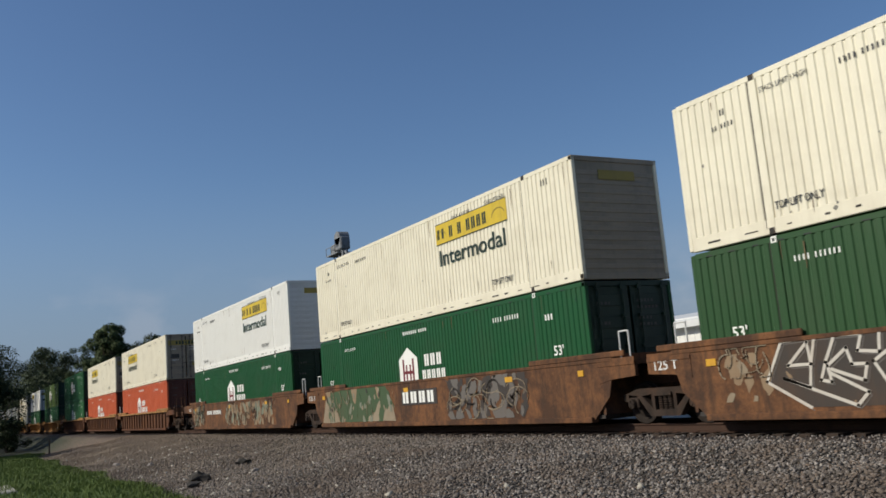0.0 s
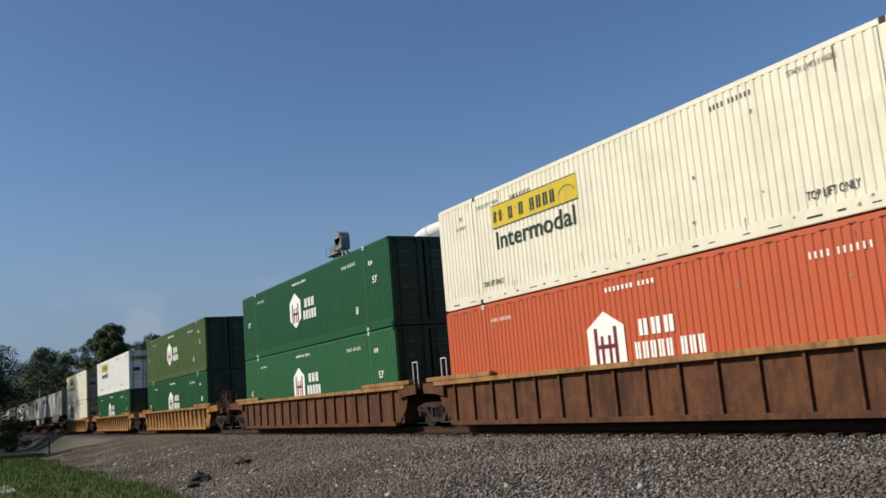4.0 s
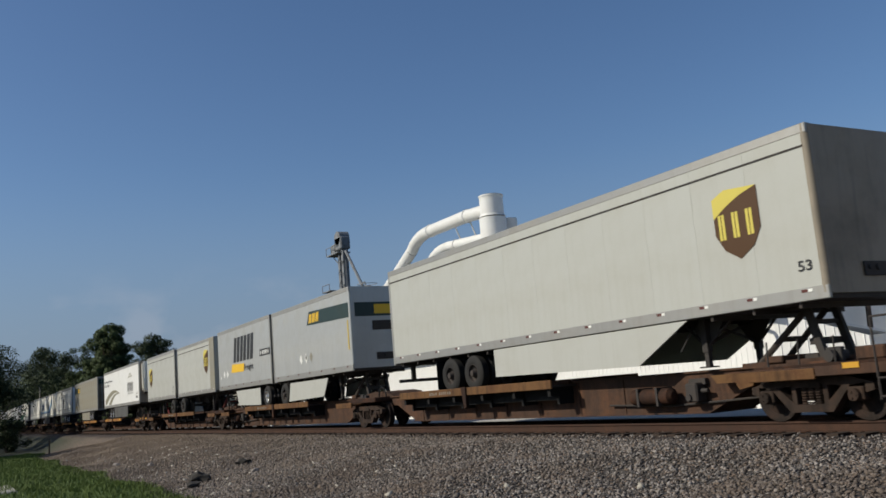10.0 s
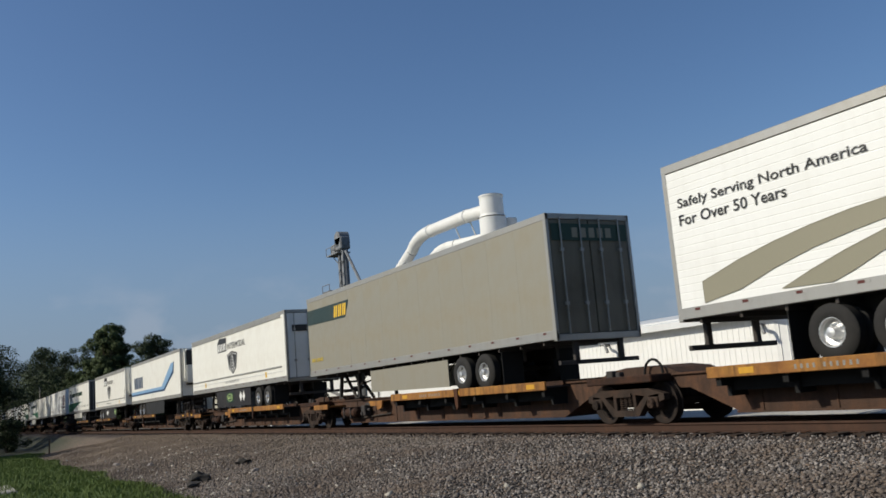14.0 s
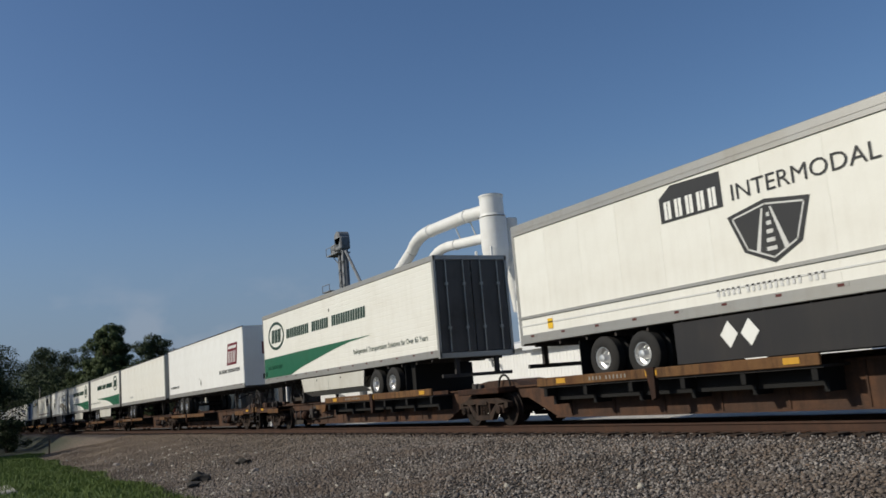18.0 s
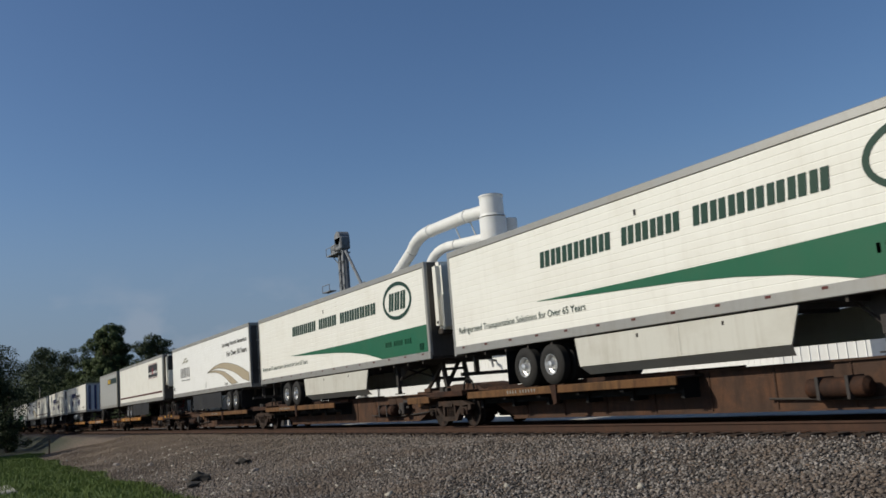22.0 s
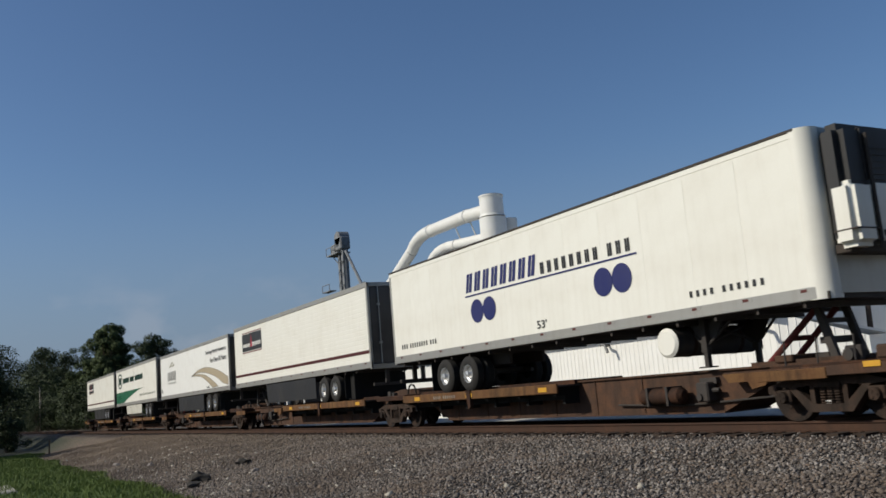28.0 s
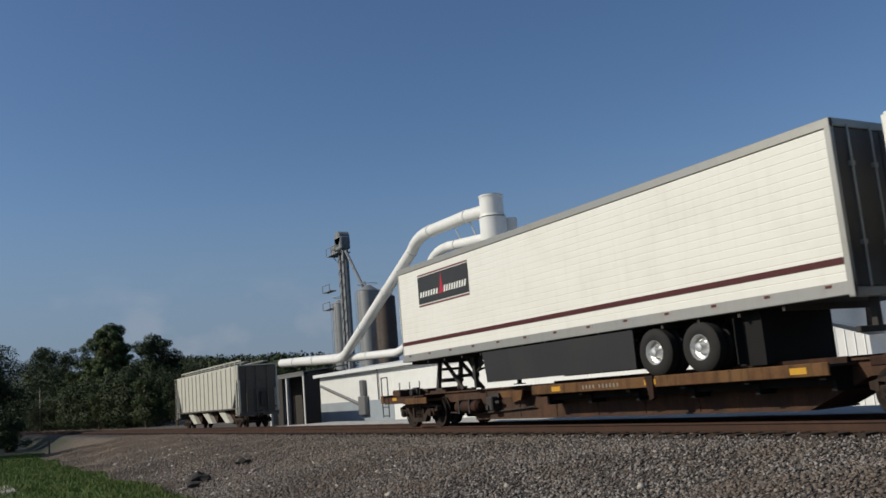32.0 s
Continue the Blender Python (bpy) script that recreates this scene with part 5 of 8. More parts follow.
    if ribbed and not nose_right:
        # Plain box added to fill the black area behind the wheels.
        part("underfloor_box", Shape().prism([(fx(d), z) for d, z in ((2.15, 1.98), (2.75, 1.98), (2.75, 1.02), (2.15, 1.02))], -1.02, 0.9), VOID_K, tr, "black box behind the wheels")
    if tank:
        if nose_right:
            # Tank body coloured dark for its shade; the near end stays white.
            part("fuel_tank", lambda: Shape().tube((0, -1.16, 1.60), (0, 1.16, 1.60), 0.29, 0.29, 22), STEEL_D, tr, "fuel tank lying across the frame, shade in its dark colour", "tankx", True, at=(12.1, 0, 0))
            part("tank_cap", lambda: Shape().tube((0, -1.20, 1.60), (0, -1.155, 1.60), 0.24, 0.30, 22), WHITE_T, tr, "white tank end", "tankxcap", at=(12.1, 0, 0))
            part("tank_strap", lambda: Shape().tube((0, -0.70, 1.60), (0, -0.62, 1.60), 0.30, 0.30, 22).tube((0, 0.62, 1.60), (0, 0.70, 1.60), 0.30, 0.30, 22), SPINE, tr, key="tankxstrap", at=(12.1, 0, 0))
        else:
            xt = 6.55
            part("fuel_tank", lambda: Shape().tube((-1.2, -0.95, 1.60), (1.2, -0.95, 1.60), 0.27, 0.27, 20), SILVER, tr, "cylindrical pale fuel tank", "tank", True, at=(xt, 0, 0))
            part("tank_cap", lambda: Shape().tube((1.2, -0.95, 1.60), (1.25, -0.95, 1.60), 0.265, 0.22, 20), ALU, tr, key="tankcap", at=(xt, 0, 0))
            part("tank_strap", lambda: Shape().tube((-0.5, -0.95, 1.60), (-0.42, -0.95, 1.60), 0.28, 0.28, 20).tube((0.42, -0.95, 1.60), (0.5, -0.95, 1.60), 0.28, 0.28, 20), STEEL_D, tr, key="tankstrap", at=(xt, 0, 0))
    MOVERS.append((tr, u_l))
    return tr


def mark(tr, sh, mat, label="", name="decal", key=None):
    return part(name, sh, mat, tr, label, key)


YD = -1.303
INK_LG = paint("sign pale green", (0.42, 0.55, 0.22), (0.3, 0.35, 0.2), 0.2)
INK_PG = paint("sign pale gold", (0.62, 0.52, 0.10), (0.4, 0.33, 0.1), 0.2)


def shield(tr, x0, x1, z0, z1):
    """Brown shield with a pale gold cap that sweeps down one side."""
    w, h = x1 - x0, z1 - z0
    pts = [(x0, z1 - h * 0.10), (x0 + w * 0.3, z1), (x1, z1 - h * 0.05), (x1, z0 + h * 0.38), (x0 + w * 0.82, z0 + h * 0.15), (x0 + w * 0.5, z0), (x0 + w * 0.18, z0 + h * 0.15), (x0, z0 + h * 0.38)]
    e = mark(tr, Shape().flat(pts, YD), INK_BR, "brown and gold shield emblem", "emblem")
    part("emblem_top", Shape().flat([(x0, z0 + h * 0.62), (x0, z1 - h * 0.10), (x0 + w * 0.3, z1), (x1, z1 - h * 0.05), (x0 + w * 0.62, z1 - h * 0.13), (x0 + w * 0.3, z1 - h * 0.24)], YD - 0.004), INK_PG, e)
    part("emblem_decal", letter_bars(Shape(), [3], x0 + w * 0.10, x1 + w * 0.02, z0 + h * 0.30, z0 + h * 0.66, YD - 0.004, 0.45), INK_PG, e)


def hill_line(tr, x0, z0, s, mat):
    """A small running-animal-like streak drawn as three plain strokes."""
    sh = Shape()
    for dx, dz, w, h in ((0.0, 0.0, 0.9, 0.14), (0.35, 0.16, 0.9, 0.13), (0.8, 0.0, 0.75, 0.16)):
        sh.flat([(x0 + dx * s, z0 + dz * s), (x0 + (dx + w * 0.5) * s, z0 + (dz + h) * s), (x0 + (dx + w) * s, z0 + (dz + h * 0.8) * s), (x0 + (dx + w * 0.55) * s, z0 + (dz + h * 0.3) * s)], YD)
    mark(tr, sh, mat, name="emblem")


def swoosh(tr, mat, flip=False):
    """Two curved bands that run out to one point."""
    f = (lambda x: x + 0.056 * (x - 8.4)) if not flip else (lambda x: 16.25 - x)
    bands = (([(8.4, 3.08), (9.0, 3.20), (9.8, 3.33), (10.6, 3.39), (11.4, 3.40), (12.2, 3.34), (13.0, 3.24), (13.8, 3.10), (14.6, 2.92), (15.5, 2.66)],
              [(8.4, 3.07), (9.0, 3.14), (9.8, 3.19), (10.6, 3.18), (11.4, 3.11), (12.2, 3.00), (13.0, 2.86), (13.8, 2.66), (14.6, 2.40), (15.5, 2.26)]),
             ([(8.4, 3.07), (9.2, 3.12), (10.0, 3.11), (10.8, 3.05), (11.6, 2.93), (12.4, 2.72), (13.1, 2.50), (13.7, 2.28)],
              [(8.4, 3.06), (9.0, 3.05), (9.7, 3.02), (10.4, 2.94), (11.1, 2.80), (11.8, 2.58), (12.3, 2.38), (12.7, 2.25)]))
    for up, dn in bands:
        sh = Shape()
        for i in range(len(up) - 1):
            sh.flat([(f(up[i][0]), up[i][1]), (f(up[i + 1][0]), up[i + 1][1]), (f(dn[i + 1][0]), dn[i + 1][1]), (f(dn[i][0]), dn[i][1])], YD)
        st = mark(tr, sh, mat, "curved stripe", "stripe")
        ol = [(f(a), c) for a, c in up] + [(f(a), c) for a, c in reversed(dn)]
        part("stripe_edge", strokes(Shape(), ol + ol[:1], 0.014, YD - 0.004), INK_O if mat is INK_O else INK_K, st)


def wave(tr, right):
    """Green wave that is full at the nose end and runs out to a point."""
    f = (lambda d: d) if right else (lambda d: 16.15 - d)
    if right:
        edge = [(4.2, 2.98, 2.97), (5.7, 2.975, 2.89), (7.27, 2.97, 2.82), (8.93, 2.97, 2.74), (10.35, 2.97, 2.63), (11.57, 2.98, 2.48), (12.42, 2.99, 2.32), (12.85, 3.0, 2.23), (16.05, 3.03, 2.23)]
    else:
        edge = [(4.75, 3.10, 3.09), (6.45, 3.10, 3.03), (7.93, 3.10, 2.89), (9.65, 3.10, 2.68), (10.8, 3.10, 2.54), (11.67, 3.10, 2.42), (12.7, 3.09, 2.23), (16.05, 3.07, 2.23)]
    sh = Shape()
    for p, q in zip(edge, edge[1:]):
        sh.flat([(f(p[0]), p[1]), (f(q[0]), q[1]), (f(q[0]), q[2]), (f(p[0]), p[2])], YD)
    mark(tr, sh, INK_G, "green wave stripe", "stripe")


REAR_SKIRT = [(5.3, 1.96), (11.3, 1.96), (11.15, 1.16), (5.3, 1.16)]


def wave_trailer(u, right, label, axles, L=16.15, top=4.90, low=1.32):
    t = trailer(u, right, WHITE_T, label, ribbed=True, reefer="far", top=top, L=L, axles=axles, skirt=[(5.45, 1.96), (11.6, 1.96), (11.36, low), (5.55, low)], skirt_mat=SKIRT_W, door_col=DOOR_S, nose_col=DOOR_S)
    wave(t, right)
    c = 14.2 if right else 1.80
    sh = ring(Shape(), c, 3.97, 1.02, 0.60, 0.12, YD, 36)
    mark(t, sh, INK_D, "dark green oval ring", "emblem")
    mark(t, letter_bars(Shape(), [3], c - 0.62, c + 0.62, 3.68, 4.24, YD, 0.8, 0.2), INK_D, name="emblem_decal")
    x0, x1 = (4.45, 12.62) if right else (3.12, 11.2)
    mark(t, letter_bars(Shape(), [6, 4, 7], x0, x1, 3.74, 4.12, YD, 0.84, 0.12), INK_D, "row of dark green name bars", "name_decal")
    lettering("wording", "Refrigerated Transportation Solutions for Over 65 Years", *((0.38, 6.0) if right else (9.98, 15.5)), 2.50, 2.72, YD, INK_D, t)
    mark(t, letter_bars(Shape(), [3, 4, 3], *((13.2, 15.1) if right else (0.6, 2.5)), 2.56, 2.72, YD, 0.55), INK_W, name="address_decal")
    mark(t, letter_bars(Shape(), [2], *((15.55, 15.85) if right else (0.18, 0.48)), 2.30, 2.50, YD, 0.7), INK_W, name="number_decal")
    mark(t, Shape().rect(7.9, 7.96, 4.30, 4.42, YD), INK_K, name="tag")
    return t


def curve_trailer(u, right, label, slogan_left, axles, top):
    """White refrigerated trailer with a name in serif-like bars and two curved stripes."""
    t = trailer(u, right, WHITE_B, label, ribbed=True, reefer="far", top=top, axles=axles, skirt=REAR_SKIRT, skirt_mat=SKIRT_G if slogan_left else SKIRT_D, door_col=DOOR_S, nose_col=DOOR_C)
    return t


def sign_trailer(u, right, label, axles):
    t = trailer(u, right, WHITE_T, label, ribbed=True, reefer="near", top=4.95 if right else 4.90, L=16.15 if right else 15.96, axles=axles, skirt=REAR_SKIRT, skirt_mat=SKIRT_D, door_col=DOOR_S, nose_col=DOOR_S)
    x0 = 11.6 if right else 1.38
    p = mark(t, Shape().rect(x0, x0 + 2.95, 3.65, 4.46, YD), INK_K, "black sign panel with a red streak", "sign_panel")
    part("sign_edge", Shape().rect(x0, x0 + 2.95, 4.49, 4.53, YD).rect(x0, x0 + 2.95, 3.57, 3.61, YD), INK_R, p)
    part("sign_streak", Shape().flat([(x0 + 1.30, 3.82), (x0 + 1.55, 3.84), (x0 + 1.43, 4.42)], YD - 0.004).flat([(x0 + 1.15, 3.83), (x0 + 1.75, 3.85), (x0 + 1.45, 3.93)], YD - 0.005), SIGN_R, p)
    part("sign_decal", letter_bars(letter_bars(Shape(), [7], x0 + 0.1, x0 + 1.25, 3.84, 4.00, YD - 0.006, 0.7, 0.3), [9], x0 + 1.55, x0 + 2.85, 3.84, 4.02, YD - 0.006, 0.7, 0.3), INK_W, p)
    mark(t, Shape().rect(0.12, 15.84, 2.50, 2.61, YD), INK_M, "dark maroon pinstripe", "stripe")
    return t


SIGN_R = paint("sign bright red", (0.42, 0.02, 0.05), (0.2, 0.03, 0.04), 0.2)

# set by set: (units, yellow edge). Each unit: trailers on it, platform spans, hitches
T = {}
T[1] = trailer(-205.05, True, GREY_T, "light grey trailer with a brown and gold shield", skirt=[(5.9, 1.98), (12.9, 1.98), (11.4, 1.20), (5.9, 1.28)], skirt_mat=GREY_T, top=4.96, axles=(3.5, 4.75), rim=STEEL_D, nose_col=DOOR_C)
shield(T[1], 13.93, 14.98, 2.93, 4.24)
lettering("size_wording", "53", 15.62, 15.9, 2.5, 2.68, YD, INK_K, T[1])
T[2] = trailer(-216.85, True, SILVER, "silver short trailer with a dark green band, nose leading", L=8.55, top=4.98, axles=(1.15,), skirt=[(1.95, 1.88), (6.1, 1.88), (5.6, 1.22), (1.7, 1.14)], skirt_mat=GREY_T, nose_col=SILVER, rim=STEEL_D)
mark(T[2], Shape().flat([(4.27, 4.02), (8.46, 3.90), (8.46, 4.42), (4.56, 4.53)], YD), INK_SL, "dark slate green band", "stripe")
mark(T[2], letter_bars(Shape(), [3], 4.5, 5.6, 4.08, 4.42, YD - 0.004, 0.75, 0.3), INK_GO, "yellow name bars", "name_decal")
mark(T[2], Shape().box(8.553, 8.558, -1.1, 1.25, 3.90, 4.40), INK_SL, name="nose_band")
mark(T[2], Shape().box(8.56, 8.565, -0.35, 0.75, 3.98, 4.32), INK_GO, name="nose_decal")
mark(T[2], Shape().rect(8.28, 8.36, 2.75, 3.8, YD), SIGN_Y, name="edge_decal")
T[3] = trailer(-225.70, False, SILVER, "silver short trailer with large dark name bars and a yellow block", L=8.55, top=5.0, axles=(0.88,), skirt=[(1.8, 1.88), (5.6, 1.88), (5.2, 1.18), (1.8, 1.12)], skirt_mat=GREY_T, rim=CHROME)
mark(T[3], letter_bars(Shape(), [3], 2.76, 6.05, 3.27, 4.45, YD, 0.86, 0.24), INK_K, "large dark name bars", "name_decal")
mark(T[2], Shape().box(8.553, 8.558, -0.45, 0.95, 3.40, 3.74), STEEL_D, "dark nose plate", name="nose_plate")
mark(T[3], Shape().flat([(2.32, 2.80), (4.42, 2.76), (4.55, 3.14), (2.50, 3.20)], YD), INK_GO, "yellow block", "block")
lettering("wording", "Freight", 4.52, 5.95, 2.72, 3.08, YD, INK_K, T[3])
mark(T[3], Shape().rect(6.95, 8.42, 3.28, 3.58, YD), INK_K, name="label_panel")
mark(T[3], letter_bars(Shape(), [1, 6], 7.05, 8.32, 3.34, 3.52, YD - 0.004, 0.6), INK_W, name="label_decal")
T[4] = trailer(-235.02, True, GREY_T, "light grey short trailer with a brown and gold shield, nose leading", L=8.5, top=4.93, axles=(1.0,), rim=STEEL_D)
shield(T[4], 6.30, 7.28, 3.05, 4.36)
T[5] = trailer(-244.28, False, GREY_T, "light grey short trailer with a shield near its nose, doors leading", L=8.5, top=4.98, axles=(0.95,), rim=STEEL_D)
shield(T[5], 0.72, 1.73, 2.95, 4.22)
T[6] = curve_trailer(-263.63, True, "white refrigerated trailer with olive curved stripes, refrigeration unit leading", True, (3.35, 4.55), 5.07)
mark(T[6], letter_bars(Shape(), [4], 11.5, 13.98, 3.04, 3.72, YD, 0.88, 0.0, True), INK_K, "black name bars", "name_decal")
mark(T[6], letter_bars(Shape(), [9, 8], 11.55, 13.95, 2.83, 2.95, YD, 0.6), INK_S, name="small_decal")
hill_line(T[6], 11.68, 4.06, 1.20, INK_O)
swoosh(T[6], INK_O, True)
lettering("wording", "Safely Serving North America", 0.35, 4.5, 4.10, 4.34, YD, INK_K, T[6])
lettering("wording", "For Over 50 Years", 0.35, 2.9, 3.80, 4.02, YD, INK_K, T[6])
mark(T[6], letter_bars(letter_bars(Shape(), [2], 15.2, 15.6, 2.72, 2.84, YD), [3], 15.0, 15.6, 2.44, 2.62, YD), INK_K, name="number_decal")
T[7] = trailer(-283.77, False, TAN_T, "dirty tan 53-foot trailer with a dark green band, doors leading", top=5.03, axles=(3.4, 4.58), skirt=[(5.3, 1.9), (10.6, 1.9), (10.6, 1.2), (5.3, 1.14)], skirt_mat=TAN_T, door_col=DOOR_T)
part("door_band", Shape().box(16.152, 16.160, -1.16, 1.16, 4.36, 4.78), INK_D, T[7], "dark green band across the door tops")
part("door_decal", letter_bars_end(16.162, -0.55, 0.75, 4.44, 4.68, 5), INK_O, T[7])
mark(T[7], Shape().flat([(0.06, 3.99), (3.77, 3.93), (4.12, 4.52), (0.06, 4.55)], YD), INK_SL, "dark slate green band", "stripe")
mark(T[7], letter_bars(Shape(), [3], 2.72, 3.90, 4.02, 4.44, YD - 0.004, 0.75, 0.25), INK_GO, "yellow name bars", "name_decal")
mark(T[7], letter_bars(Shape(), [4, 6], 0.3, 1.47, 2.54, 2.68, YD, 0.6), SIGN_Y, name="number_decal")


def shield_trailer(u, right, label, dx):
    t = trailer(u, right, WHITE_T, label, ribbed=False, reefer="far" if right else "", top=4.97, L=15.78 if right else 16.15, axles=(3.06, 4.33) if right else (2.87, 4.2), skirt=REAR_SKIRT, skirt_mat=BLACK, door_col=WHITE_B, tank=False)
    a = 5.35 + dx
    p = mark(t, Shape().flat([(a, 3.95), (a + 1.62, 3.95), (a + 1.62, 4.62), (a + 0.35, 4.66), (a, 4.45)], YD), INK_K, "black name panel", "sign_panel")
    part("sign_decal", letter_bars(Shape(), [5], a + 0.12, a + 1.6, 4.0, 4.36, YD - 0.004, 0.62), INK_W, p)
    lettering("wording", "INTERMODAL", a + 1.85, a + 4.85, 4.00, 4.30, YD, INK_K, t)
    s = mark(t, Shape().flat([(a + 1.68, 3.72), (a + 2.55, 3.88), (a + 3.48, 3.74), (a + 3.22, 3.02), (a + 2.62, 2.74), (a + 1.98, 3.02)], YD), INK_K, "black shield with a pale road", "emblem")
    ol = [(a + 1.80, 3.66), (a + 2.55, 3.79), (a + 3.36, 3.67), (a + 3.13, 3.06), (a + 2.62, 2.83), (a + 2.07, 3.06)]
    part("emblem_edge", strokes(Shape(), ol + ol[:1], 0.03, YD - 0.004), INK_S, s)
    part("emblem_road", Shape().flat([(a + 2.25, 2.99), (a + 2.33, 2.95), (a + 2.50, 3.72), (a + 2.46, 3.72)], YD - 0.005).flat([(a + 2.86, 2.95), (a + 2.95, 3.0), (a + 2.68, 3.72), (a + 2.64, 3.72)], YD - 0.005), INK_S, s)
    for k in range(5):
        part("road_mark", Shape().rect(a + 2.56 - 0.02 * (4 - k), a + 2.62 + 0.02 * (4 - k), 2.96 + k * 0.15, 3.03 + k * 0.15, YD - 0.005), INK_S, s)
    mark(t, letter_bars(Shape(), [5, 10, 3], a + 1.2, a + 3.6, 2.32, 2.46, YD, 0.6), INK_S, name="address_decal")
    mark(t, Shape().rect(0.1, 15.7, 2.42, 2.45, YD), INK_S, name="stripe")
    d = (lambda q: q) if right else (lambda q: 16.15 - q)
    for q in (6.69, 7.18) if right else (9.25, 9.74):
        mark(t, Shape().flat([(q, 1.37), (q + 0.21, 1.62), (q, 1.87), (q - 0.21, 1.62)], -1.281), INK_W, "white diamond plate", "placard", ("dia", q, right))
    q = 10.8 if right else 7.4
    lb = mark(t, Shape().rect(q - 0.56, q + 0.56, 1.38, 1.84, -1.281), INK_D, "dark label with a pale green oval", "skirt_label")
    part("label_oval", ring(Shape(), q, 1.61, 0.50, 0.19, 0.035, -1.286), INK_LG, lb)
    part("label_decal", letter_bars(Shape(), [3, 2], q - 0.36, q + 0.36, 1.54, 1.69, -1.286, 0.75), INK_LG, lb)
    mark(t, Shape().box(0.12, 15.5, -1.318, -1.292, 2.60, 2.67, 0.006), ALU, "grey rub rail", "rub_rail")
    mark(t, Shape().box(0.12, 15.6, -1.318, -1.292, 4.70, 4.80, 0.006), ALU, "grey rub rail", "rub_rail")
    for q in ((13.02, 1.3) if right else (13.33, 2.87)):
        mark(t, Shape().rect(q - 0.1, q + 0.1, 2.28, 2.52, YD), INK_GO, name="tag")
    if right:
        sh = Shape()
        for i in range(9):
            sh.rect(15.42, 15.52, 2.42 + i * 0.12, 2.50 + i * 0.12, -1.306)
        mark(t, sh, INK_K, name="number_decal")
        mark(t, Shape().flat([(14.85, 4.45), (15.15, 4.45), (15.08, 4.60), (14.9, 4.62)], YD), INK_S, name="tag")
    else:
        mark(t, Shape().box(16.17, 16.176, -1.0, 1.0, 4.05, 4.32), INK_K, name="door_sign")
    return t


T[8] = shield_trailer(-302.58, False, "white trailer with black shield and black skirt, doors leading", 0.2)
T[9] = trailer(-321.74, True, WHITE_T, "white refrigerated trailer with a blue bent stripe", ribbed=True, reefer="near", top=4.92, skirt=REAR_SKIRT, skirt_mat=SKIRT_D)
INK_PB = paint("sign pale blue", (0.19, 0.33, 0.50), (0.30, 0.42, 0.55), 0.4)
INK_N = paint("sign navy", (0.025, 0.060, 0.13), (0.05, 0.09, 0.15), 0.3)
mark(T[9], letter_bars(Shape(), [6], 1.3, 4.58, 3.06, 3.86, YD, 0.7), INK_N, "dark blue name bars", "name_decal")
mark(T[9], Shape().flat([(0.1, 2.60), (11.5, 2.62), (12.9, 3.17), (14.15, 3.72), (14.46, 4.23), (13.63, 4.19), (12.28, 3.59), (10.72, 2.88), (0.1, 2.86)], YD), INK_PB, "pale blue bent stripe", "stripe")
mark(T[9], Shape().flat([(0.1, 2.56), (11.55, 2.57), (12.98, 3.12), (14.28, 3.55), (14.52, 4.28), (14.36, 4.22), (14.10, 3.74), (12.84, 3.24), (11.42, 2.69), (0.1, 2.66)], YD - 0.004), INK_N, "dark blue lower edge of the stripe", "stripe")
mark(T[9], Shape().rect(7.45, 7.55, 2.24, 2.50, YD).rect(8.05, 8.15, 2.26, 2.50, YD), INK_S, name="small_decal")
T[10] = shield_trailer(-340.23, True, "white refrigerated trailer with black shield and black skirt", 0.0)
T[11] = wave_trailer(-360.55, False, "white refrigerated trailer with a green wave, doors leading", (3.3, 4.55), top=5.0, low=1.45)
T[12] = trailer(-379.87, True, WHITE_B, "white 53-foot trailer with a dark red square emblem near its nose", top=4.95, axles=(3.13, 4.4), nose_col=WHITE_B, dark_cap=True)
lean = lambda q: [(x + 0.26 * (z - 3.21), z) for x, z in q]
e = mark(T[12], Shape().flat(lean([(13.33, 3.21), (15.02, 3.21), (15.02, 4.26), (13.33, 4.26)]), YD), INK_R, "dark red square emblem", "emblem")
for q in [[(13.50, 4.00), (14.88, 4.00), (14.88, 4.14), (13.50, 4.14)]] + [[(x, 3.32), (x + 0.13, 3.32), (x + 0.13, 3.88), (x, 3.88)] for x in (13.52, 13.80, 14.10, 14.38, 14.66)]:
    part("emblem_bar", Shape().flat(lean(q), YD - 0.004), INK_S, e)
mark(T[12], letter_bars(Shape(), [3, 6, 14], 11.85, 15.6, 2.84, 3.02, YD, 0.6), INK_K, name="name_decal")
mark(T[12], letter_bars(Shape(), [3, 9, 3], 0.6, 2.8, 2.55, 2.67, YD, 0.6), INK_K, name="address_decal")
mark(T[12], Shape().box(16.153, 16.158, -0.35, 0.55, 3.55, 4.15), INK_R, name="nose_emblem")
T[13] = trailer(-397.30, True, WHITE_T, "plain cream-white 53-foot trailer with red reflector tape", top=4.88, nose_col=GREY_T, axles=(4.0, 5.2), dark_cap=True)
mark(T[13], letter_bars(Shape(), [9], 4.0, 5.1, 2.46, 2.60, YD, 0.6), INK_S, name="number_decal")
T[14] = wave_trailer(-414.39, True, "white refrigerated trailer with a green wave, refrigeration unit leading", (3.35, 4.45))
T[15] = wave_trailer(-431.96, True, "white refrigerated trailer with a green wave and oval ring", (3.3, 4.4))


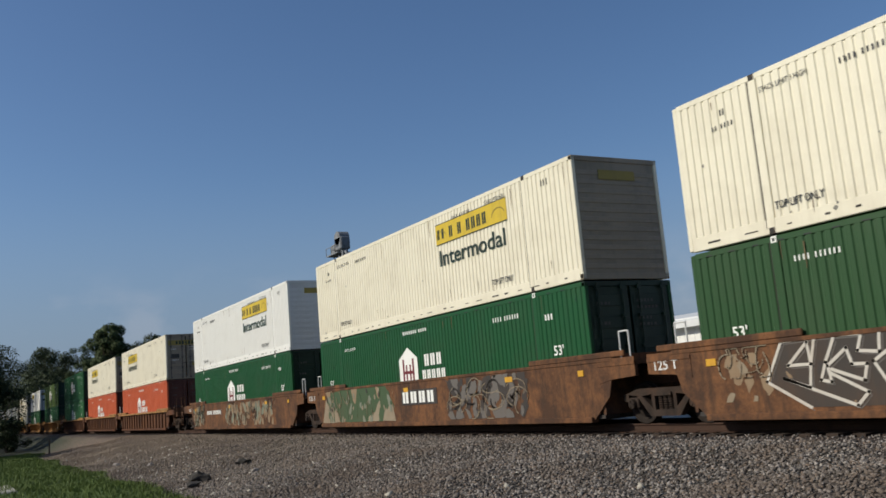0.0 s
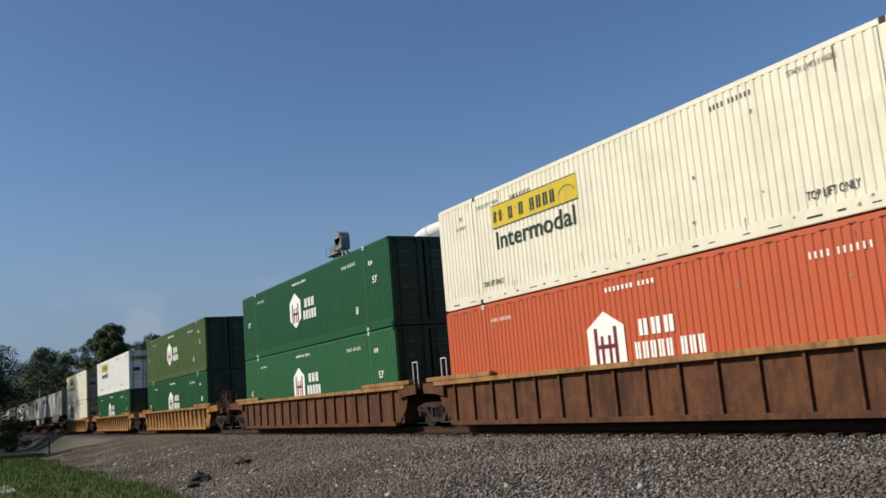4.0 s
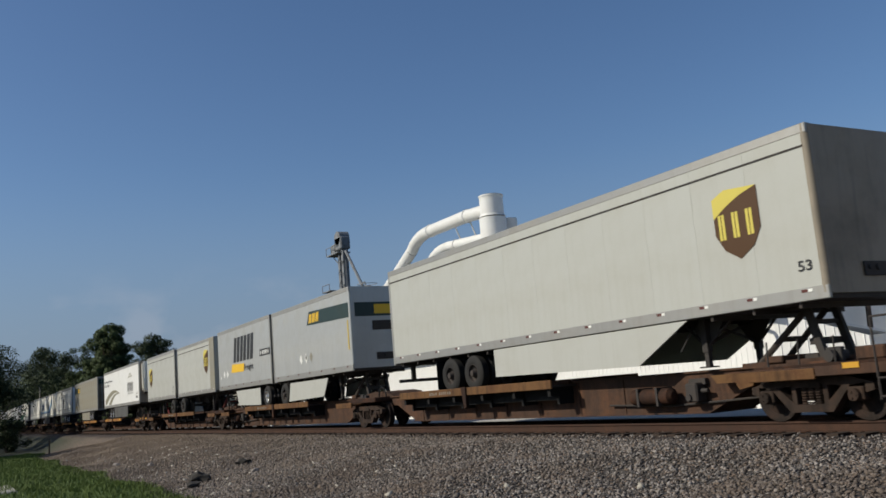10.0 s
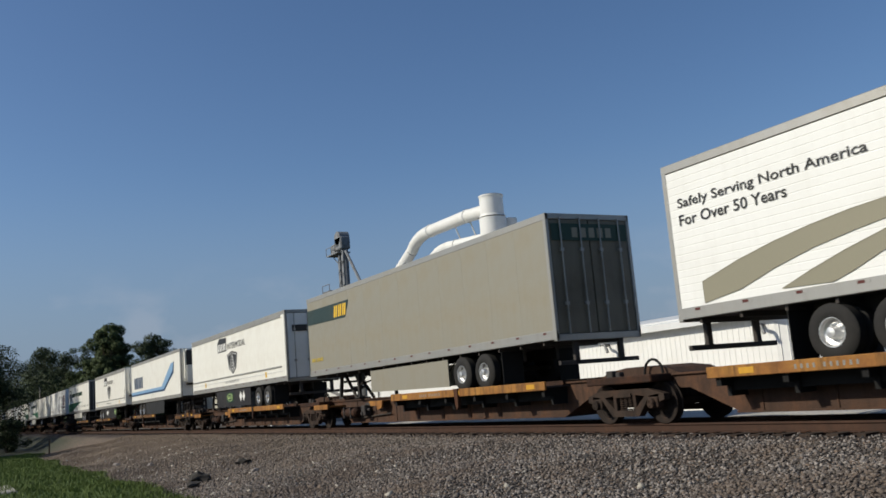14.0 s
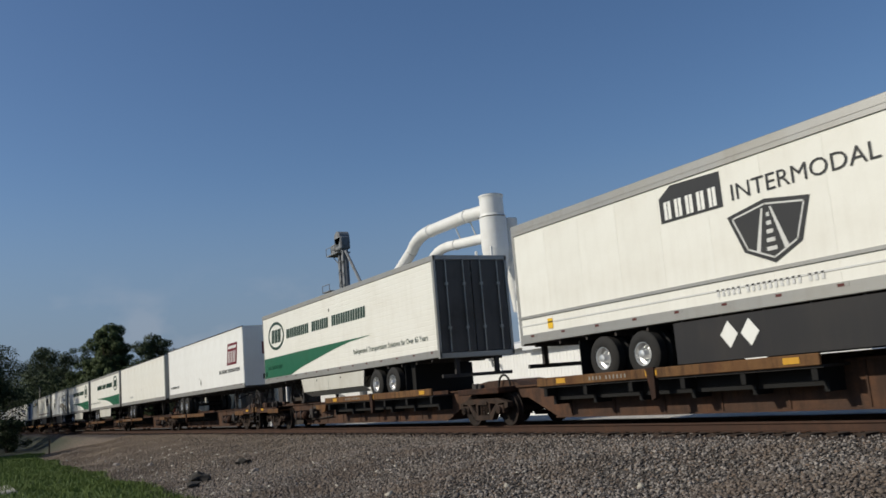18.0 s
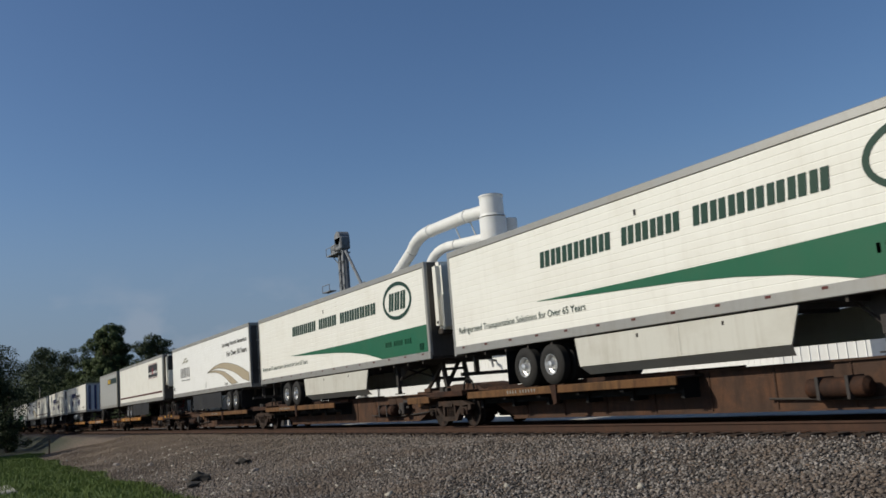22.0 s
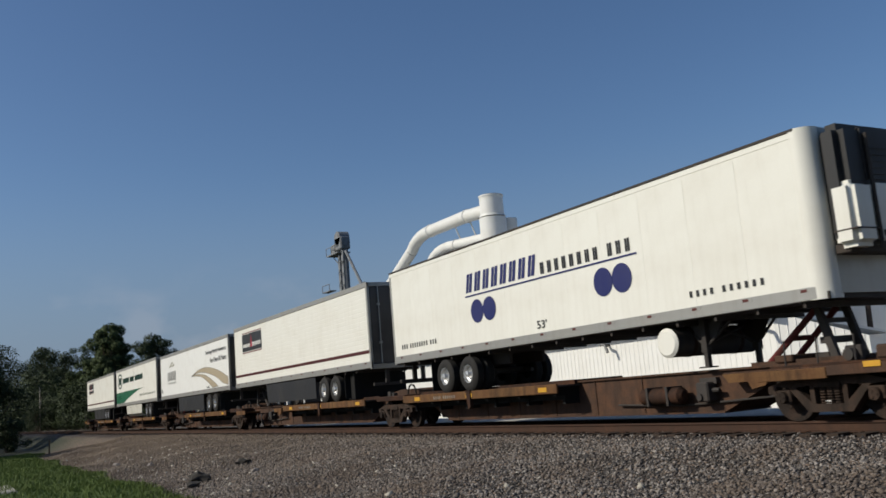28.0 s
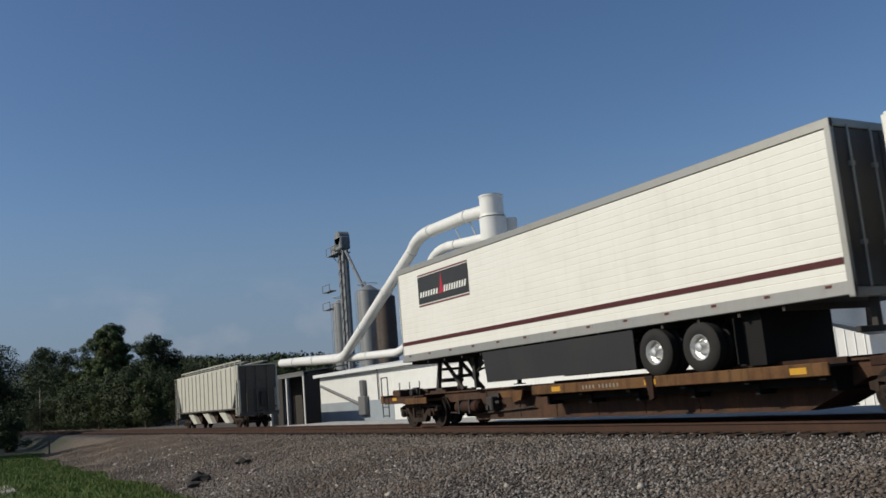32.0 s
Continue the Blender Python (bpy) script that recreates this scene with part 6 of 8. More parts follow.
def slogan_trailer(u, label, axles, words, top):
    t = curve_trailer(u, False, label, False, axles, top)
    mark(t, letter_bars(Shape(), [4], 2.15, 4.5, 3.10, 3.66, YD, 0.88, 0.0, True), INK_K, "black name bars", "name_decal")
    mark(t, letter_bars(Shape(), [9, 8], 2.25, 4.5, 2.90, 3.01, YD, 0.6), INK_S, name="small_decal")
    hill_line(t, 2.55, 3.92, 1.05, INK_O)
    swoosh(t, INK_T)
    (a, b), (c, d) = words
    lettering("wording", "Serving North America", a, 15.7, b, b + 0.27, YD, INK_K, t)
    lettering("wording", "For Over 50 Years", c, 15.68, d, d + 0.26, YD, INK_K, t)
    return t


T[16] = slogan_trailer(-449.58, "white refrigerated trailer with tan curved stripes, doors leading", (2.8, 4.05), ((11.43, 4.12), (12.25, 3.66)), 4.97)
T[17] = sign_trailer(-468.70, True, "white refrigerated trailer with black sign and maroon pinstripe", (3.25, 4.48))
T[18] = trailer(-479.19, True, SILVER, "dull grey short trailer with a dark band", L=8.95, top=4.92, axles=(0.9,), rim=STEEL_D, nose_col=TAN_T)
mark(T[18], Shape().flat([(4.3, 3.98), (8.85, 3.98), (8.85, 4.42), (4.5, 4.42)], YD), INK_SL, "dark slate green band", "stripe")
mark(T[18], letter_bars(Shape(), [3], 4.6, 5.8, 4.04, 4.36, YD - 0.004, 0.75, 0.25), INK_GO, name="name_decal")


def dots(u, right, label, axles, dx):
    t = trailer(u, right, WHITE_T, label, reefer="old" if right else "", top=4.92 if right else 4.80, L=16.05 if right else 16.0, nose_r=0.28 if right else 0.06, dark_cap=True, axles=axles, tank=True, door_stripes=not right, skirt=None, nose_col=ALU, door_col=DOOR_W)
    mark(t, letter_bars(Shape(), [8], 4.72 + dx, 8.12 + dx, 3.62, 4.12, YD, 0.66, 0.25), INK_B, "dark blue name bars", "name_decal")
    mark(t, letter_bars(Shape(), [8, 3], 8.25 + dx, 11.62 + dx, 3.60, 3.88, YD, 0.5), INK_K, name="name_decal")
    mark(t, Shape().rect(4.66 + dx, 11.66 + dx, 3.50, 3.54, YD), INK_B, name="stripe")
    for cx in (5.21 + dx, 5.83 + dx, 10.50 + dx, 11.12 + dx):
        mark(t, Shape().flat(arc_pts(cx, 3.08, 0.315, 0.315, 0, 345, 23), YD), INK_B, "dark blue disc", "disc", ("disc", cx))
    lettering("size_wording", "53'", 7.9, 8.3, 2.32, 2.52, YD, INK_K, t)
    mark(t, letter_bars(Shape(), [3, 8, 3], *((0.6, 2.9) if right else (13.27, 15.45)), 2.42, 2.56, YD, 0.5), INK_K, name="address_decal")
    mark(t, letter_bars(Shape(), [4, 6], *((13.0, 14.9) if right else (0.6, 1.6)), 2.40, 2.52, YD, 0.5), INK_K, name="number_decal")
    return t


T[19] = dots(-504.60, False, "white 53-foot trailer with blue discs, striped doors leading", (3.4, 4.63), 0.16)
T[20] = dots(-523.69, True, "white refrigerated trailer with blue discs, refrigeration unit leading", (3.1, 4.4), 0.0)
T[21] = sign_trailer(-541.43, False, "white refrigerated trailer with black sign and red pinstripe, doors leading", (3.4, 4.52))
T[22] = slogan_trailer(-558.64, "white refrigerated trailer with tan curved stripes and slogan, doors leading", (3.05, 4.3), ((11.68, 4.00), (12.6, 3.57)), 4.79)
T[23] = wave_trailer(-575.90, False, "white refrigerated trailer with a green wave and oval ring, doors leading", (2.55, 3.75), 15.93, 4.92)
T[24] = sign_trailer(-593.03, False, "white refrigerated trailer with black sign, last on the train", (3.47, 4.72))

def smudge(tr, x, z, r, mat, seed, name="stain"):
    """Uneven scuffed patch."""
    g = random.Random(seed)
    pts = [(x + r * g.uniform(0.5, 1.1) * math.cos(-a), z + r * g.uniform(0.6, 1.3) * math.sin(-a)) for a in np.linspace(0, 2 * math.pi, 12)[:-1]]
    mark(tr, Shape().flat(pts, YD), mat, "scuffed patch", name)


def diamond(tr, x, z, r, mat):
    mark(tr, Shape().flat([(x, z - r), (x + r * 0.85, z), (x, z + r), (x - r * 0.85, z)], YD), mat, "diamond plate holder", "placard")


smudge(T[2], 3.45, 2.74, 0.17, INK_W, 1)
diamond(T[2], 4.0, 2.76, 0.20, INK_W)
smudge(T[2], 4.0, 2.78, 0.10, INK_S, 2)
diamond(T[2], 4.55, 2.78, 0.20, TAN_T)
diamond(T[3], 1.08, 2.78, 0.19, INK_W)
diamond(T[3], 1.65, 2.76, 0.19, INK_W)
smudge(T[3], 0.47, 2.63, 0.08, INK_W, 3)
for z in (2.46, 2.69):
    mark(T[5], Shape().rect(7.82, 8.06, z - 0.07, z + 0.07, YD), INK_K, name="tag")
    mark(T[5], Shape().rect(7.86, 8.02, z - 0.03, z + 0.03, YD - 0.004), INK_W, name="tag")
smudge(T[12], 8.0, 2.62, 0.16, ALU, 4)
smudge(T[12], 7.6, 2.85, 0.06, ALU, 5)
smudge(T[13], 8.3, 2.95, 0.10, INK_S, 6)
smudge(T[13], 8.32, 2.62, 0.10, WHITE_B, 7)
smudge(T[16], 7.97, 2.42, 0.22, INK_S, 8)
for n in (16, 22):
    mark(T[n], Shape().rect(12.76, 12.79, 2.28, 2.62, YD), INK_K, name="tag")
    mark(T[n], letter_bars(Shape(), [4, 5], 11.7, 12.25, 2.26, 2.36, YD, 0.6), INK_K, name="number_decal")
    mark(T[n], letter_bars(Shape(), [2, 3], 0.25, 0.6, 2.42, 2.62, YD, 0.6), INK_K, name="number_decal")

# spine car sets: (span of the load, nose leads?, pups?) unit by unit; yellow edges; truck centres;
# edges of the platform sides; units with red hitch struts; (unit, end) with a hand brake wheel
SETS = [
    ([(-205.29, -189.14, "R"), (-225.70, -208.35, "P"), (-244.28, -226.52, "P")], False, (-189.75, -207.90, -226.45, -244.00), (0.87, 1.08), (2,), ()),
    ([(-263.63, -247.48, "R"), (-283.77, -267.62, "L"), (-302.58, -286.43, "L")], True, (-248.10, -265.76, -284.30, -302.00), (0.85, 1.06), (), ()),
    ([(-321.74, -305.59, "R"), (-340.23, -324.08, "R"), (-360.55, -344.40, "L")], False, (-306.20, -323.90, -342.66, -360.00), (0.94, 1.14), (1,), ()),
    ([(-379.87, -363.72, "R"), (-397.30, -381.15, "R"), (-414.39, -398.24, "R"), (-431.96, -415.81, "R"), (-449.68, -433.53, "L")], False, (-364.40, -380.80, -398.15, -415.36, -432.65, -449.20), (0.77, 0.95), (1,), ((0, 1), (4, -1))),
    ([(-468.70, -452.55, "R"), (-487.12, -470.24, "H"), (-504.87, -488.72, "L")], True, (-453.05, -469.60, -487.34, -503.90), (0.79, 1.03), (0,), ((0, 1),)),
    ([(-523.79, -507.64, "R"), (-541.67, -525.52, "L"), (-558.76, -542.61, "L"), (-576.18, -560.03, "L"), (-593.27, -577.12, "L")], False, (-508.10, -524.40, -541.90, -558.78, -576.02, -592.70), (0.76, 0.98), (0, 2, 3), ()),
]
for units, yel, trucks, ez, reds, brakes in SETS:
    m = len(units)
    for k, (a, b, way) in enumerate(units):
        u1, u0 = trucks[k], trucks[k + 1]
        if way == "R":
            plat, hit = [(a + 0.6, a + 8.6)], [(b - 0.95, 1)]
        elif way == "L":
            plat, hit = [(b - 9.0, b - 0.6)], [(a + 0.95, -1)]
        elif way == "H":
            plat, hit = [(a + 0.8, b - 7.2)], [(b - 0.95, 1)]
        else:
            c = (a + b) / 2
            plat, hit = [(c - 4.2, c + 4.2)], [(b - 0.95, 1), (a + 0.95, -1)]
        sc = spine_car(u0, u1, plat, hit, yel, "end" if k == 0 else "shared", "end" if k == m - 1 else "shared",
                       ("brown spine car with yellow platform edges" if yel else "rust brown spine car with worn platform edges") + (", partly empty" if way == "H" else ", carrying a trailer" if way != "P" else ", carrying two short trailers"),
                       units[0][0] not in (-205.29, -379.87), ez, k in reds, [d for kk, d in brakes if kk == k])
        p0 = plat[0][0] - u0
        part("number_decal", letter_bars(Shape(), [4, 6], p0 + 2.0, p0 + 3.3, ez[0] + 0.06, ez[0] + 0.14, -1.366, 0.45), SCUFF, sc)
        if way == "H":
            lettering("wording", "53' ALL PURPOSE SPINE CAR", p0 + 4.4, p0 + 7.6, ez[0] + 0.06, ez[0] + 0.16, -1.372, INK_S, sc)
# ---------------------------------------------------------------- ground
def smooth(a, b, x):
    t = np.clip((x - a) / (b - a), 0, 1)
    return t * t * (3 - 2 * t)


def ground_z(x, y):
    """Height of the ground: roadbed, gravel pad on the near side, yard on the far side."""
    x, y = np.asarray(x, float), np.asarray(y, float)
    pad = smooth(-76, -61, x)
    near_pad = -0.22 - 0.55 * smooth(-2.0, -8.6, y) + 0.12 * smooth(-9.5, -13.0, y)
    near_low = -0.25 - 1.3 * smooth(-2.4, -5.5, y)
    near = near_pad * pad + near_low * (1 - pad)
    far = -0.22 - 0.45 * smooth(2.0, 4.4, y) - 0.33 * smooth(8.6, 11.4, y)
    crest = smooth(-60, -46, x) * smooth(1.9, 2.5, y) * smooth(5.6, 5.0, y)
    far = far * (1 - crest) - 0.10 * crest
    z = np.where(y < 0, near, far)
    b = smooth(1.6, 3.5, np.abs(y)) * smooth(60, 20, np.abs(y))
    z = z + b * (0.05 * np.sin(x * 0.9 + 1.7 * np.sin(y * 0.8)) + 0.035 * np.sin(y * 2.1 + x * 0.37)) * np.where(y < 0, 1, 0.12)
    return z


def axis_steps(stops):
    out = []
    for (a, b, n) in stops:
        out += list(np.linspace(a, b, n, endpoint=False))
    return np.array(out + [stops[-1][1]])


gx = axis_steps([(-2500, -300, 16), (-300, -60, 60), (-60, 10, 140), (10, 300, 20), (300, 2500, 8)])
gy = axis_steps([(-2500, -60, 10), (-60, -14, 12), (-14, 0, 56), (0, 16, 48), (16, 80, 16), (80, 2500, 10)])
GX, GY = np.meshgrid(gx, gy, indexing="ij")
GZ = ground_z(GX, GY)
me = bpy.data.meshes.new("ground")
ni, nj = GX.shape
idx = np.arange(ni * nj).reshape(ni, nj)
quads = np.stack([idx[:-1, :-1], idx[1:, :-1], idx[1:, 1:], idx[:-1, 1:]], -1).reshape(-1, 4)
me.from_pydata(np.stack([GX, GY, GZ], -1).reshape(-1, 3).tolist(), [], quads.tolist())
me.polygons.foreach_set("use_smooth", [True] * len(me.polygons))

m, n, l, b = nodes_of("gravel and grass ground")
co = n.new("ShaderNodeTexCoord")
sep = n.new("ShaderNodeSeparateXYZ")
l.new(co.outputs["Object"], sep.inputs[0])
vor = n.new("ShaderNodeTexVoronoi")
vor.inputs["Scale"].default_value = 17
l.new(co.outputs["Object"], vor.inputs["Vector"])
vsep = n.new("ShaderNodeSeparateColor")
l.new(vor.outputs["Color"], vsep.inputs[0])
stone = mixc(n, l, vsep.outputs[0], (0.027, 0.021, 0.018), (0.105, 0.088, 0.074))
stone = mixc(n, l, ramp(n, l, noise_tex(n, l, 0.35), 0.45, 0.75), stone, (0.125, 0.085, 0.06))
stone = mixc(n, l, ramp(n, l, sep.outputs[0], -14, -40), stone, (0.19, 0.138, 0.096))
stone = mixc(n, l, ramp(n, l, vor.outputs["Distance"], 0.35, 0.75), stone, (0.03, 0.026, 0.022))
bed = mixc(n, l, noise_tex(n, l, 3.0), (0.026, 0.017, 0.013), (0.055, 0.036, 0.027))
wob = n.new("ShaderNodeMath")
wob.operation = "MULTIPLY_ADD"
l.new(noise_tex(n, l, 0.8), wob.inputs[0])
wob.inputs[1].default_value = 1.6
l.new(sep.outputs[1], wob.inputs[2])
near = ramp(n, l, wob.outputs[0], -2.3, -1.7)
col = mixc(n, l, near, stone, bed)
grass = mixc(n, l, noise_tex(n, l, 5.0), (0.055, 0.10, 0.014), (0.095, 0.14, 0.028))
bank = n.new("ShaderNodeMath")
bank.operation = "MULTIPLY_ADD"
l.new(ramp(n, l, sep.outputs[0], -56, -72), bank.inputs[0])
bank.inputs[1].default_value = -3.4
l.new(wob.outputs[0], bank.inputs[2])
is_grass = ramp(n, l, bank.outputs[0], -8.45, -8.8)
col = mixc(n, l, is_grass, col, grass)
far_c = mixc(n, l, noise_tex(n, l, 0.6), (0.38, 0.36, 0.32), (0.52, 0.49, 0.43))
dull = mixc(n, l, noise_tex(n, l, 1.1), (0.055, 0.046, 0.034), (0.12, 0.10, 0.075))
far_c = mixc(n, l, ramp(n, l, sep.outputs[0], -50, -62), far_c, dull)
col = mixc(n, l, ramp(n, l, wob.outputs[0], 2.9, 3.4), col, far_c)
wild = mixc(n, l, noise_tex(n, l, 0.2), (0.016, 0.024, 0.009), (0.040, 0.040, 0.022))
lowx = ramp(n, l, sep.outputs[0], -78, -96)
side = ramp(n, l, wob.outputs[0], -1.7, -2.5)
mm = n.new("ShaderNodeMath")
mm.operation = "MULTIPLY"
l.new(lowx, mm.inputs[0])
l.new(side, mm.inputs[1])
col = mixc(n, l, mm.outputs[0], col, wild)
col = mixc(n, l, ramp(n, l, sep.outputs[1], 30, 34), col, wild)
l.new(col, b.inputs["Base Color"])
b.inputs["Roughness"].default_value = 0.9
bp = n.new("ShaderNodeBump")
bp.inputs["Strength"].default_value, bp.inputs["Distance"].default_value = 0.9, 0.04
inv = n.new("ShaderNodeMath")
inv.operation = "SUBTRACT"
inv.inputs[0].default_value = 1.0
l.new(vor.outputs["Distance"], inv.inputs[1])
l.new(inv.outputs[0], bp.inputs["Height"])
l.new(bp.outputs[0], b.inputs["Normal"])
me.materials.append(m)
tagged(new("ground", me), "grey gravel pad with mown grass edge beside a railway", "ground", kind="structure")

# loose ballast stones
m, n, l, b = nodes_of("ballast stone")
ge = n.new("ShaderNodeNewGeometry")
pw = n.new("ShaderNodeMath")
pw.operation = "POWER"
l.new(ge.outputs["Random Per Island"], pw.inputs[0])
pw.inputs[1].default_value = 1.7
c = mixc(n, l, pw.outputs[0], (0.020, 0.017, 0.016), (0.345, 0.305, 0.270))
hue = n.new("ShaderNodeTexWhiteNoise")
hue.noise_dimensions = "1D"
l.new(ge.outputs["Random Per Island"], hue.inputs["W"])
c = mixc(n, l, ramp(n, l, hue.outputs["Value"], 0.72, 0.95), c, (0.165, 0.118, 0.086))
sco = n.new("ShaderNodeTexCoord")
ssep = n.new("ShaderNodeSeparateXYZ")
l.new(sco.outputs["Object"], ssep.inputs[0])
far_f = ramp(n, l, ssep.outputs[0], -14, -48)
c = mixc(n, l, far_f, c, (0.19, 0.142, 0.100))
c = mixc(n, l, ramp(n, l, noise_tex(n, l, 0.5), 0.5, 0.72), c, (0.13, 0.095, 0.07))
c = mixc(n, l, ramp(n, l, noise_tex(n, l, 60), 0.4, 1.2), c, (0.06, 0.055, 0.05))
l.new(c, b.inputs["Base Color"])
b.inputs["Roughness"].default_value = 0.85
STONE = m


def scatter_stones(name, count, xr, yr, size, label, seed, keep=None):
    g = np.random.default_rng(seed)
    x, y = g.uniform(*xr, count), g.uniform(*yr, count)
    if keep is not None:
        k = keep(x, y, g)
        x, y = x[k], y[k]
    n = len(x)
    z = ground_z(x, y)
    base = np.array([(1, 0, 0), (-1, 0, 0), (0, 1, 0), (0, -1, 0), (0, 0, 1), (0, 0, -1)], float)
    tri = np.array([(0, 2, 4), (2, 1, 4), (1, 3, 4), (3, 0, 4), (2, 0, 5), (1, 2, 5), (3, 1, 5), (0, 3, 5)])
    s = g.uniform(*size, n)[:, None, None] * g.uniform(0.6, 1.25, (n, 6, 1))
    v = base[None] * s + g.normal(0, 0.25, (n, 6, 3)) * s
    a, t = g.uniform(0, 2 * np.pi, n), g.uniform(-0.8, 0.8, n)
    ca, sa, ct, st = np.cos(a), np.sin(a), np.cos(t), np.sin(t)
    vx = v[..., 0] * ct[:, None] - v[..., 2] * st[:, None]
    vz = (v[..., 0] * st[:, None] + v[..., 2] * ct[:, None]) * 0.75
    px = vx * ca[:, None] - v[..., 1] * sa[:, None] + x[:, None]
    py = vx * sa[:, None] + v[..., 1] * ca[:, None] + y[:, None]
    pz = vz + z[:, None] + 0.012
    verts = np.stack([px, py, pz], -1).reshape(-1, 3)
    faces = (tri[None] + 6 * np.arange(n)[:, None, None]).reshape(-1, 3)
    me = bpy.data.meshes.new(name)
    me.vertices.add(len(verts))
    me.vertices.foreach_set("co", verts.ravel())
    me.loops.add(faces.size)
    me.loops.foreach_set("vertex_index", faces.ravel())
    me.polygons.add(len(faces))
    me.polygons.foreach_set("loop_start", np.arange(len(faces)) * 3)
    me.update(calc_edges=True)
    me.materials.append(STONE)
    return tagged(new(name, me), label, "gravel", kind="stuff")


def on_pad(x, y, g):
    return (y > -9.1 + 0.8 * np.sin(x * 0.5) * 0.3) & (x > -66)


scatter_stones("ballast_stones", 74000, (-26, 0), (-9.3, -2.0), (0.015, 0.042), "grey crushed ballast stones in bright sun", 3, on_pad)
scatter_stones("ballast_stones", 46000, (-67, -26), (-9.3, -2.0), (0.018, 0.044), "grey crushed ballast stones running into the distance", 4, on_pad)
scatter_stones("track_ballast", 16000, (-60, 0), (-2.2, 2.2), (0.02, 0.045), "brown stained stones between the rails", 5)

PALE = paint("pale limestone", (0.42, 0.39, 0.33), (0.22, 0.19, 0.15), 0.4, 0.85, 0, False)
st = scatter_stones("pale_stones", 140, (-46, -8), (-8.9, -4.5), (0.04, 0.085), "larger pale stones lying on the gravel", 8, on_pad)
st.data.materials.clear()
st.data.materials.append(PALE)
st = scatter_stones("dark_stones", 120, (-40, -10), (-8.6, -3.5), (0.05, 0.10), "larger dark stones lying on the gravel", 9, on_pad)

# a few large rocks in the gravel


def rock(x, y, r, label, seed, mat=STONE):
    g = random.Random(seed)
    bm = bmesh.new()
    bmesh.ops.create_icosphere(bm, subdivisions=2, radius=r)
    for w in bm.verts:
        k = 0.75 + 0.5 * noise.noise(w.co * (1.6 / r) + Vector((seed, 0, 0)))
        w.co = Vector((w.co.x * k * 1.3, w.co.y * k, w.co.z * k * 0.6))
    me = bpy.data.meshes.new("rock")
    bm.to_mesh(me)
    bm.free()
    me.materials.append(mat)
    ob = new("rock", me)
    ob.location = (x, y, float(ground_z(x, y)) + r * 0.30)
    ob.rotation_euler = (0, 0, g.random() * 6)
    return tagged(ob, label, "rock")


DARKROCK = paint("dark damp rock", (0.045, 0.04, 0.034), (0.02, 0.018, 0.016), 0.4, 0.85, 0, False)
rock(-24.0, -7.95, 0.32, "dark broken rock half buried in gravel", 1, DARKROCK)
rock(-22.9, -8.35, 0.22, "dark broken rock beside a larger one", 2, DARKROCK)
rock(-23.5, -6.6, 0.14, "pale tan rock on the gravel slope", 3)
rock(-26.2, -6.1, 0.20, "small dark rock on the gravel slope", 4, DARKROCK)
rock(-37.0, -7.9, 0.14, "pale rock on the gravel slope", 5)
rock(-33.0, -7.4, 0.13, "pale rock lying in gravel", 6)

# ---------------------------------------------------------------- tracks
RAIL = rusty("rusty rail side steel", (0.055, 0.031, 0.022), (0.075, 0.040, 0.026), 0.5)
TIE = paint("weathered tie wood", (0.045, 0.031, 0.023), (0.02, 0.015, 0.012), 0.5, 0.9, 0, False)


def track(name, yc, z, x0, x1, label):
    t = tagged(new(name), label, "railway track", kind="structure")
    t.location = (0, yc, z)
    for y in (-0.755, 0.755):
        s = Shape()
        prof = [(-0.035, 0.0), (0.035, 0.0), (0.037, -0.035), (0.010, -0.05), (0.010, -0.15), (0.07, -0.165), (0.07, -0.18), (-0.07, -0.18), (-0.07, -0.165), (-0.010, -0.15), (-0.010, -0.05), (-0.037, -0.035)]
        k = len(prof)
        s.v = [(x, y + a, h) for x in (x0, x1) for a, h in prof]
        s.f = [(i, (i + 1) % k, k + (i + 1) % k, k + i) for i in range(k)]
        part("rail", s, RAIL, t, "rusty steel rail")
    s = Shape()
    g = random.Random(7)
    x = x0 if x0 > -260 else -260
    while x < min(x1, 40):
        j = g.uniform(-0.03, 0.03)
        s.box(x + j, x + j + 0.23, -1.28 + g.uniform(-0.05, 0.05), 1.28, -0.30, -0.175 + g.uniform(-0.01, 0.01))
        x += 0.52
    part("ties", s, TIE, t, "weathered wooden ties")["kind"] = "stuff"
    s = Shape()
    x = -70.0
    while x < 6:
        for y in (-0.755, 0.755):
            s.box(x + 0.02, x + 0.21, y - 0.18, y + 0.18, -0.178, -0.168)
        x += 0.52
    part("tie_plates", s, RAIL, t)["kind"] = "stuff"
    return t


track("track_main", 0.0, 0.0, -900, 300, "main railway track with rusty rails on gravel")
track("track_siding", 6.6, -0.44, -240, 60, "side track with rusty rails beside the mill")

# ---------------------------------------------------------------- mill buildings
WALL_W = paint("white sheet metal wall", (0.80, 0.80, 0.77), (0.40, 0.36, 0.30), 0.22, 0.4)
ROOF_W = paint("pale metal roof", (0.70, 0.71, 0.70), (0.4, 0.38, 0.34), 0.25, 0.45)
WALL_G = paint("grey blue wall", (0.30, 0.34, 0.37), (0.16, 0.16, 0.15), 0.35, 0.7)
DUCT = paint("white duct paint", (0.78, 0.78, 0.75), (0.40, 0.35, 0.27), 0.30, 0.4)
TOWER = rusty("galvanised tower steel", (0.22, 0.235, 0.25), (0.16, 0.14, 0.12), 0.3, (0.11, 0.11, 0.11))
BINM = paint("grey bin metal", (0.19, 0.195, 0.195), (0.2, 0.16, 0.12), 0.4, 0.5, 0.3)


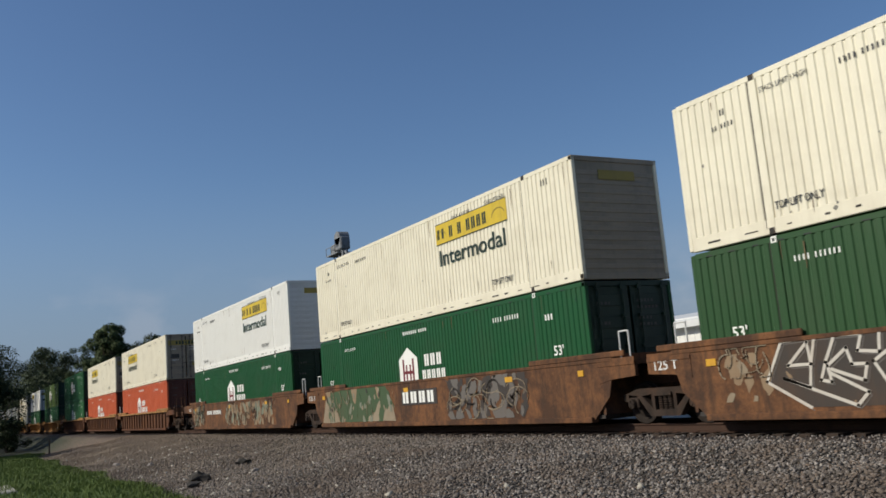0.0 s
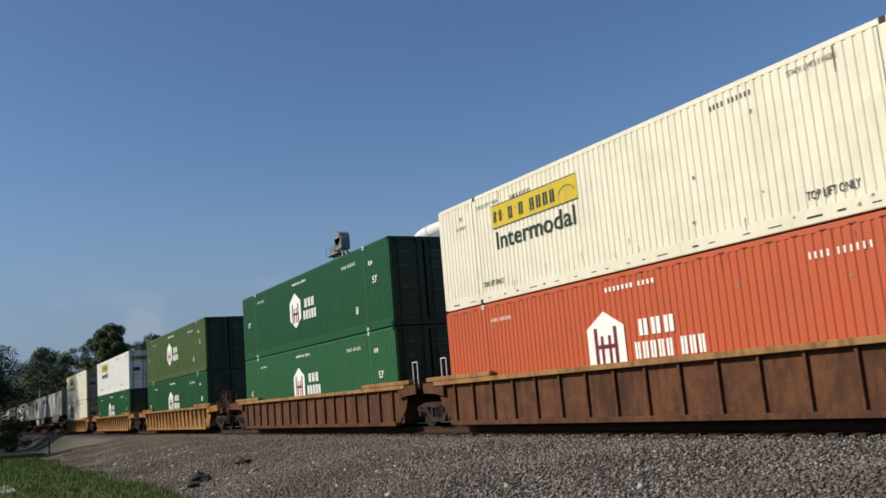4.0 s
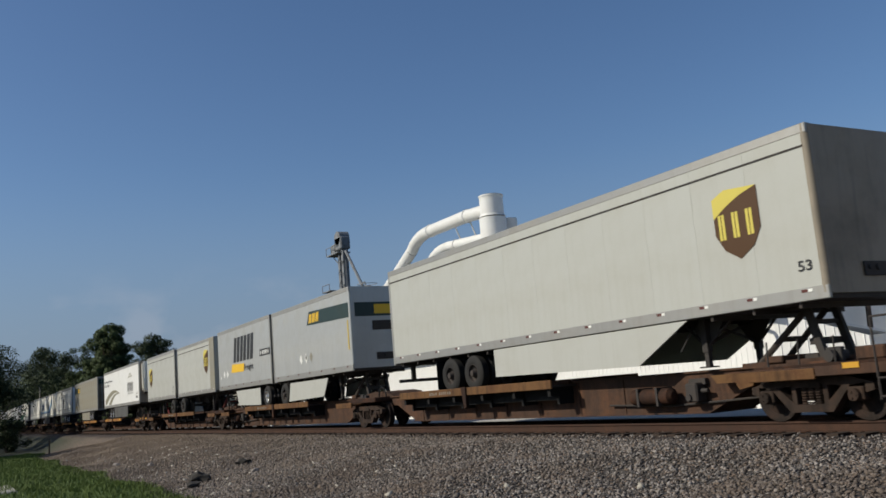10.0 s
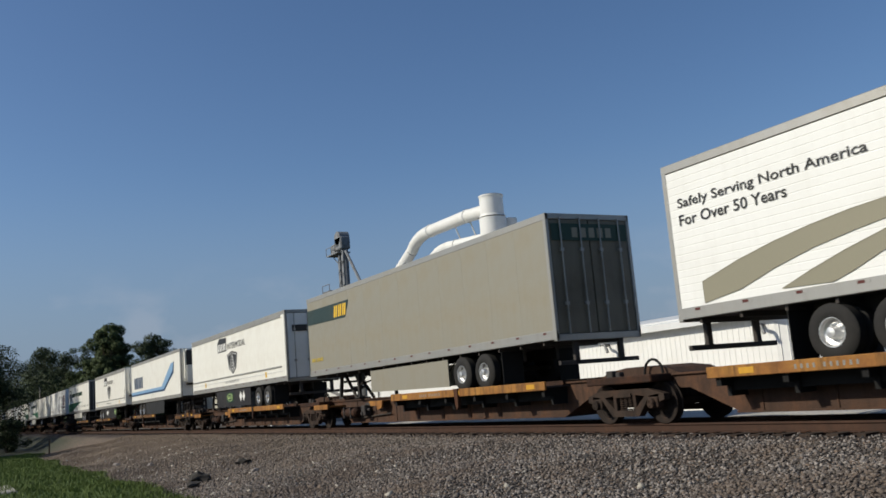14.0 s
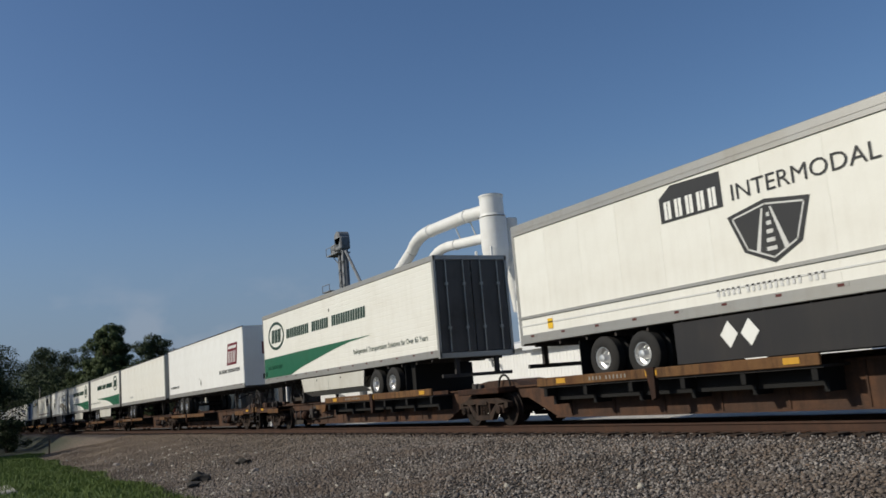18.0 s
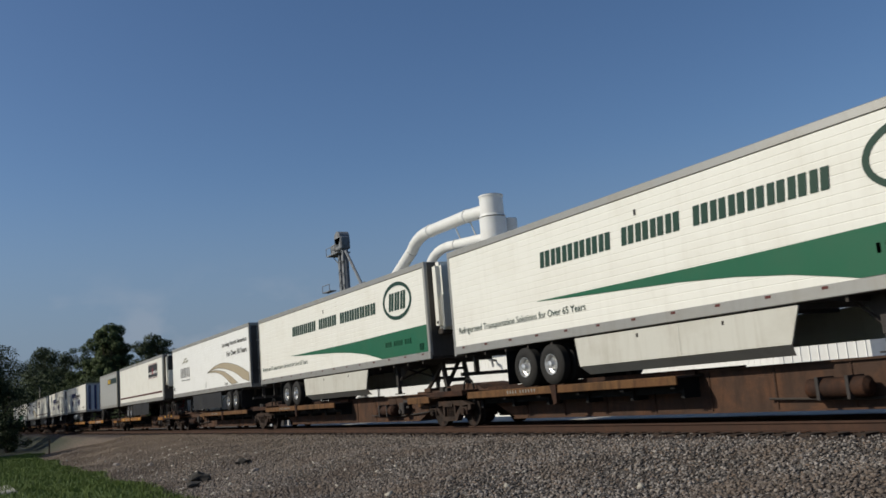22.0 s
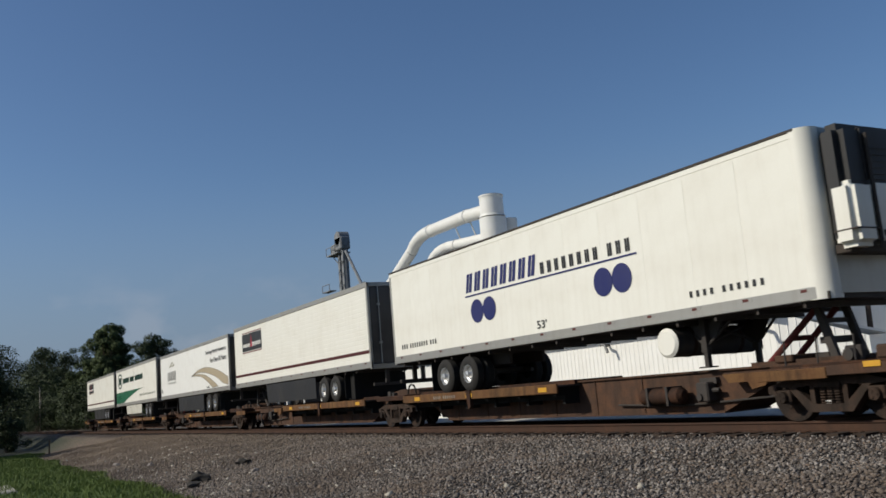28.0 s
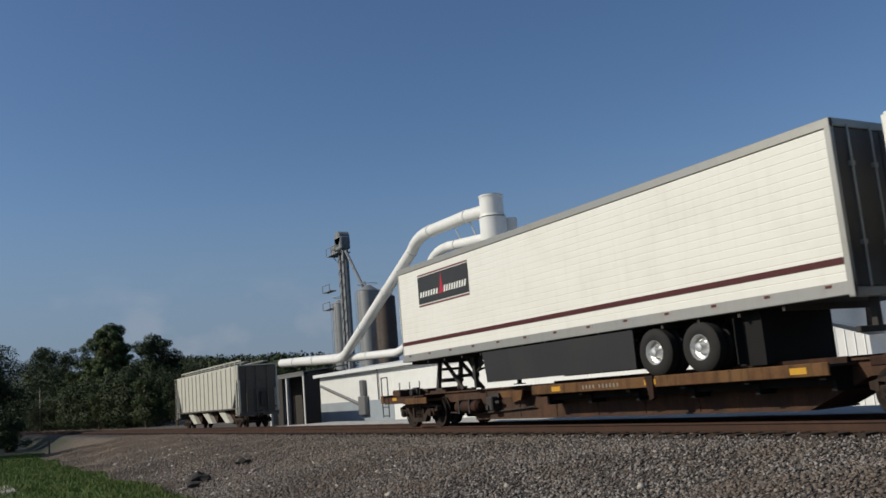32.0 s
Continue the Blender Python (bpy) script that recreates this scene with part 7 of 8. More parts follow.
def ribbed_wall(owner, x0, x1, y, z0, z1, pitch=0.30, label=""):
    """Sheet metal wall that faces the track, with each upright rib a piece of its own."""
    w = part("wall", Shape().box(x0, x1, y, y + 0.12, z0, z1), WALL_W, owner, label)
    x = x0 + pitch
    while x < x1 - 0.05:
        part("wall_rib", lambda: Shape().prism([(-0.03, z0), (0.03, z0), (0.02, z1), (-0.02, z1)], y - 0.012, y), WALL_W, w, key=("wrib", y, z0, z1), at=(x, 0, 0))
        x += pitch


shed = thing("mill_shed", "long low white ribbed metal shed beside the track", "building")
ZB = -1.0
ribbed_wall(shed, -71.2, -57.2, 14.0, 0.86, 3.15, label="white ribbed metal front wall")
ribbed_wall(shed, -57.2, -40.0, 14.0, ZB, 3.15)
ribbed_wall(shed, -40.0, -23.5, 14.0, ZB, 2.98)
# Lower wall strip; a cast shadow is built in as its grey-blue colour.
part("base_wall", Shape().box(-71.2, -57.2, 13.97, 14.12, ZB, 0.86), WALL_G, shed, "lower wall with a shadow in its grey colour")
EA, EB = Vector((-23.5, 14.0, 3.0)), Vector((-20.4, 15.2, 1.77))
s = Shape()
s.v += [(EA.x, EA.y, ZB), (EB.x, EB.y, ZB), tuple(EB), tuple(EA), (EA.x - 0.05, EA.y + 0.12, ZB), (EB.x - 0.05, EB.y + 0.12, ZB), (EB.x - 0.05, EB.y + 0.12, EB.z), (EA.x - 0.05, EA.y + 0.12, EA.z)]
s.f += [(0, 1, 2, 3), (4, 7, 6, 5), (0, 4, 5, 1), (1, 5, 6, 2), (2, 6, 7, 3), (3, 7, 4, 0)]
ew = part("wing_wall", s, WALL_W, shed, "white ribbed wing wall with a falling top edge")
for i in range(10):
    p = EA.lerp(EB, (i + 0.5) / 10)
    part("wall_rib", Shape().box(p.x - 0.02, p.x + 0.02, p.y - 0.025, p.y + 0.01, ZB, p.z - 0.02), WALL_W, ew)
part("wall", Shape().box(-23.62, -23.5, 14.12, 20.4, ZB, 1.9), WALL_W, shed)
part("wall", Shape().box(-71.2, -71.08, 14.12, 22.0, ZB, 3.1), WALL_W, shed)


def slab(x0, x1, ya, za, yb, zb, th):
    s = Shape()
    s.v = [(x0, ya, za), (x1, ya, za), (x1, yb, zb), (x0, yb, zb), (x0, ya, za + th), (x1, ya, za + th), (x1, yb, zb + th), (x0, yb, zb + th)]
    s.f = [(0, 3, 2, 1), (4, 5, 6, 7), (0, 1, 5, 4), (1, 2, 6, 5), (2, 3, 7, 6), (3, 0, 4, 7)]
    return s


part("roof", slab(-71.6, -40.0, 13.6, 3.15, 19.0, 3.75, 0.10), ROOF_W, shed)
part("roof", slab(-40.0, -23.2, 13.6, 2.98, 20.5, 1.92, 0.10), ROOF_W, shed)
part("fascia", Shape().box(-71.6, -40.0, 13.55, 13.62, 3.02, 3.28, 0.01), ROOF_W, shed, "pale roof gutter")
part("fascia", Shape().box(-40.0, -23.2, 13.55, 13.62, 2.86, 3.16, 0.01), ROOF_W, shed, "pale roof gutter")
part("downpipe", Shape().tube((-59.5, 13.9, 0.86), (-59.5, 13.9, 3.05), 0.05), BINM, shed)
part("diagonal_brace", Shape().tube((-70.6, 13.85, 2.3), (-62.2, 13.85, 0.5), 0.12, 0.12, 8), BINM, shed, "grey slanting pipe across the wall")
part("wall_vent", Shape().box(-62.6, -61.4, 13.6, 13.97, -0.2, 1.2, 0.05).box(-62.3, -61.7, 13.65, 13.97, 1.2, 2.4, 0.05), BINM, shed, "grey metal vent box on the wall")
for x in (-24.0, -33.3, -43.4):
    part("wall_lamp", Shape().path([(x, 14.0, 2.55), (x, 13.55, 2.62), (x + 0.3, 13.5, 2.55), (x + 0.45, 13.48, 2.2)], 0.07, 8), BINM, shed, "bent pipe wall lamp")

back = thing("back_shed", "taller white shed behind the long shed", "building")
ribbed_wall(back, -56.0, -27.0, 17.5, ZB, 3.45, 0.6)
gable = Shape()
gable.v = [(x, y, z) for x in (-27.12, -27.0) for y, z in ((17.62, ZB), (30.0, ZB), (30.0, 4.75), (17.62, 3.50))]
gable.f = [(0, 3, 2, 1), (4, 5, 6, 7), (0, 1, 5, 4), (1, 2, 6, 5), (2, 3, 7, 6), (3, 0, 4, 7)]
part("end_wall", gable, WALL_W, back, "white end wall in the shade")
part("roof", slab(-56.3, -26.8, 17.1, 3.45, 30.2, 4.77, 0.10), ROOF_W, back)

far_shed = thing("warehouse", "wide grey-roofed warehouse behind the sheds", "building")
ribbed_wall(far_shed, -38.0, 25.0, 30.0, ZB, 3.4, 0.9)
part("roof", slab(-38.4, 25.4, 29.5, 3.35, 42.0, 4.9, 0.12), BINM, far_shed, "dull grey metal roof")
part("wall", Shape().box(-38.0, -37.88, 30.12, 42.0, ZB, 3.5), WALL_W, far_shed)
# Solid dark panel; its colour stands for the shade inside a doorway.
part("door", Shape().box(-27.5, -24.5, 29.9, 29.98, ZB, 2.2), STEEL_D, far_shed, "dark panel for a doorway's shade")

porch = thing("loading_shed", "low open loading shed with dark doorway", "building")
part("roof", slab(-90.0, -79.2, 15.5, 3.9, 20.0, 4.3, 0.12), BINM, porch)
# Inner walls and front panel carry the open shed's shade as dark colour.
part("wall", Shape().box(-90.0, -79.2, 18.0, 18.15, ZB, 4.2), STEEL_D, porch, "inner wall with shade in its dark colour")
part("wall", Shape().box(-90.0, -89.9, 15.6, 18.0, ZB, 3.9), WALL_G, porch)
part("front_panel", Shape().box(-87.4, -85.6, 15.6, 15.7, ZB, 3.6), STEEL_D, porch)
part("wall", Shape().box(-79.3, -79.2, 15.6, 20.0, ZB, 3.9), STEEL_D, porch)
for x in (-89.6, -87.2, -84.4, -79.6):
    part("post", Shape().box(x - 0.12, x + 0.12, 15.6, 15.85, ZB, 3.9, 0.02), WALL_W, porch)
part("cross_beam", Shape().box(-90.0, -79.2, 15.55, 15.9, 3.6, 3.9), BINM, porch)


def flanged(pts, r, thg, mat, name="duct", rings=6.0):
    s = Shape().path(pts, r, 18)
    ob = part(name, s, mat, thg, smooth=True)
    f = Shape()
    for p, q in zip(pts, pts[1:]):
        p, q = Vector(p), Vector(q)
        d = (q - p).length
        if d < 2.0:
            continue
        for i in range(1, max(1, int(d / rings)) + 1):
            c = p + (q - p) * (i * rings / max(d, rings) if i * rings < d else 0.97)
            a = (q - p).normalized() * 0.05
            f.tube(c - a, c + a, r * 1.12, r * 1.12, 18)
    part("flange", f, mat, ob)
    return ob


def bend(a, c, b, n=6):
    a, c, b = Vector(a), Vector(c), Vector(b)
    return [tuple(a * (1 - t) ** 2 + c * 2 * t * (1 - t) + b * t * t) for t in [i / n for i in range(n + 1)]]


dust = thing("dust_collector", "white cyclone dust collector with long bent ducts", "industrial plant")
CX = -51.55
part("cyclone_head", Shape().tube((CX, 20, 12.95), (CX, 20, 14.40), 0.84, 0.84, 28).tube((CX, 20, 14.32), (CX, 20, 14.44), 0.88, 0.88, 28).tube((CX, 20, 12.90), (CX, 20, 13.06), 0.94, 0.88, 28), DUCT, dust, "round cyclone head", smooth=True)
part("cyclone_rim", Shape().tube((CX, 20, 14.42), (CX, 20, 14.48), 0.80, 0.76, 28), STEEL_D, dust)
part("cyclone_body", Shape().tube((CX, 20, 10.6), (CX, 20, 12.82), 0.95, 0.95, 28).tube((CX, 20, 6.8), (CX, 20, 10.6), 0.45, 0.95, 28), DUCT, dust, smooth=True)
part("cyclone_body", Shape().tube((CX - 0.70, 21.8, 9.6), (CX - 0.70, 21.8, 12.95), 0.62, 0.62, 24).tube((CX - 0.70, 21.8, 6.2), (CX - 0.70, 21.8, 9.6), 0.25, 0.62, 24), DUCT, dust, "second cyclone beside the first", smooth=True)
part("support_leg", Shape().path([(CX - 1.0, 19, ZB), (CX - 1.0, 19, 10.6)], 0.09).path([(CX + 1.0, 19, ZB), (CX + 1.0, 19, 10.6)], 0.09).path([(CX - 1.0, 21, ZB), (CX - 1.0, 21, 10.6)], 0.09).path([(CX + 1.0, 21, ZB), (CX + 1.0, 21, 10.6)], 0.09), DUCT, dust)
sh = Shape()
for z in range(0, 10, 2):
    sh.path([(CX - 1.0, 19, z + 0.4), (CX + 1.0, 19, z + 2.4)], 0.04, 6).path([(CX + 1.0, 19, z + 0.4), (CX - 1.0, 19, z + 2.4)], 0.04, 6)
part("leg_bracing", sh, DUCT, dust)
flanged([(CX - 0.5, 20, 13.5)] + [(-55.0, 20, 13.7), (-60.8, 20, 13.72)] + bend((-60.8, 20, 13.72), (-63.0, 20, 13.76), (-64.1, 20, 12.7), 5) + bend((-78.6, 20, 5.7), (-79.6, 20, 5.0), (-81.5, 20, 5.1), 4) + [(-98.0, 20, 5.75)], 0.47, dust, DUCT)
flanged([(-53.0, 20.6, 11.75), (-58.0, 20.6, 12.1)] + bend((-58.0, 20.6, 12.1), (-61.5, 20.6, 12.5), (-62.4, 20.6, 11.0), 6) + [(-66.0, 20.6, 6.2)] + bend((-66.0, 20.6, 6.2), (-67.0, 20.6, 4.9), (-69.5, 20.6, 4.7), 4) + [(-80.0, 20.6, 5.0)], 0.38, dust, DUCT)
part("hanger", Shape().path([(-57.0, 20, 13.6), (-57.0, 20.6, 12.1)], 0.05).path([(-54.8, 20, 13.6), (-54.8, 20.6, 12.0)], 0.05), DUCT, dust)
flanged([(-50.2, 20.7, 0.0), (-50.2, 20.7, 8.0)] + bend((-50.2, 20.7, 8.0), (-49.1, 20.7, 10.2), (-47.9, 20.7, 8.0), 8) + [(-47.9, 20.7, 0.0)], 0.24, dust, DUCT)
flanged([(-48.9, 21.2, 7.6), (-48.9, 21.2, 0.0)], 0.22, dust, DUCT)
part("platform_rail", Shape().path([(CX - 1.3, 18.8, 9.0), (CX + 1.3, 18.8, 9.0)], 0.03, 6).path([(CX - 1.3, 18.8, 8.5), (CX + 1.3, 18.8, 8.5)], 0.03, 6).box(CX - 1.3, CX + 1.3, 18.75, 19.2, 7.95, 8.05), DUCT, dust, "narrow service platform")

leg = thing("grain_leg_tower", "tall dark grain elevator leg with platform", "tower")
X0, Y0 = -136.6, 45.0
part("leg_casing", Shape().box(X0 - 1.1, X0 - 0.3, Y0 - 0.5, Y0 + 0.5, ZB, 27.5).box(X0 + 0.35, X0 + 1.15, Y0 - 0.5, Y0 + 0.5, ZB, 27.5), TOWER, leg)
part("head_house", Shape().box(X0 - 1.3, X0 + 1.4, Y0 - 0.9, Y0 + 0.9, 26.0, 28.2, 0.2).tube((X0, Y0 - 0.9, 28.0), (X0, Y0 + 0.9, 28.0), 1.2, 1.2, 18), TOWER, leg, "rounded elevator head")
part("platform", Shape().box(X0 - 4.4, X0 + 0.5, Y0 - 1.2, Y0 + 1.2, 25.5, 25.7).path([(X0 - 4.4, Y0 - 1.2, 25.6), (X0 - 4.4, Y0 - 1.2, 26.9), (X0 + 0.4, Y0 - 1.2, 26.9)], 0.06, 6).path([(X0 - 2.2, Y0 - 1.2, 25.6), (X0 - 2.2, Y0 - 1.2, 26.9)], 0.06, 6).path([(X0 - 4.2, Y0, 25.5), (X0 - 1.0, Y0, 23.2)], 0.08, 6), TOWER, leg)
part("motor_box", Shape().box(X0 - 3.6, X0 - 2.0, Y0 - 0.6, Y0 + 0.6, 25.7, 27.4, 0.1).tube((X0 - 2.6, Y0, 27.4), (X0 - 2.0, Y0, 28.3), 0.35), TOWER, leg)
part("down_spout", Shape().path([(X0 + 1.0, Y0, 26.0), (X0 + 7.0, Y0, 19.0), (X0 + 7.8, Y0, 17.0)], 0.26, 10), TOWER, leg)
sh = Shape()
for z in range(0, 26, 2):
    sh.path([(X0 - 1.1, Y0 - 0.55, z), (X0 + 1.15, Y0 - 0.55, z + 2)], 0.05, 5).path([(X0 - 1.1, Y0 - 0.55, z), (X0 + 1.15, Y0 - 0.55, z)], 0.05, 5)
part("vent_hoop", Shape().path([(X0 + 7.0, Y0, 15.5), (X0 + 7.0, Y0, 18.6), (X0 + 7.4, Y0, 19.4), (X0 + 8.0, Y0, 19.4), (X0 + 8.4, Y0, 18.6), (X0 + 8.4, Y0, 16.0)], 0.11, 8), TOWER, leg, "bent vent pipe")
part("lattice", sh, TOWER, leg)
part("ladder_cage", Shape().path([(X0 + 1.7, Y0 - 0.4, ZB), (X0 + 1.7, Y0 - 0.4, 24)], 0.06, 6).path([(X0 + 2.1, Y0 - 0.4, ZB), (X0 + 2.1, Y0 - 0.4, 24)], 0.06, 6), TOWER, leg)


def grain_bin(x, y, r, h, label, mat):
    t = thing("grain_bin", label, "silo", "grain bins")
    s = Shape()
    n, seg = 14, 32
    prof = []
    for i in range(n * 2 + 1):
        prof.append((r * (1.012 if i % 2 else 1.0), ZB + (h - ZB) * i / (2 * n)))
    k = len(prof)
    for i in range(seg):
        g = 2 * math.pi * i / seg
        s.v += [(x + q * math.cos(g), y + q * math.sin(g), z) for q, z in prof]
    for i in range(seg):
        j2 = (i + 1) % seg
        s.f += [(i * k + a, i * k + a + 1, j2 * k + a + 1, j2 * k + a) for a in range(k - 1)]
    part("shell", s, mat, t, smooth=True)
    part("cone_roof", Shape().tube((x, y, h), (x, y, h + r * 0.5), r * 1.03, 0.5, seg), mat, t)
    sh = Shape()
    for i in range(int(h / 1.6)):
        sh.path([(x - 0.35, y - r - 0.35, i * 1.6), (x + 0.35, y - r - 0.35, i * 1.6)], 0.03, 5)
    sh.path([(x - 0.35, y - r - 0.35, ZB), (x - 0.35, y - r - 0.35, h)], 0.04, 5).path([(x + 0.35, y - r - 0.35, ZB), (x + 0.35, y - r - 0.35, h)], 0.04, 5)
    part("ladder", sh, mat, t)
    part("roof_rail", Shape().path([(x + r * 0.9 * math.cos(g), y + r * 0.9 * math.sin(g), h + 1.1) for g in np.linspace(0, 6.283, 17)], 0.05, 5), mat, t)
    return t


BIN_P = paint("pale galvanised bin metal", (0.30, 0.31, 0.31), (0.2, 0.17, 0.13), 0.4, 0.5, 0.3)
BIN_B = paint("brown stained bin metal", (0.11, 0.085, 0.07), (0.06, 0.045, 0.035), 0.5, 0.6)
grain_bin(-139.2, 45.0, 1.25, 17.2, "narrow pale corrugated bin beside the tower", BIN_P)
grain_bin(-127.6, 45.0, 1.75, 17.8, "pale grey corrugated grain bin with roof railing", BIN_P)
grain_bin(-121.6, 45.0, 1.55, 16.0, "brown stained narrow grain bin", BIN_B)
for bx, bz in ((-142.5, 16.4), (-142.2, 19.4)):
    part("side_platform", Shape().box(bx, bx + 3.2, Y0 - 1.8, Y0 - 0.6, bz, bz + 0.15).path([(bx, Y0 - 1.8, bz), (bx, Y0 - 1.8, bz + 1.2), (bx + 3.2, Y0 - 1.8, bz + 1.2), (bx + 3.2, Y0 - 1.8, bz)], 0.06, 6), TOWER, leg, "small railed service platform")

pole = thing("utility_pole", "dark wooden utility pole with a street lamp arm", "utility pole")
WOODP = paint("dark pole wood", (0.06, 0.045, 0.035), (0.03, 0.02, 0.02), 0.4, 0.85)
part("post", Shape().tube((-26.6, 24, ZB), (-26.35, 24, 4.9), 0.16, 0.11, 12), WOODP, pole)
part("lamp_arm", Shape().path([(-26.45, 24, 3.7), (-26.7, 24, 4.15), (-27.1, 24, 4.45), (-27.5, 24, 4.5)], 0.035, 8), ALU, pole)
part("lamp_head", Shape().tube((-27.5, 24, 4.55), (-27.5, 24, 4.25), 0.10, 0.20, 12).tube((-27.5, 24, 4.25), (-27.5, 24, 4.1), 0.15, 0.08, 12), ALU, pole, "pale lamp head")

# ---------------------------------------------------------------- covered hopper on the side track
hop = thing("hopper_car", "pale grey covered hopper car standing on the side track", "railway wagon", at=(8.4, 6.6, -0.44))
# Darker hopper paint: the shade on the car's end is in the colour.
HOPD = paint("dark hopper paint with end shade", (0.10, 0.09, 0.075), (0.05, 0.042, 0.035), 0.5, 0.7)
HOPM = paint("pale grey hopper paint", (0.52, 0.51, 0.44), (0.30, 0.26, 0.20), 0.40, 0.5)
hop.scale = (1.02, 1.0, 1.05)
hx0, hx1 = -91.0, -71.6
outline = [(hx0 + 1.75, 1.45), (hx1 - 1.75, 1.45), (hx1 - 1.35, 2.1), (hx1 - 0.75, 2.95), (hx1 - 0.15, 3.5), (hx1 - 0.1, 4.35), (hx0 + 0.1, 4.35), (hx0 + 0.15, 3.5), (hx0 + 0.75, 2.95), (hx0 + 1.35, 2.1)]
part("body_side", Shape().prism(outline, -1.50, -1.42), HOPM, hop, "pale side sheet cut away at the lower corners")
part("body_side", Shape().prism(outline, 1.42, 1.50), HOPM, hop)
for i in range(13):
    x = hx0 + 1.9 + i * (hx1 - hx0 - 3.8) / 12
    part("side_post", lambda: Shape().prism([(-0.07, 1.45), (0.07, 1.45), (0.05, 4.30), (-0.05, 4.30)], -1.555, -1.50), HOPM, hop, key="hpost", at=(x, 0, 0))
for q, d in ((hx0, 1), (hx1, -1)):
    part("slope_sheet", Shape().prism([(q + d * 0.35, 4.2), (q + d * 3.6, 1.5), (q + d * 3.75, 1.5), (q + d * 0.55, 4.2)], -1.40, 1.40), HOPD, hop)
    for dx in (0.02, 0.62):
        part("end_post", lambda: Shape().box(-0.07, 0.07, -1.52, -1.38, 0.95, 3.4).box(-0.07, 0.07, 1.38, 1.52, 0.95, 3.4), HOPM, hop, key="hopend", at=(q + d * (dx + 0.07), 0, 0))
    part("end_sill", Shape().box(*sorted((q, q + d * 0.2)), -1.5, 1.5, 0.85, 1.1), HOPD, hop)
    part("ladder", ladder_shape(0.9, 4.4, 0.42, 10), HOPM, hop, at=(q + d * 0.25 - 0.2, -1.66, 0))
    truck(hop, q + d * 1.9)
part("end_wall", Shape().box(hx1 - 0.25, hx1 - 0.15, -1.42, 1.42, 2.7, 4.32), HOPD, hop, "end wall with shade in its dark paint")
part("end_wall", Shape().box(hx1 - 0.34, hx1 - 0.28, -1.30, 1.30, 1.1, 2.72), HOPD, hop)
for y in (-0.85, -0.1, 0.75):
    part("end_rib", lambda: Shape().box(hx1 - 0.16, hx1 - 0.08, -0.05, 0.05, 1.1, 4.30), HOPD, hop, key="hoprib", at=(0, y, 0))
part("brake_box", Shape().box(hx1 - 0.2, hx1 - 0.02, 0.15, 0.55, 1.5, 2.5, 0.03), STEEL_D, hop)
part("roof", Shape().prism([(hx0 + 0.1, 4.35), (hx1 - 0.1, 4.35), (hx1 - 0.1, 4.42), (hx0 + 0.1, 4.42)], -1.5, 1.5), HOPM, hop)
part("roof_walk", Shape().box(hx0 + 0.3, hx1 - 0.3, -0.9, -0.5, 4.62, 4.68).box(hx0 + 0.3, hx1 - 0.3, 0.5, 0.9, 4.62, 4.68), ALU, hop)
sh = Shape()
for i in range(14):
    x = hx0 + 0.9 + i * (hx1 - hx0 - 1.2) / 13
    sh.tube((x, -1.2, 4.4), (x, -1.2, 4.72), 0.035, 0.035, 5)
sh.path([(hx0 + 0.9, -1.2, 4.74), (hx1 - 0.3, -1.2, 4.74)], 0.05, 6)
part("roof_rail", sh, HOPM, hop)
for x in (-86.2, -81.3, -76.4):
    part("discharge_bay", Shape().prism([(x - 2.0, 1.45), (x - 0.2, 1.45), (x + 1.5, 0.45), (x + 0.3, 0.45)], -1.30, -0.2), HOPM, hop, "pale sloping discharge bay")
    # Dark brown gate also stands for the shade between the pale bays.
    part("discharge_gate", Shape().prism([(x - 0.1, 1.45), (x + 2.2, 1.45), (x + 1.8, 0.55), (x + 1.6, 0.45)], -1.0, 1.0), SPINE, hop, "rusty discharge gate, bay shade in its colour")
part("side_sill", Shape().box(hx0 + 0.2, hx1 - 0.2, -1.53, -1.40, 1.36, 1.46).box(hx0 + 0.2, hx1 - 0.2, 1.40, 1.53, 1.36, 1.46), HOPD, hop)
part("centre_sill", Shape().box(hx0 + 0.2, hx1 - 0.2, -0.3, 0.3, 0.8, 1.2), STEEL_D, hop)
coupler(hop, hx1 - 0.1, False)
for k in (-1, 1):
    for _ in range(2):
        AXLES[k].pop()

# ---------------------------------------------------------------- trees


def leaf_mat(name, a, b2):
    m, n, l, b = nodes_of(name)
    ge = n.new("ShaderNodeNewGeometry")
    c = mixc(n, l, ge.outputs["Random Per Island"], a, b2)
    l.new(c, b.inputs["Base Color"])
    b.inputs["Roughness"].default_value = 0.7
    b.inputs["Specular IOR Level"].default_value = 0.2
    return m


LEAF = leaf_mat("summer leaves", (0.036, 0.056, 0.020), (0.066, 0.090, 0.033))
LEAF_D = leaf_mat("dark leaves", (0.020, 0.032, 0.013), (0.036, 0.052, 0.020))
BARK = paint("grey brown bark", (0.11, 0.085, 0.06), (0.05, 0.04, 0.03), 0.5, 0.9)


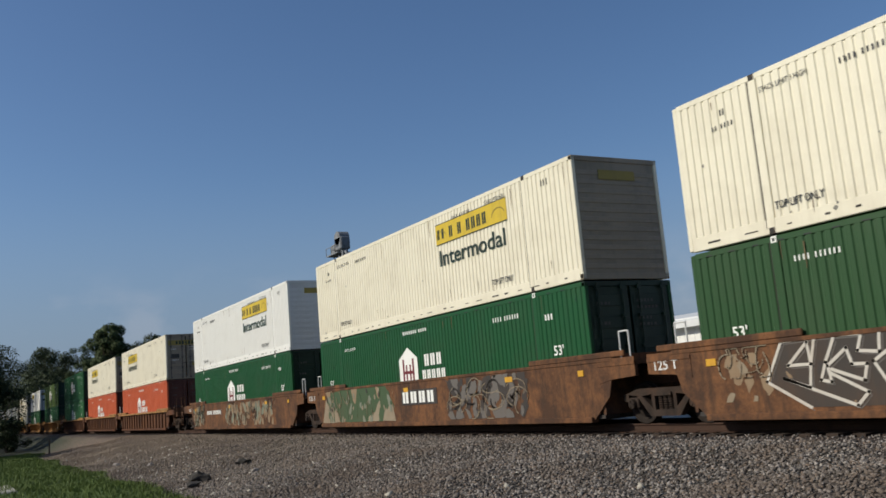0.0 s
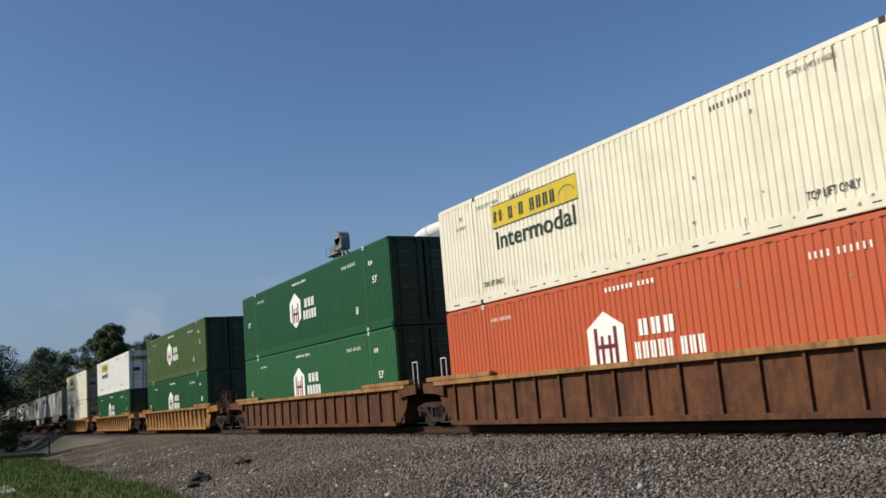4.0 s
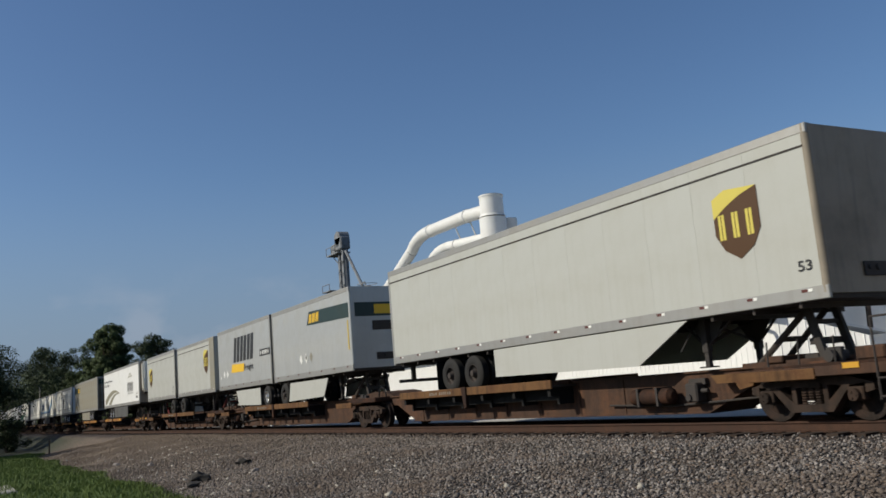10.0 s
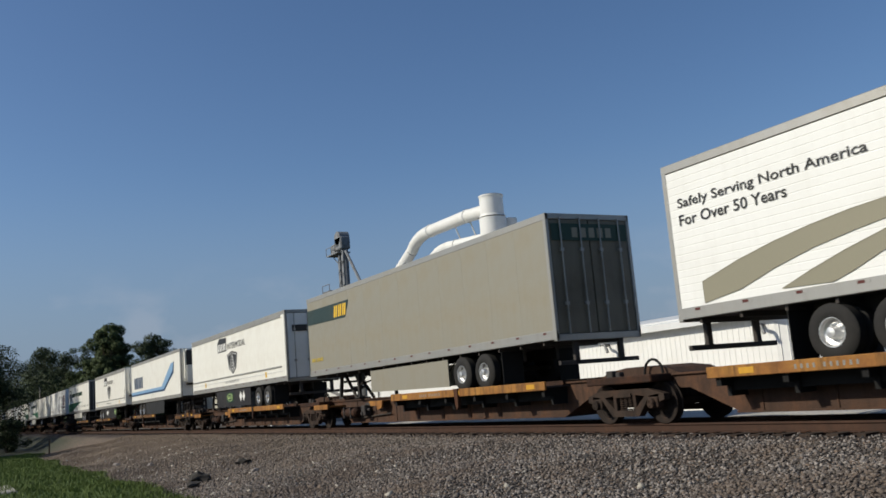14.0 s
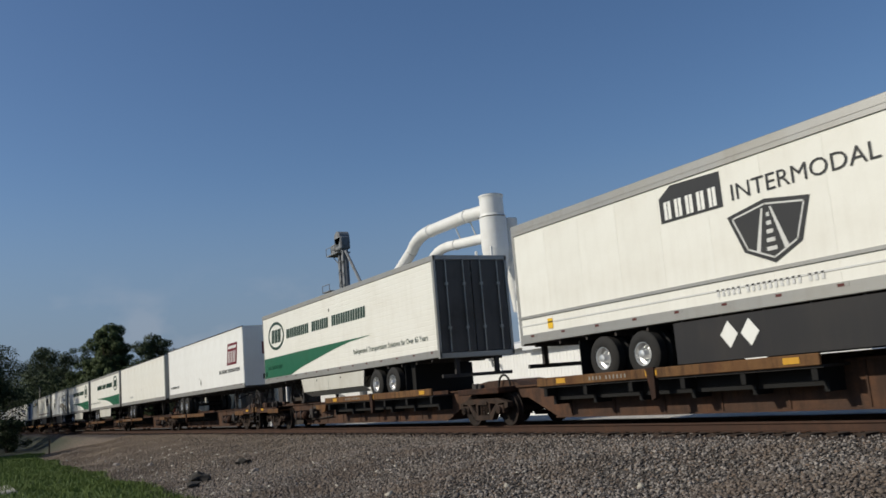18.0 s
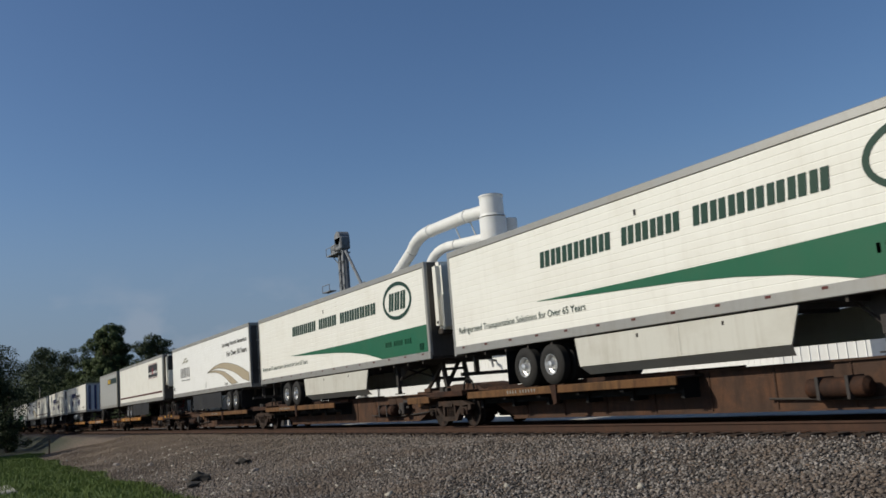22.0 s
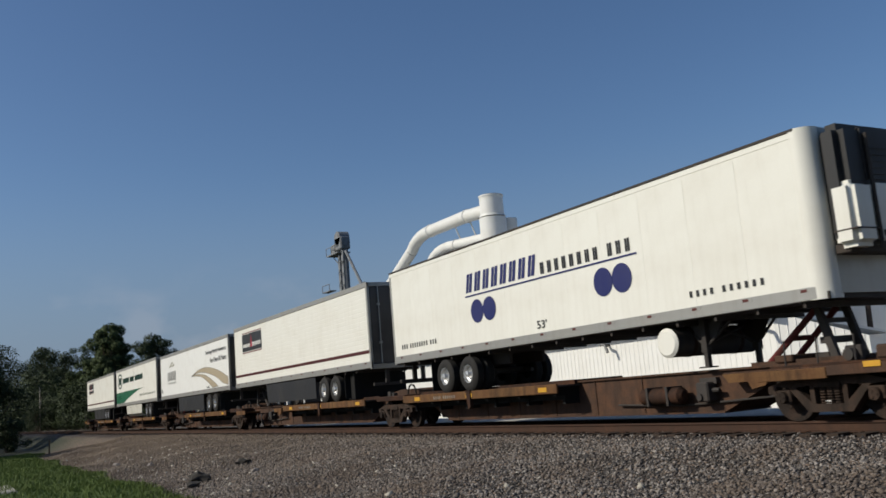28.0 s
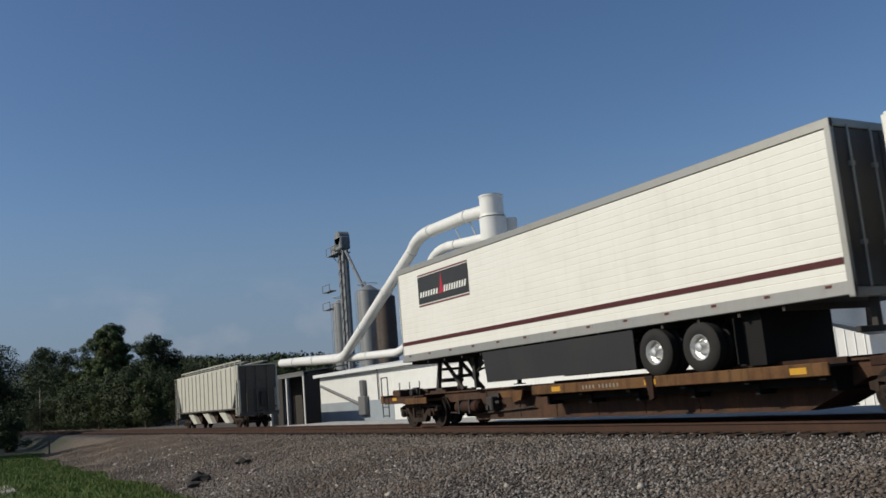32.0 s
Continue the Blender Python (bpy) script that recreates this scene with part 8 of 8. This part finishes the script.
def leaf_cloud(g, blobs, count, size):
    """Many small leaf quads spread over the shells of uneven clumps."""
    w = np.array([bb[3] ** 2 for bb in blobs])
    k = g.choice(len(blobs), count, p=w / w.sum())
    c = np.array([bb[:3] for bb in blobs])[k]
    r = np.array([bb[3] for bb in blobs])[k]
    d = g.normal(0, 1, (count, 3))
    d /= np.linalg.norm(d, axis=1)[:, None]
    p = c + d * (r * g.uniform(0.45, 1.08, count) ** 0.7)[:, None] * np.array([1, 1, 0.85])
    u = g.normal(0, 1, (count, 3))
    u /= np.linalg.norm(u, axis=1)[:, None]
    v = np.cross(u, d + 0.3 * g.normal(0, 1, (count, 3)))
    v /= np.linalg.norm(v, axis=1)[:, None] + 1e-6
    s = (size * g.uniform(0.5, 1.3, count))[:, None]
    quad = np.stack([p - u * s, p + v * s * 0.55, p + u * s, p - v * s * 0.55], 1)
    soft = d + 0.35 * g.normal(0, 1, (count, 3))
    soft /= np.linalg.norm(soft, axis=1)[:, None]
    return quad.reshape(-1, 3), np.repeat(soft, 4, axis=0)


def tree(x, y, h, spread, label, seed, leaves=2200, mat=LEAF, trunk=0.35, z=None, tall=1.0, low=0.25):
    g = np.random.default_rng(seed)
    z = float(ground_z(x, y)) if z is None else z
    t = thing("tree", label, "tree", at=(x, y, z - 0.1))
    s = Shape()
    top = h * 0.72
    r = trunk
    pts = [np.array([0, 0, 0.0])]
    for i in range(1, 5):
        pts.append(np.array([g.normal(0, 0.02) * h, g.normal(0, 0.02) * h, top * i / 4]))
    for i in range(4):
        s.tube(pts[i], pts[i + 1], r * (1 - 0.2 * i), r * (0.8 - 0.2 * i), 8)
    blobs = []
    n = 44 if leaves > 1900 else 26
    for i in range(n):
        f = g.uniform(low + 0.05, 1.0)
        a = g.uniform(0, 2 * np.pi)
        reach = spread * (1.05 - 0.55 * max(0, f - 0.45)) * g.uniform(0.15, 0.95)
        base = pts[min(4, int(f * 4))] * 0.9
        tip = np.array([reach * np.cos(a), reach * np.sin(a), h * (0.12 + 0.80 * f)])
        s.tube(base, base + (tip - base) * 0.9, r * 0.32, r * 0.08, 6)
        blobs.append((*tip, spread * g.uniform(0.17, 0.36)))
    blobs.append((g.normal(0, 0.1) * spread, g.normal(0, 0.1) * spread, h - spread * 0.36, spread * 0.36))
    blobs.append((0, 0, h * 0.6, spread * 0.5))
    blobs.append((0, 0, h * 0.38, spread * 0.55))
    part("trunk", s, BARK, t, "branching trunk")
    q, soft = leaf_cloud(g, blobs, int(leaves * 6.0), max(0.12, h * 0.0092))
    me = bpy.data.meshes.new("crown")
    me.vertices.add(len(q))
    me.vertices.foreach_set("co", q.ravel())
    me.loops.add(len(q))
    me.loops.foreach_set("vertex_index", np.arange(len(q)))
    me.polygons.add(len(q) // 4)
    me.polygons.foreach_set("loop_start", np.arange(len(q) // 4) * 4)
    me.update(calc_edges=True)
    me.normals_split_custom_set(soft.tolist())
    me.materials.append(mat)
    ob = new("crown", me)
    ob.parent = t
    return t


tree(-252, 25, 28.2, 6.4, "tall narrow green tree above the wood", 11, 5200)
tree(-262, 29, 25.4, 5.0, "green tree in the wood edge", 12, 3600)
tree(-262, 25, 26.5, 5.4, "green tree with an uneven crown", 13, 3800)
tree(-289, 24, 26.0, 5.2, "green tree with bare twigs", 14, 2200)
tree(-193, 25, 19.6, 5.2, "round dark green tree with gaps", 15, 4200, LEAF_D)
tree(-178, 29, 12.0, 4.0, "dark green tree beside a rounder one", 16, 2000, LEAF_D)
tree(-341, 25, 27.6, 8.0, "broad dark tree in the distance", 17, 2200, LEAF_D)
tree(-380, 22, 32.9, 9.5, "broad dark tree in the distance", 18, 2200, LEAF_D)
tree(-420, 25, 35.0, 10, "broad dark tree far down the line", 19, 2000, LEAF_D)
tree(-490, 20, 33.9, 11, "broad dark tree far down the line", 20, 1800, LEAF_D)
tree(-560, 16, 33.9, 12, "hazy dark tree far down the line", 21, 1600, LEAF_D)
for i in range(20):
    tree(-110 - i * 9, -14.6 - 1.2 * (i % 3), 18.0 + (i * 5 % 4), 5.8, "dark roadside tree that shades the track", 400 + i, 1500, LEAF_D, 0.25, low=0.05)
for i in range(7):
    tree(-62 - i * 7, -17.6 + 0.5 * (i % 2), 7.6 + (i * 3 % 3) * 0.4, 4.0, "small dark roadside tree by the lane", 440 + i, 1500, LEAF_D, 0.18, low=0.0)
tree(-112.0, -9.2, 12.6, 4.2, "dark tree at the edge of the lane", 22, 2600, LEAF_D, 0.22, low=0.05)
tree(-317, 12.8, 9.5, 5.0, "dark leafy bush below the dead tree", 23, 1500, LEAF_D, 0.2, low=0.0)
tree(-326, 13.0, 8.5, 4.5, "dark leafy bush at the wood edge", 24, 1200, LEAF_D, 0.2, low=0.0)
gt = np.random.default_rng(5)
for i in range(26):
    x = -165 - i * 7.5 + gt.uniform(-3, 3)
    y = gt.uniform(17, 24)
    tree(x, y, gt.uniform(7, 12) + (-x - 165) * 0.035, gt.uniform(3.5, 5), "leafy green undergrowth tree at the wood edge", 100 + i, 1100, LEAF if i % 3 else LEAF_D, 0.2, low=0.0)
for i in range(16):
    x = -205 - i * 12 + gt.uniform(-4, 4)
    tree(x, gt.uniform(48, 62), gt.uniform(9, 11), gt.uniform(4, 5), "tree in the distant wood", 200 + i, 900, LEAF_D, 0.3, low=0.0)
for i in range(8):
    tree(-105 - i * 9 + gt.uniform(-2, 2), -7.6 - gt.uniform(0, 1.5) - i * 0.3, gt.uniform(2.4, 4.5), gt.uniform(1.6, 2.4), "dark bush beside the lane", 300 + i, 700, LEAF_D, 0.08, low=0.0)


def far_wood(name, x0, x1, y0, y1, hmin, hmax, count, seed, label, leaf=0.46, each=1000, rise=0.0):
    g = np.random.default_rng(seed)
    blobs = []
    for i in range(count):
        x = x0 + (x1 - x0) * (i + g.uniform(0, 1)) / count
        y = g.uniform(y0, y1)
        hh = g.uniform(hmin, hmax) + rise * (x1 - x)
        for f in (0.15, 0.45, 0.75):
            blobs.append((x + g.normal(0, 1.5), y, hh * f, hh * 0.30))
    q, soft = leaf_cloud(g, blobs, count * each, leaf)
    me = bpy.data.meshes.new(name)
    me.from_pydata(q.tolist(), [], np.arange(len(q)).reshape(-1, 4).tolist())
    me.normals_split_custom_set(soft.tolist())
    me.materials.append(LEAF_D)
    tagged(new(name, me), label, "woods", kind="stuff")


far_wood("far_woods", -330, -172, 16, 27, 7, 12, 44, 34, "dense dark green undergrowth at the wood edge", 0.22, 3200)
far_wood("far_woods", -560, -330, 14, 30, 16, 24, 44, 35, "dense dark woods along the line", 0.42, 1500)
far_wood("far_woods", -480, -225, 72, 86, 12.2, 14.6, 110, 31, "dense dark green woods along the horizon", 0.50, 2600, 0.066)
far_wood("far_woods", -160, 120, 150, 190, 9, 14, 46, 32, "hazy woods behind the warehouses")
far_wood("far_woods", -640, -420, -30, 40, 22, 30, 26, 33, "dark woods closing the line of the track")

post = thing("marker_post", "short dark wooden post at the edge of the gravel", "post", at=(-60.0, -8.1, float(ground_z(-60.0, -8.1))))
part("stake", Shape().tube((0, 0, -0.1), (0.03, 0, 0.85), 0.05, 0.045, 8), BARK, post)
part("cap", Shape().tube((0.03, 0, 0.83), (0.03, 0, 0.88), 0.055, 0.04, 8), BARK, post)
snag = thing("dead_tree", "pale bare dead tree at the wood edge", "tree", at=(-325, 14.3, -1.0))
snag.scale = (1.4, 1.4, 1.4)
SNAGM = paint("bleached dead wood", (0.34, 0.31, 0.26), (0.2, 0.17, 0.13), 0.3, 0.9)
part("trunk", Shape().tube((0, 0, 0), (0.3, 0, 7.0), 0.22, 0.14, 8).tube((0.3, 0, 7.0), (-0.5, 0, 10.5), 0.14, 0.05, 6), SNAGM, snag)
for a, b2, c in (((0.2, 0, 5.0), (1.8, 0.3, 8.0), 0.08), ((0.3, 0, 7.0), (1.5, 0, 10.0), 0.08), ((0.25, 0, 6.0), (-1.4, 0.2, 8.2), 0.07)):
    part("branch", Shape().tube(a, b2, c, 0.03, 6), SNAGM, snag)

# ---------------------------------------------------------------- grass
g = np.random.default_rng(9)
n_b = 100000
bx = -15 - 78 * g.uniform(0, 1, n_b) ** 1.35
by = -9.25 - g.uniform(0, 1, n_b) ** 1.2 * 6.4 + 0.15 * np.sin(bx * 0.5) + g.normal(0, 0.10, n_b) + 0.16 * np.clip(-bx - 56, 0, 16)
bz = ground_z(bx, by)
hh = g.uniform(0.05, 0.13, n_b)
an = g.uniform(0, np.pi, n_b)
wd = g.uniform(0.007, 0.014, n_b) * (1 + (-bx - 15) * 0.03)
ln = g.normal(0, 0.05, (n_b, 2))
p0 = np.stack([bx - np.cos(an) * wd, by - np.sin(an) * wd, bz - 0.01], -1)
p1 = np.stack([bx + np.cos(an) * wd, by + np.sin(an) * wd, bz - 0.01], -1)
p2 = np.stack([bx + ln[:, 0], by + ln[:, 1], bz + hh], -1)
q = np.stack([p0, p1, p2], 1).reshape(-1, 3)
me = bpy.data.meshes.new("grass")
me.vertices.add(len(q))
me.vertices.foreach_set("co", q.ravel())
me.loops.add(len(q))
me.loops.foreach_set("vertex_index", np.arange(len(q)))
me.polygons.add(n_b)
me.polygons.foreach_set("loop_start", np.arange(n_b) * 3)
me.update(calc_edges=True)
me.materials.append(leaf_mat("grass blades", (0.074, 0.112, 0.024), (0.115, 0.158, 0.038)))
tagged(new("grass", me), "short green grass at the foot of the gravel", "grass", kind="stuff")
CONC = paint("pale concrete", (0.45, 0.42, 0.35), (0.25, 0.22, 0.18), 0.3, 0.8, 0, False)
cu = thing("concrete_kerb", "pale concrete kerb end in the grass", "kerb")
part("block", Shape().box(-28.5, -25.6, -12.75, -12.1, -0.85, -0.56, 0.04), CONC, cu)

# ---------------------------------------------------------------- how the train moves
ROWS = [(0.0, 0.00), (2.0, 36.23), (4.0, 72.23), (6.0, 108.08), (8.0, 143.83), (10.0, 179.53), (12.0, 215.19), (14.0, 250.82), (16.0, 286.40), (18.0, 321.93), (20.0, 357.39), (22.0, 392.76), (24.0, 428.03), (26.0, 463.20), (28.0, 498.25), (30.0, 533.23), (32.0, 568.16)]


def motions():
    for ob, u in MOVERS:
        z = ob.location.z
        walk(ob, [(t, pose(u + s, 0, z)) for t, s in ROWS])
    ts, ss = [r[0] for r in ROWS], [r[1] for r in ROWS]
    for side in (-1, 1):
        first = AXLES[side][0]
        rows = []
        for k in range(961):
            turn = float(np.interp(k / 30, ts, ss)) / WHEEL_R
            rows.append((k / 30, pose(0.89 * side, 0, WHEEL_R, 0, math.degrees(turn) % 360, 0)))
        walk(first, rows)
        for w in AXLES[side][1:]:
            w.rotation_mode = "QUATERNION"
            w.animation_data_create().action = first.animation_data.action
            w.animation_data.action_slot = first.animation_data.action_slot


motions()
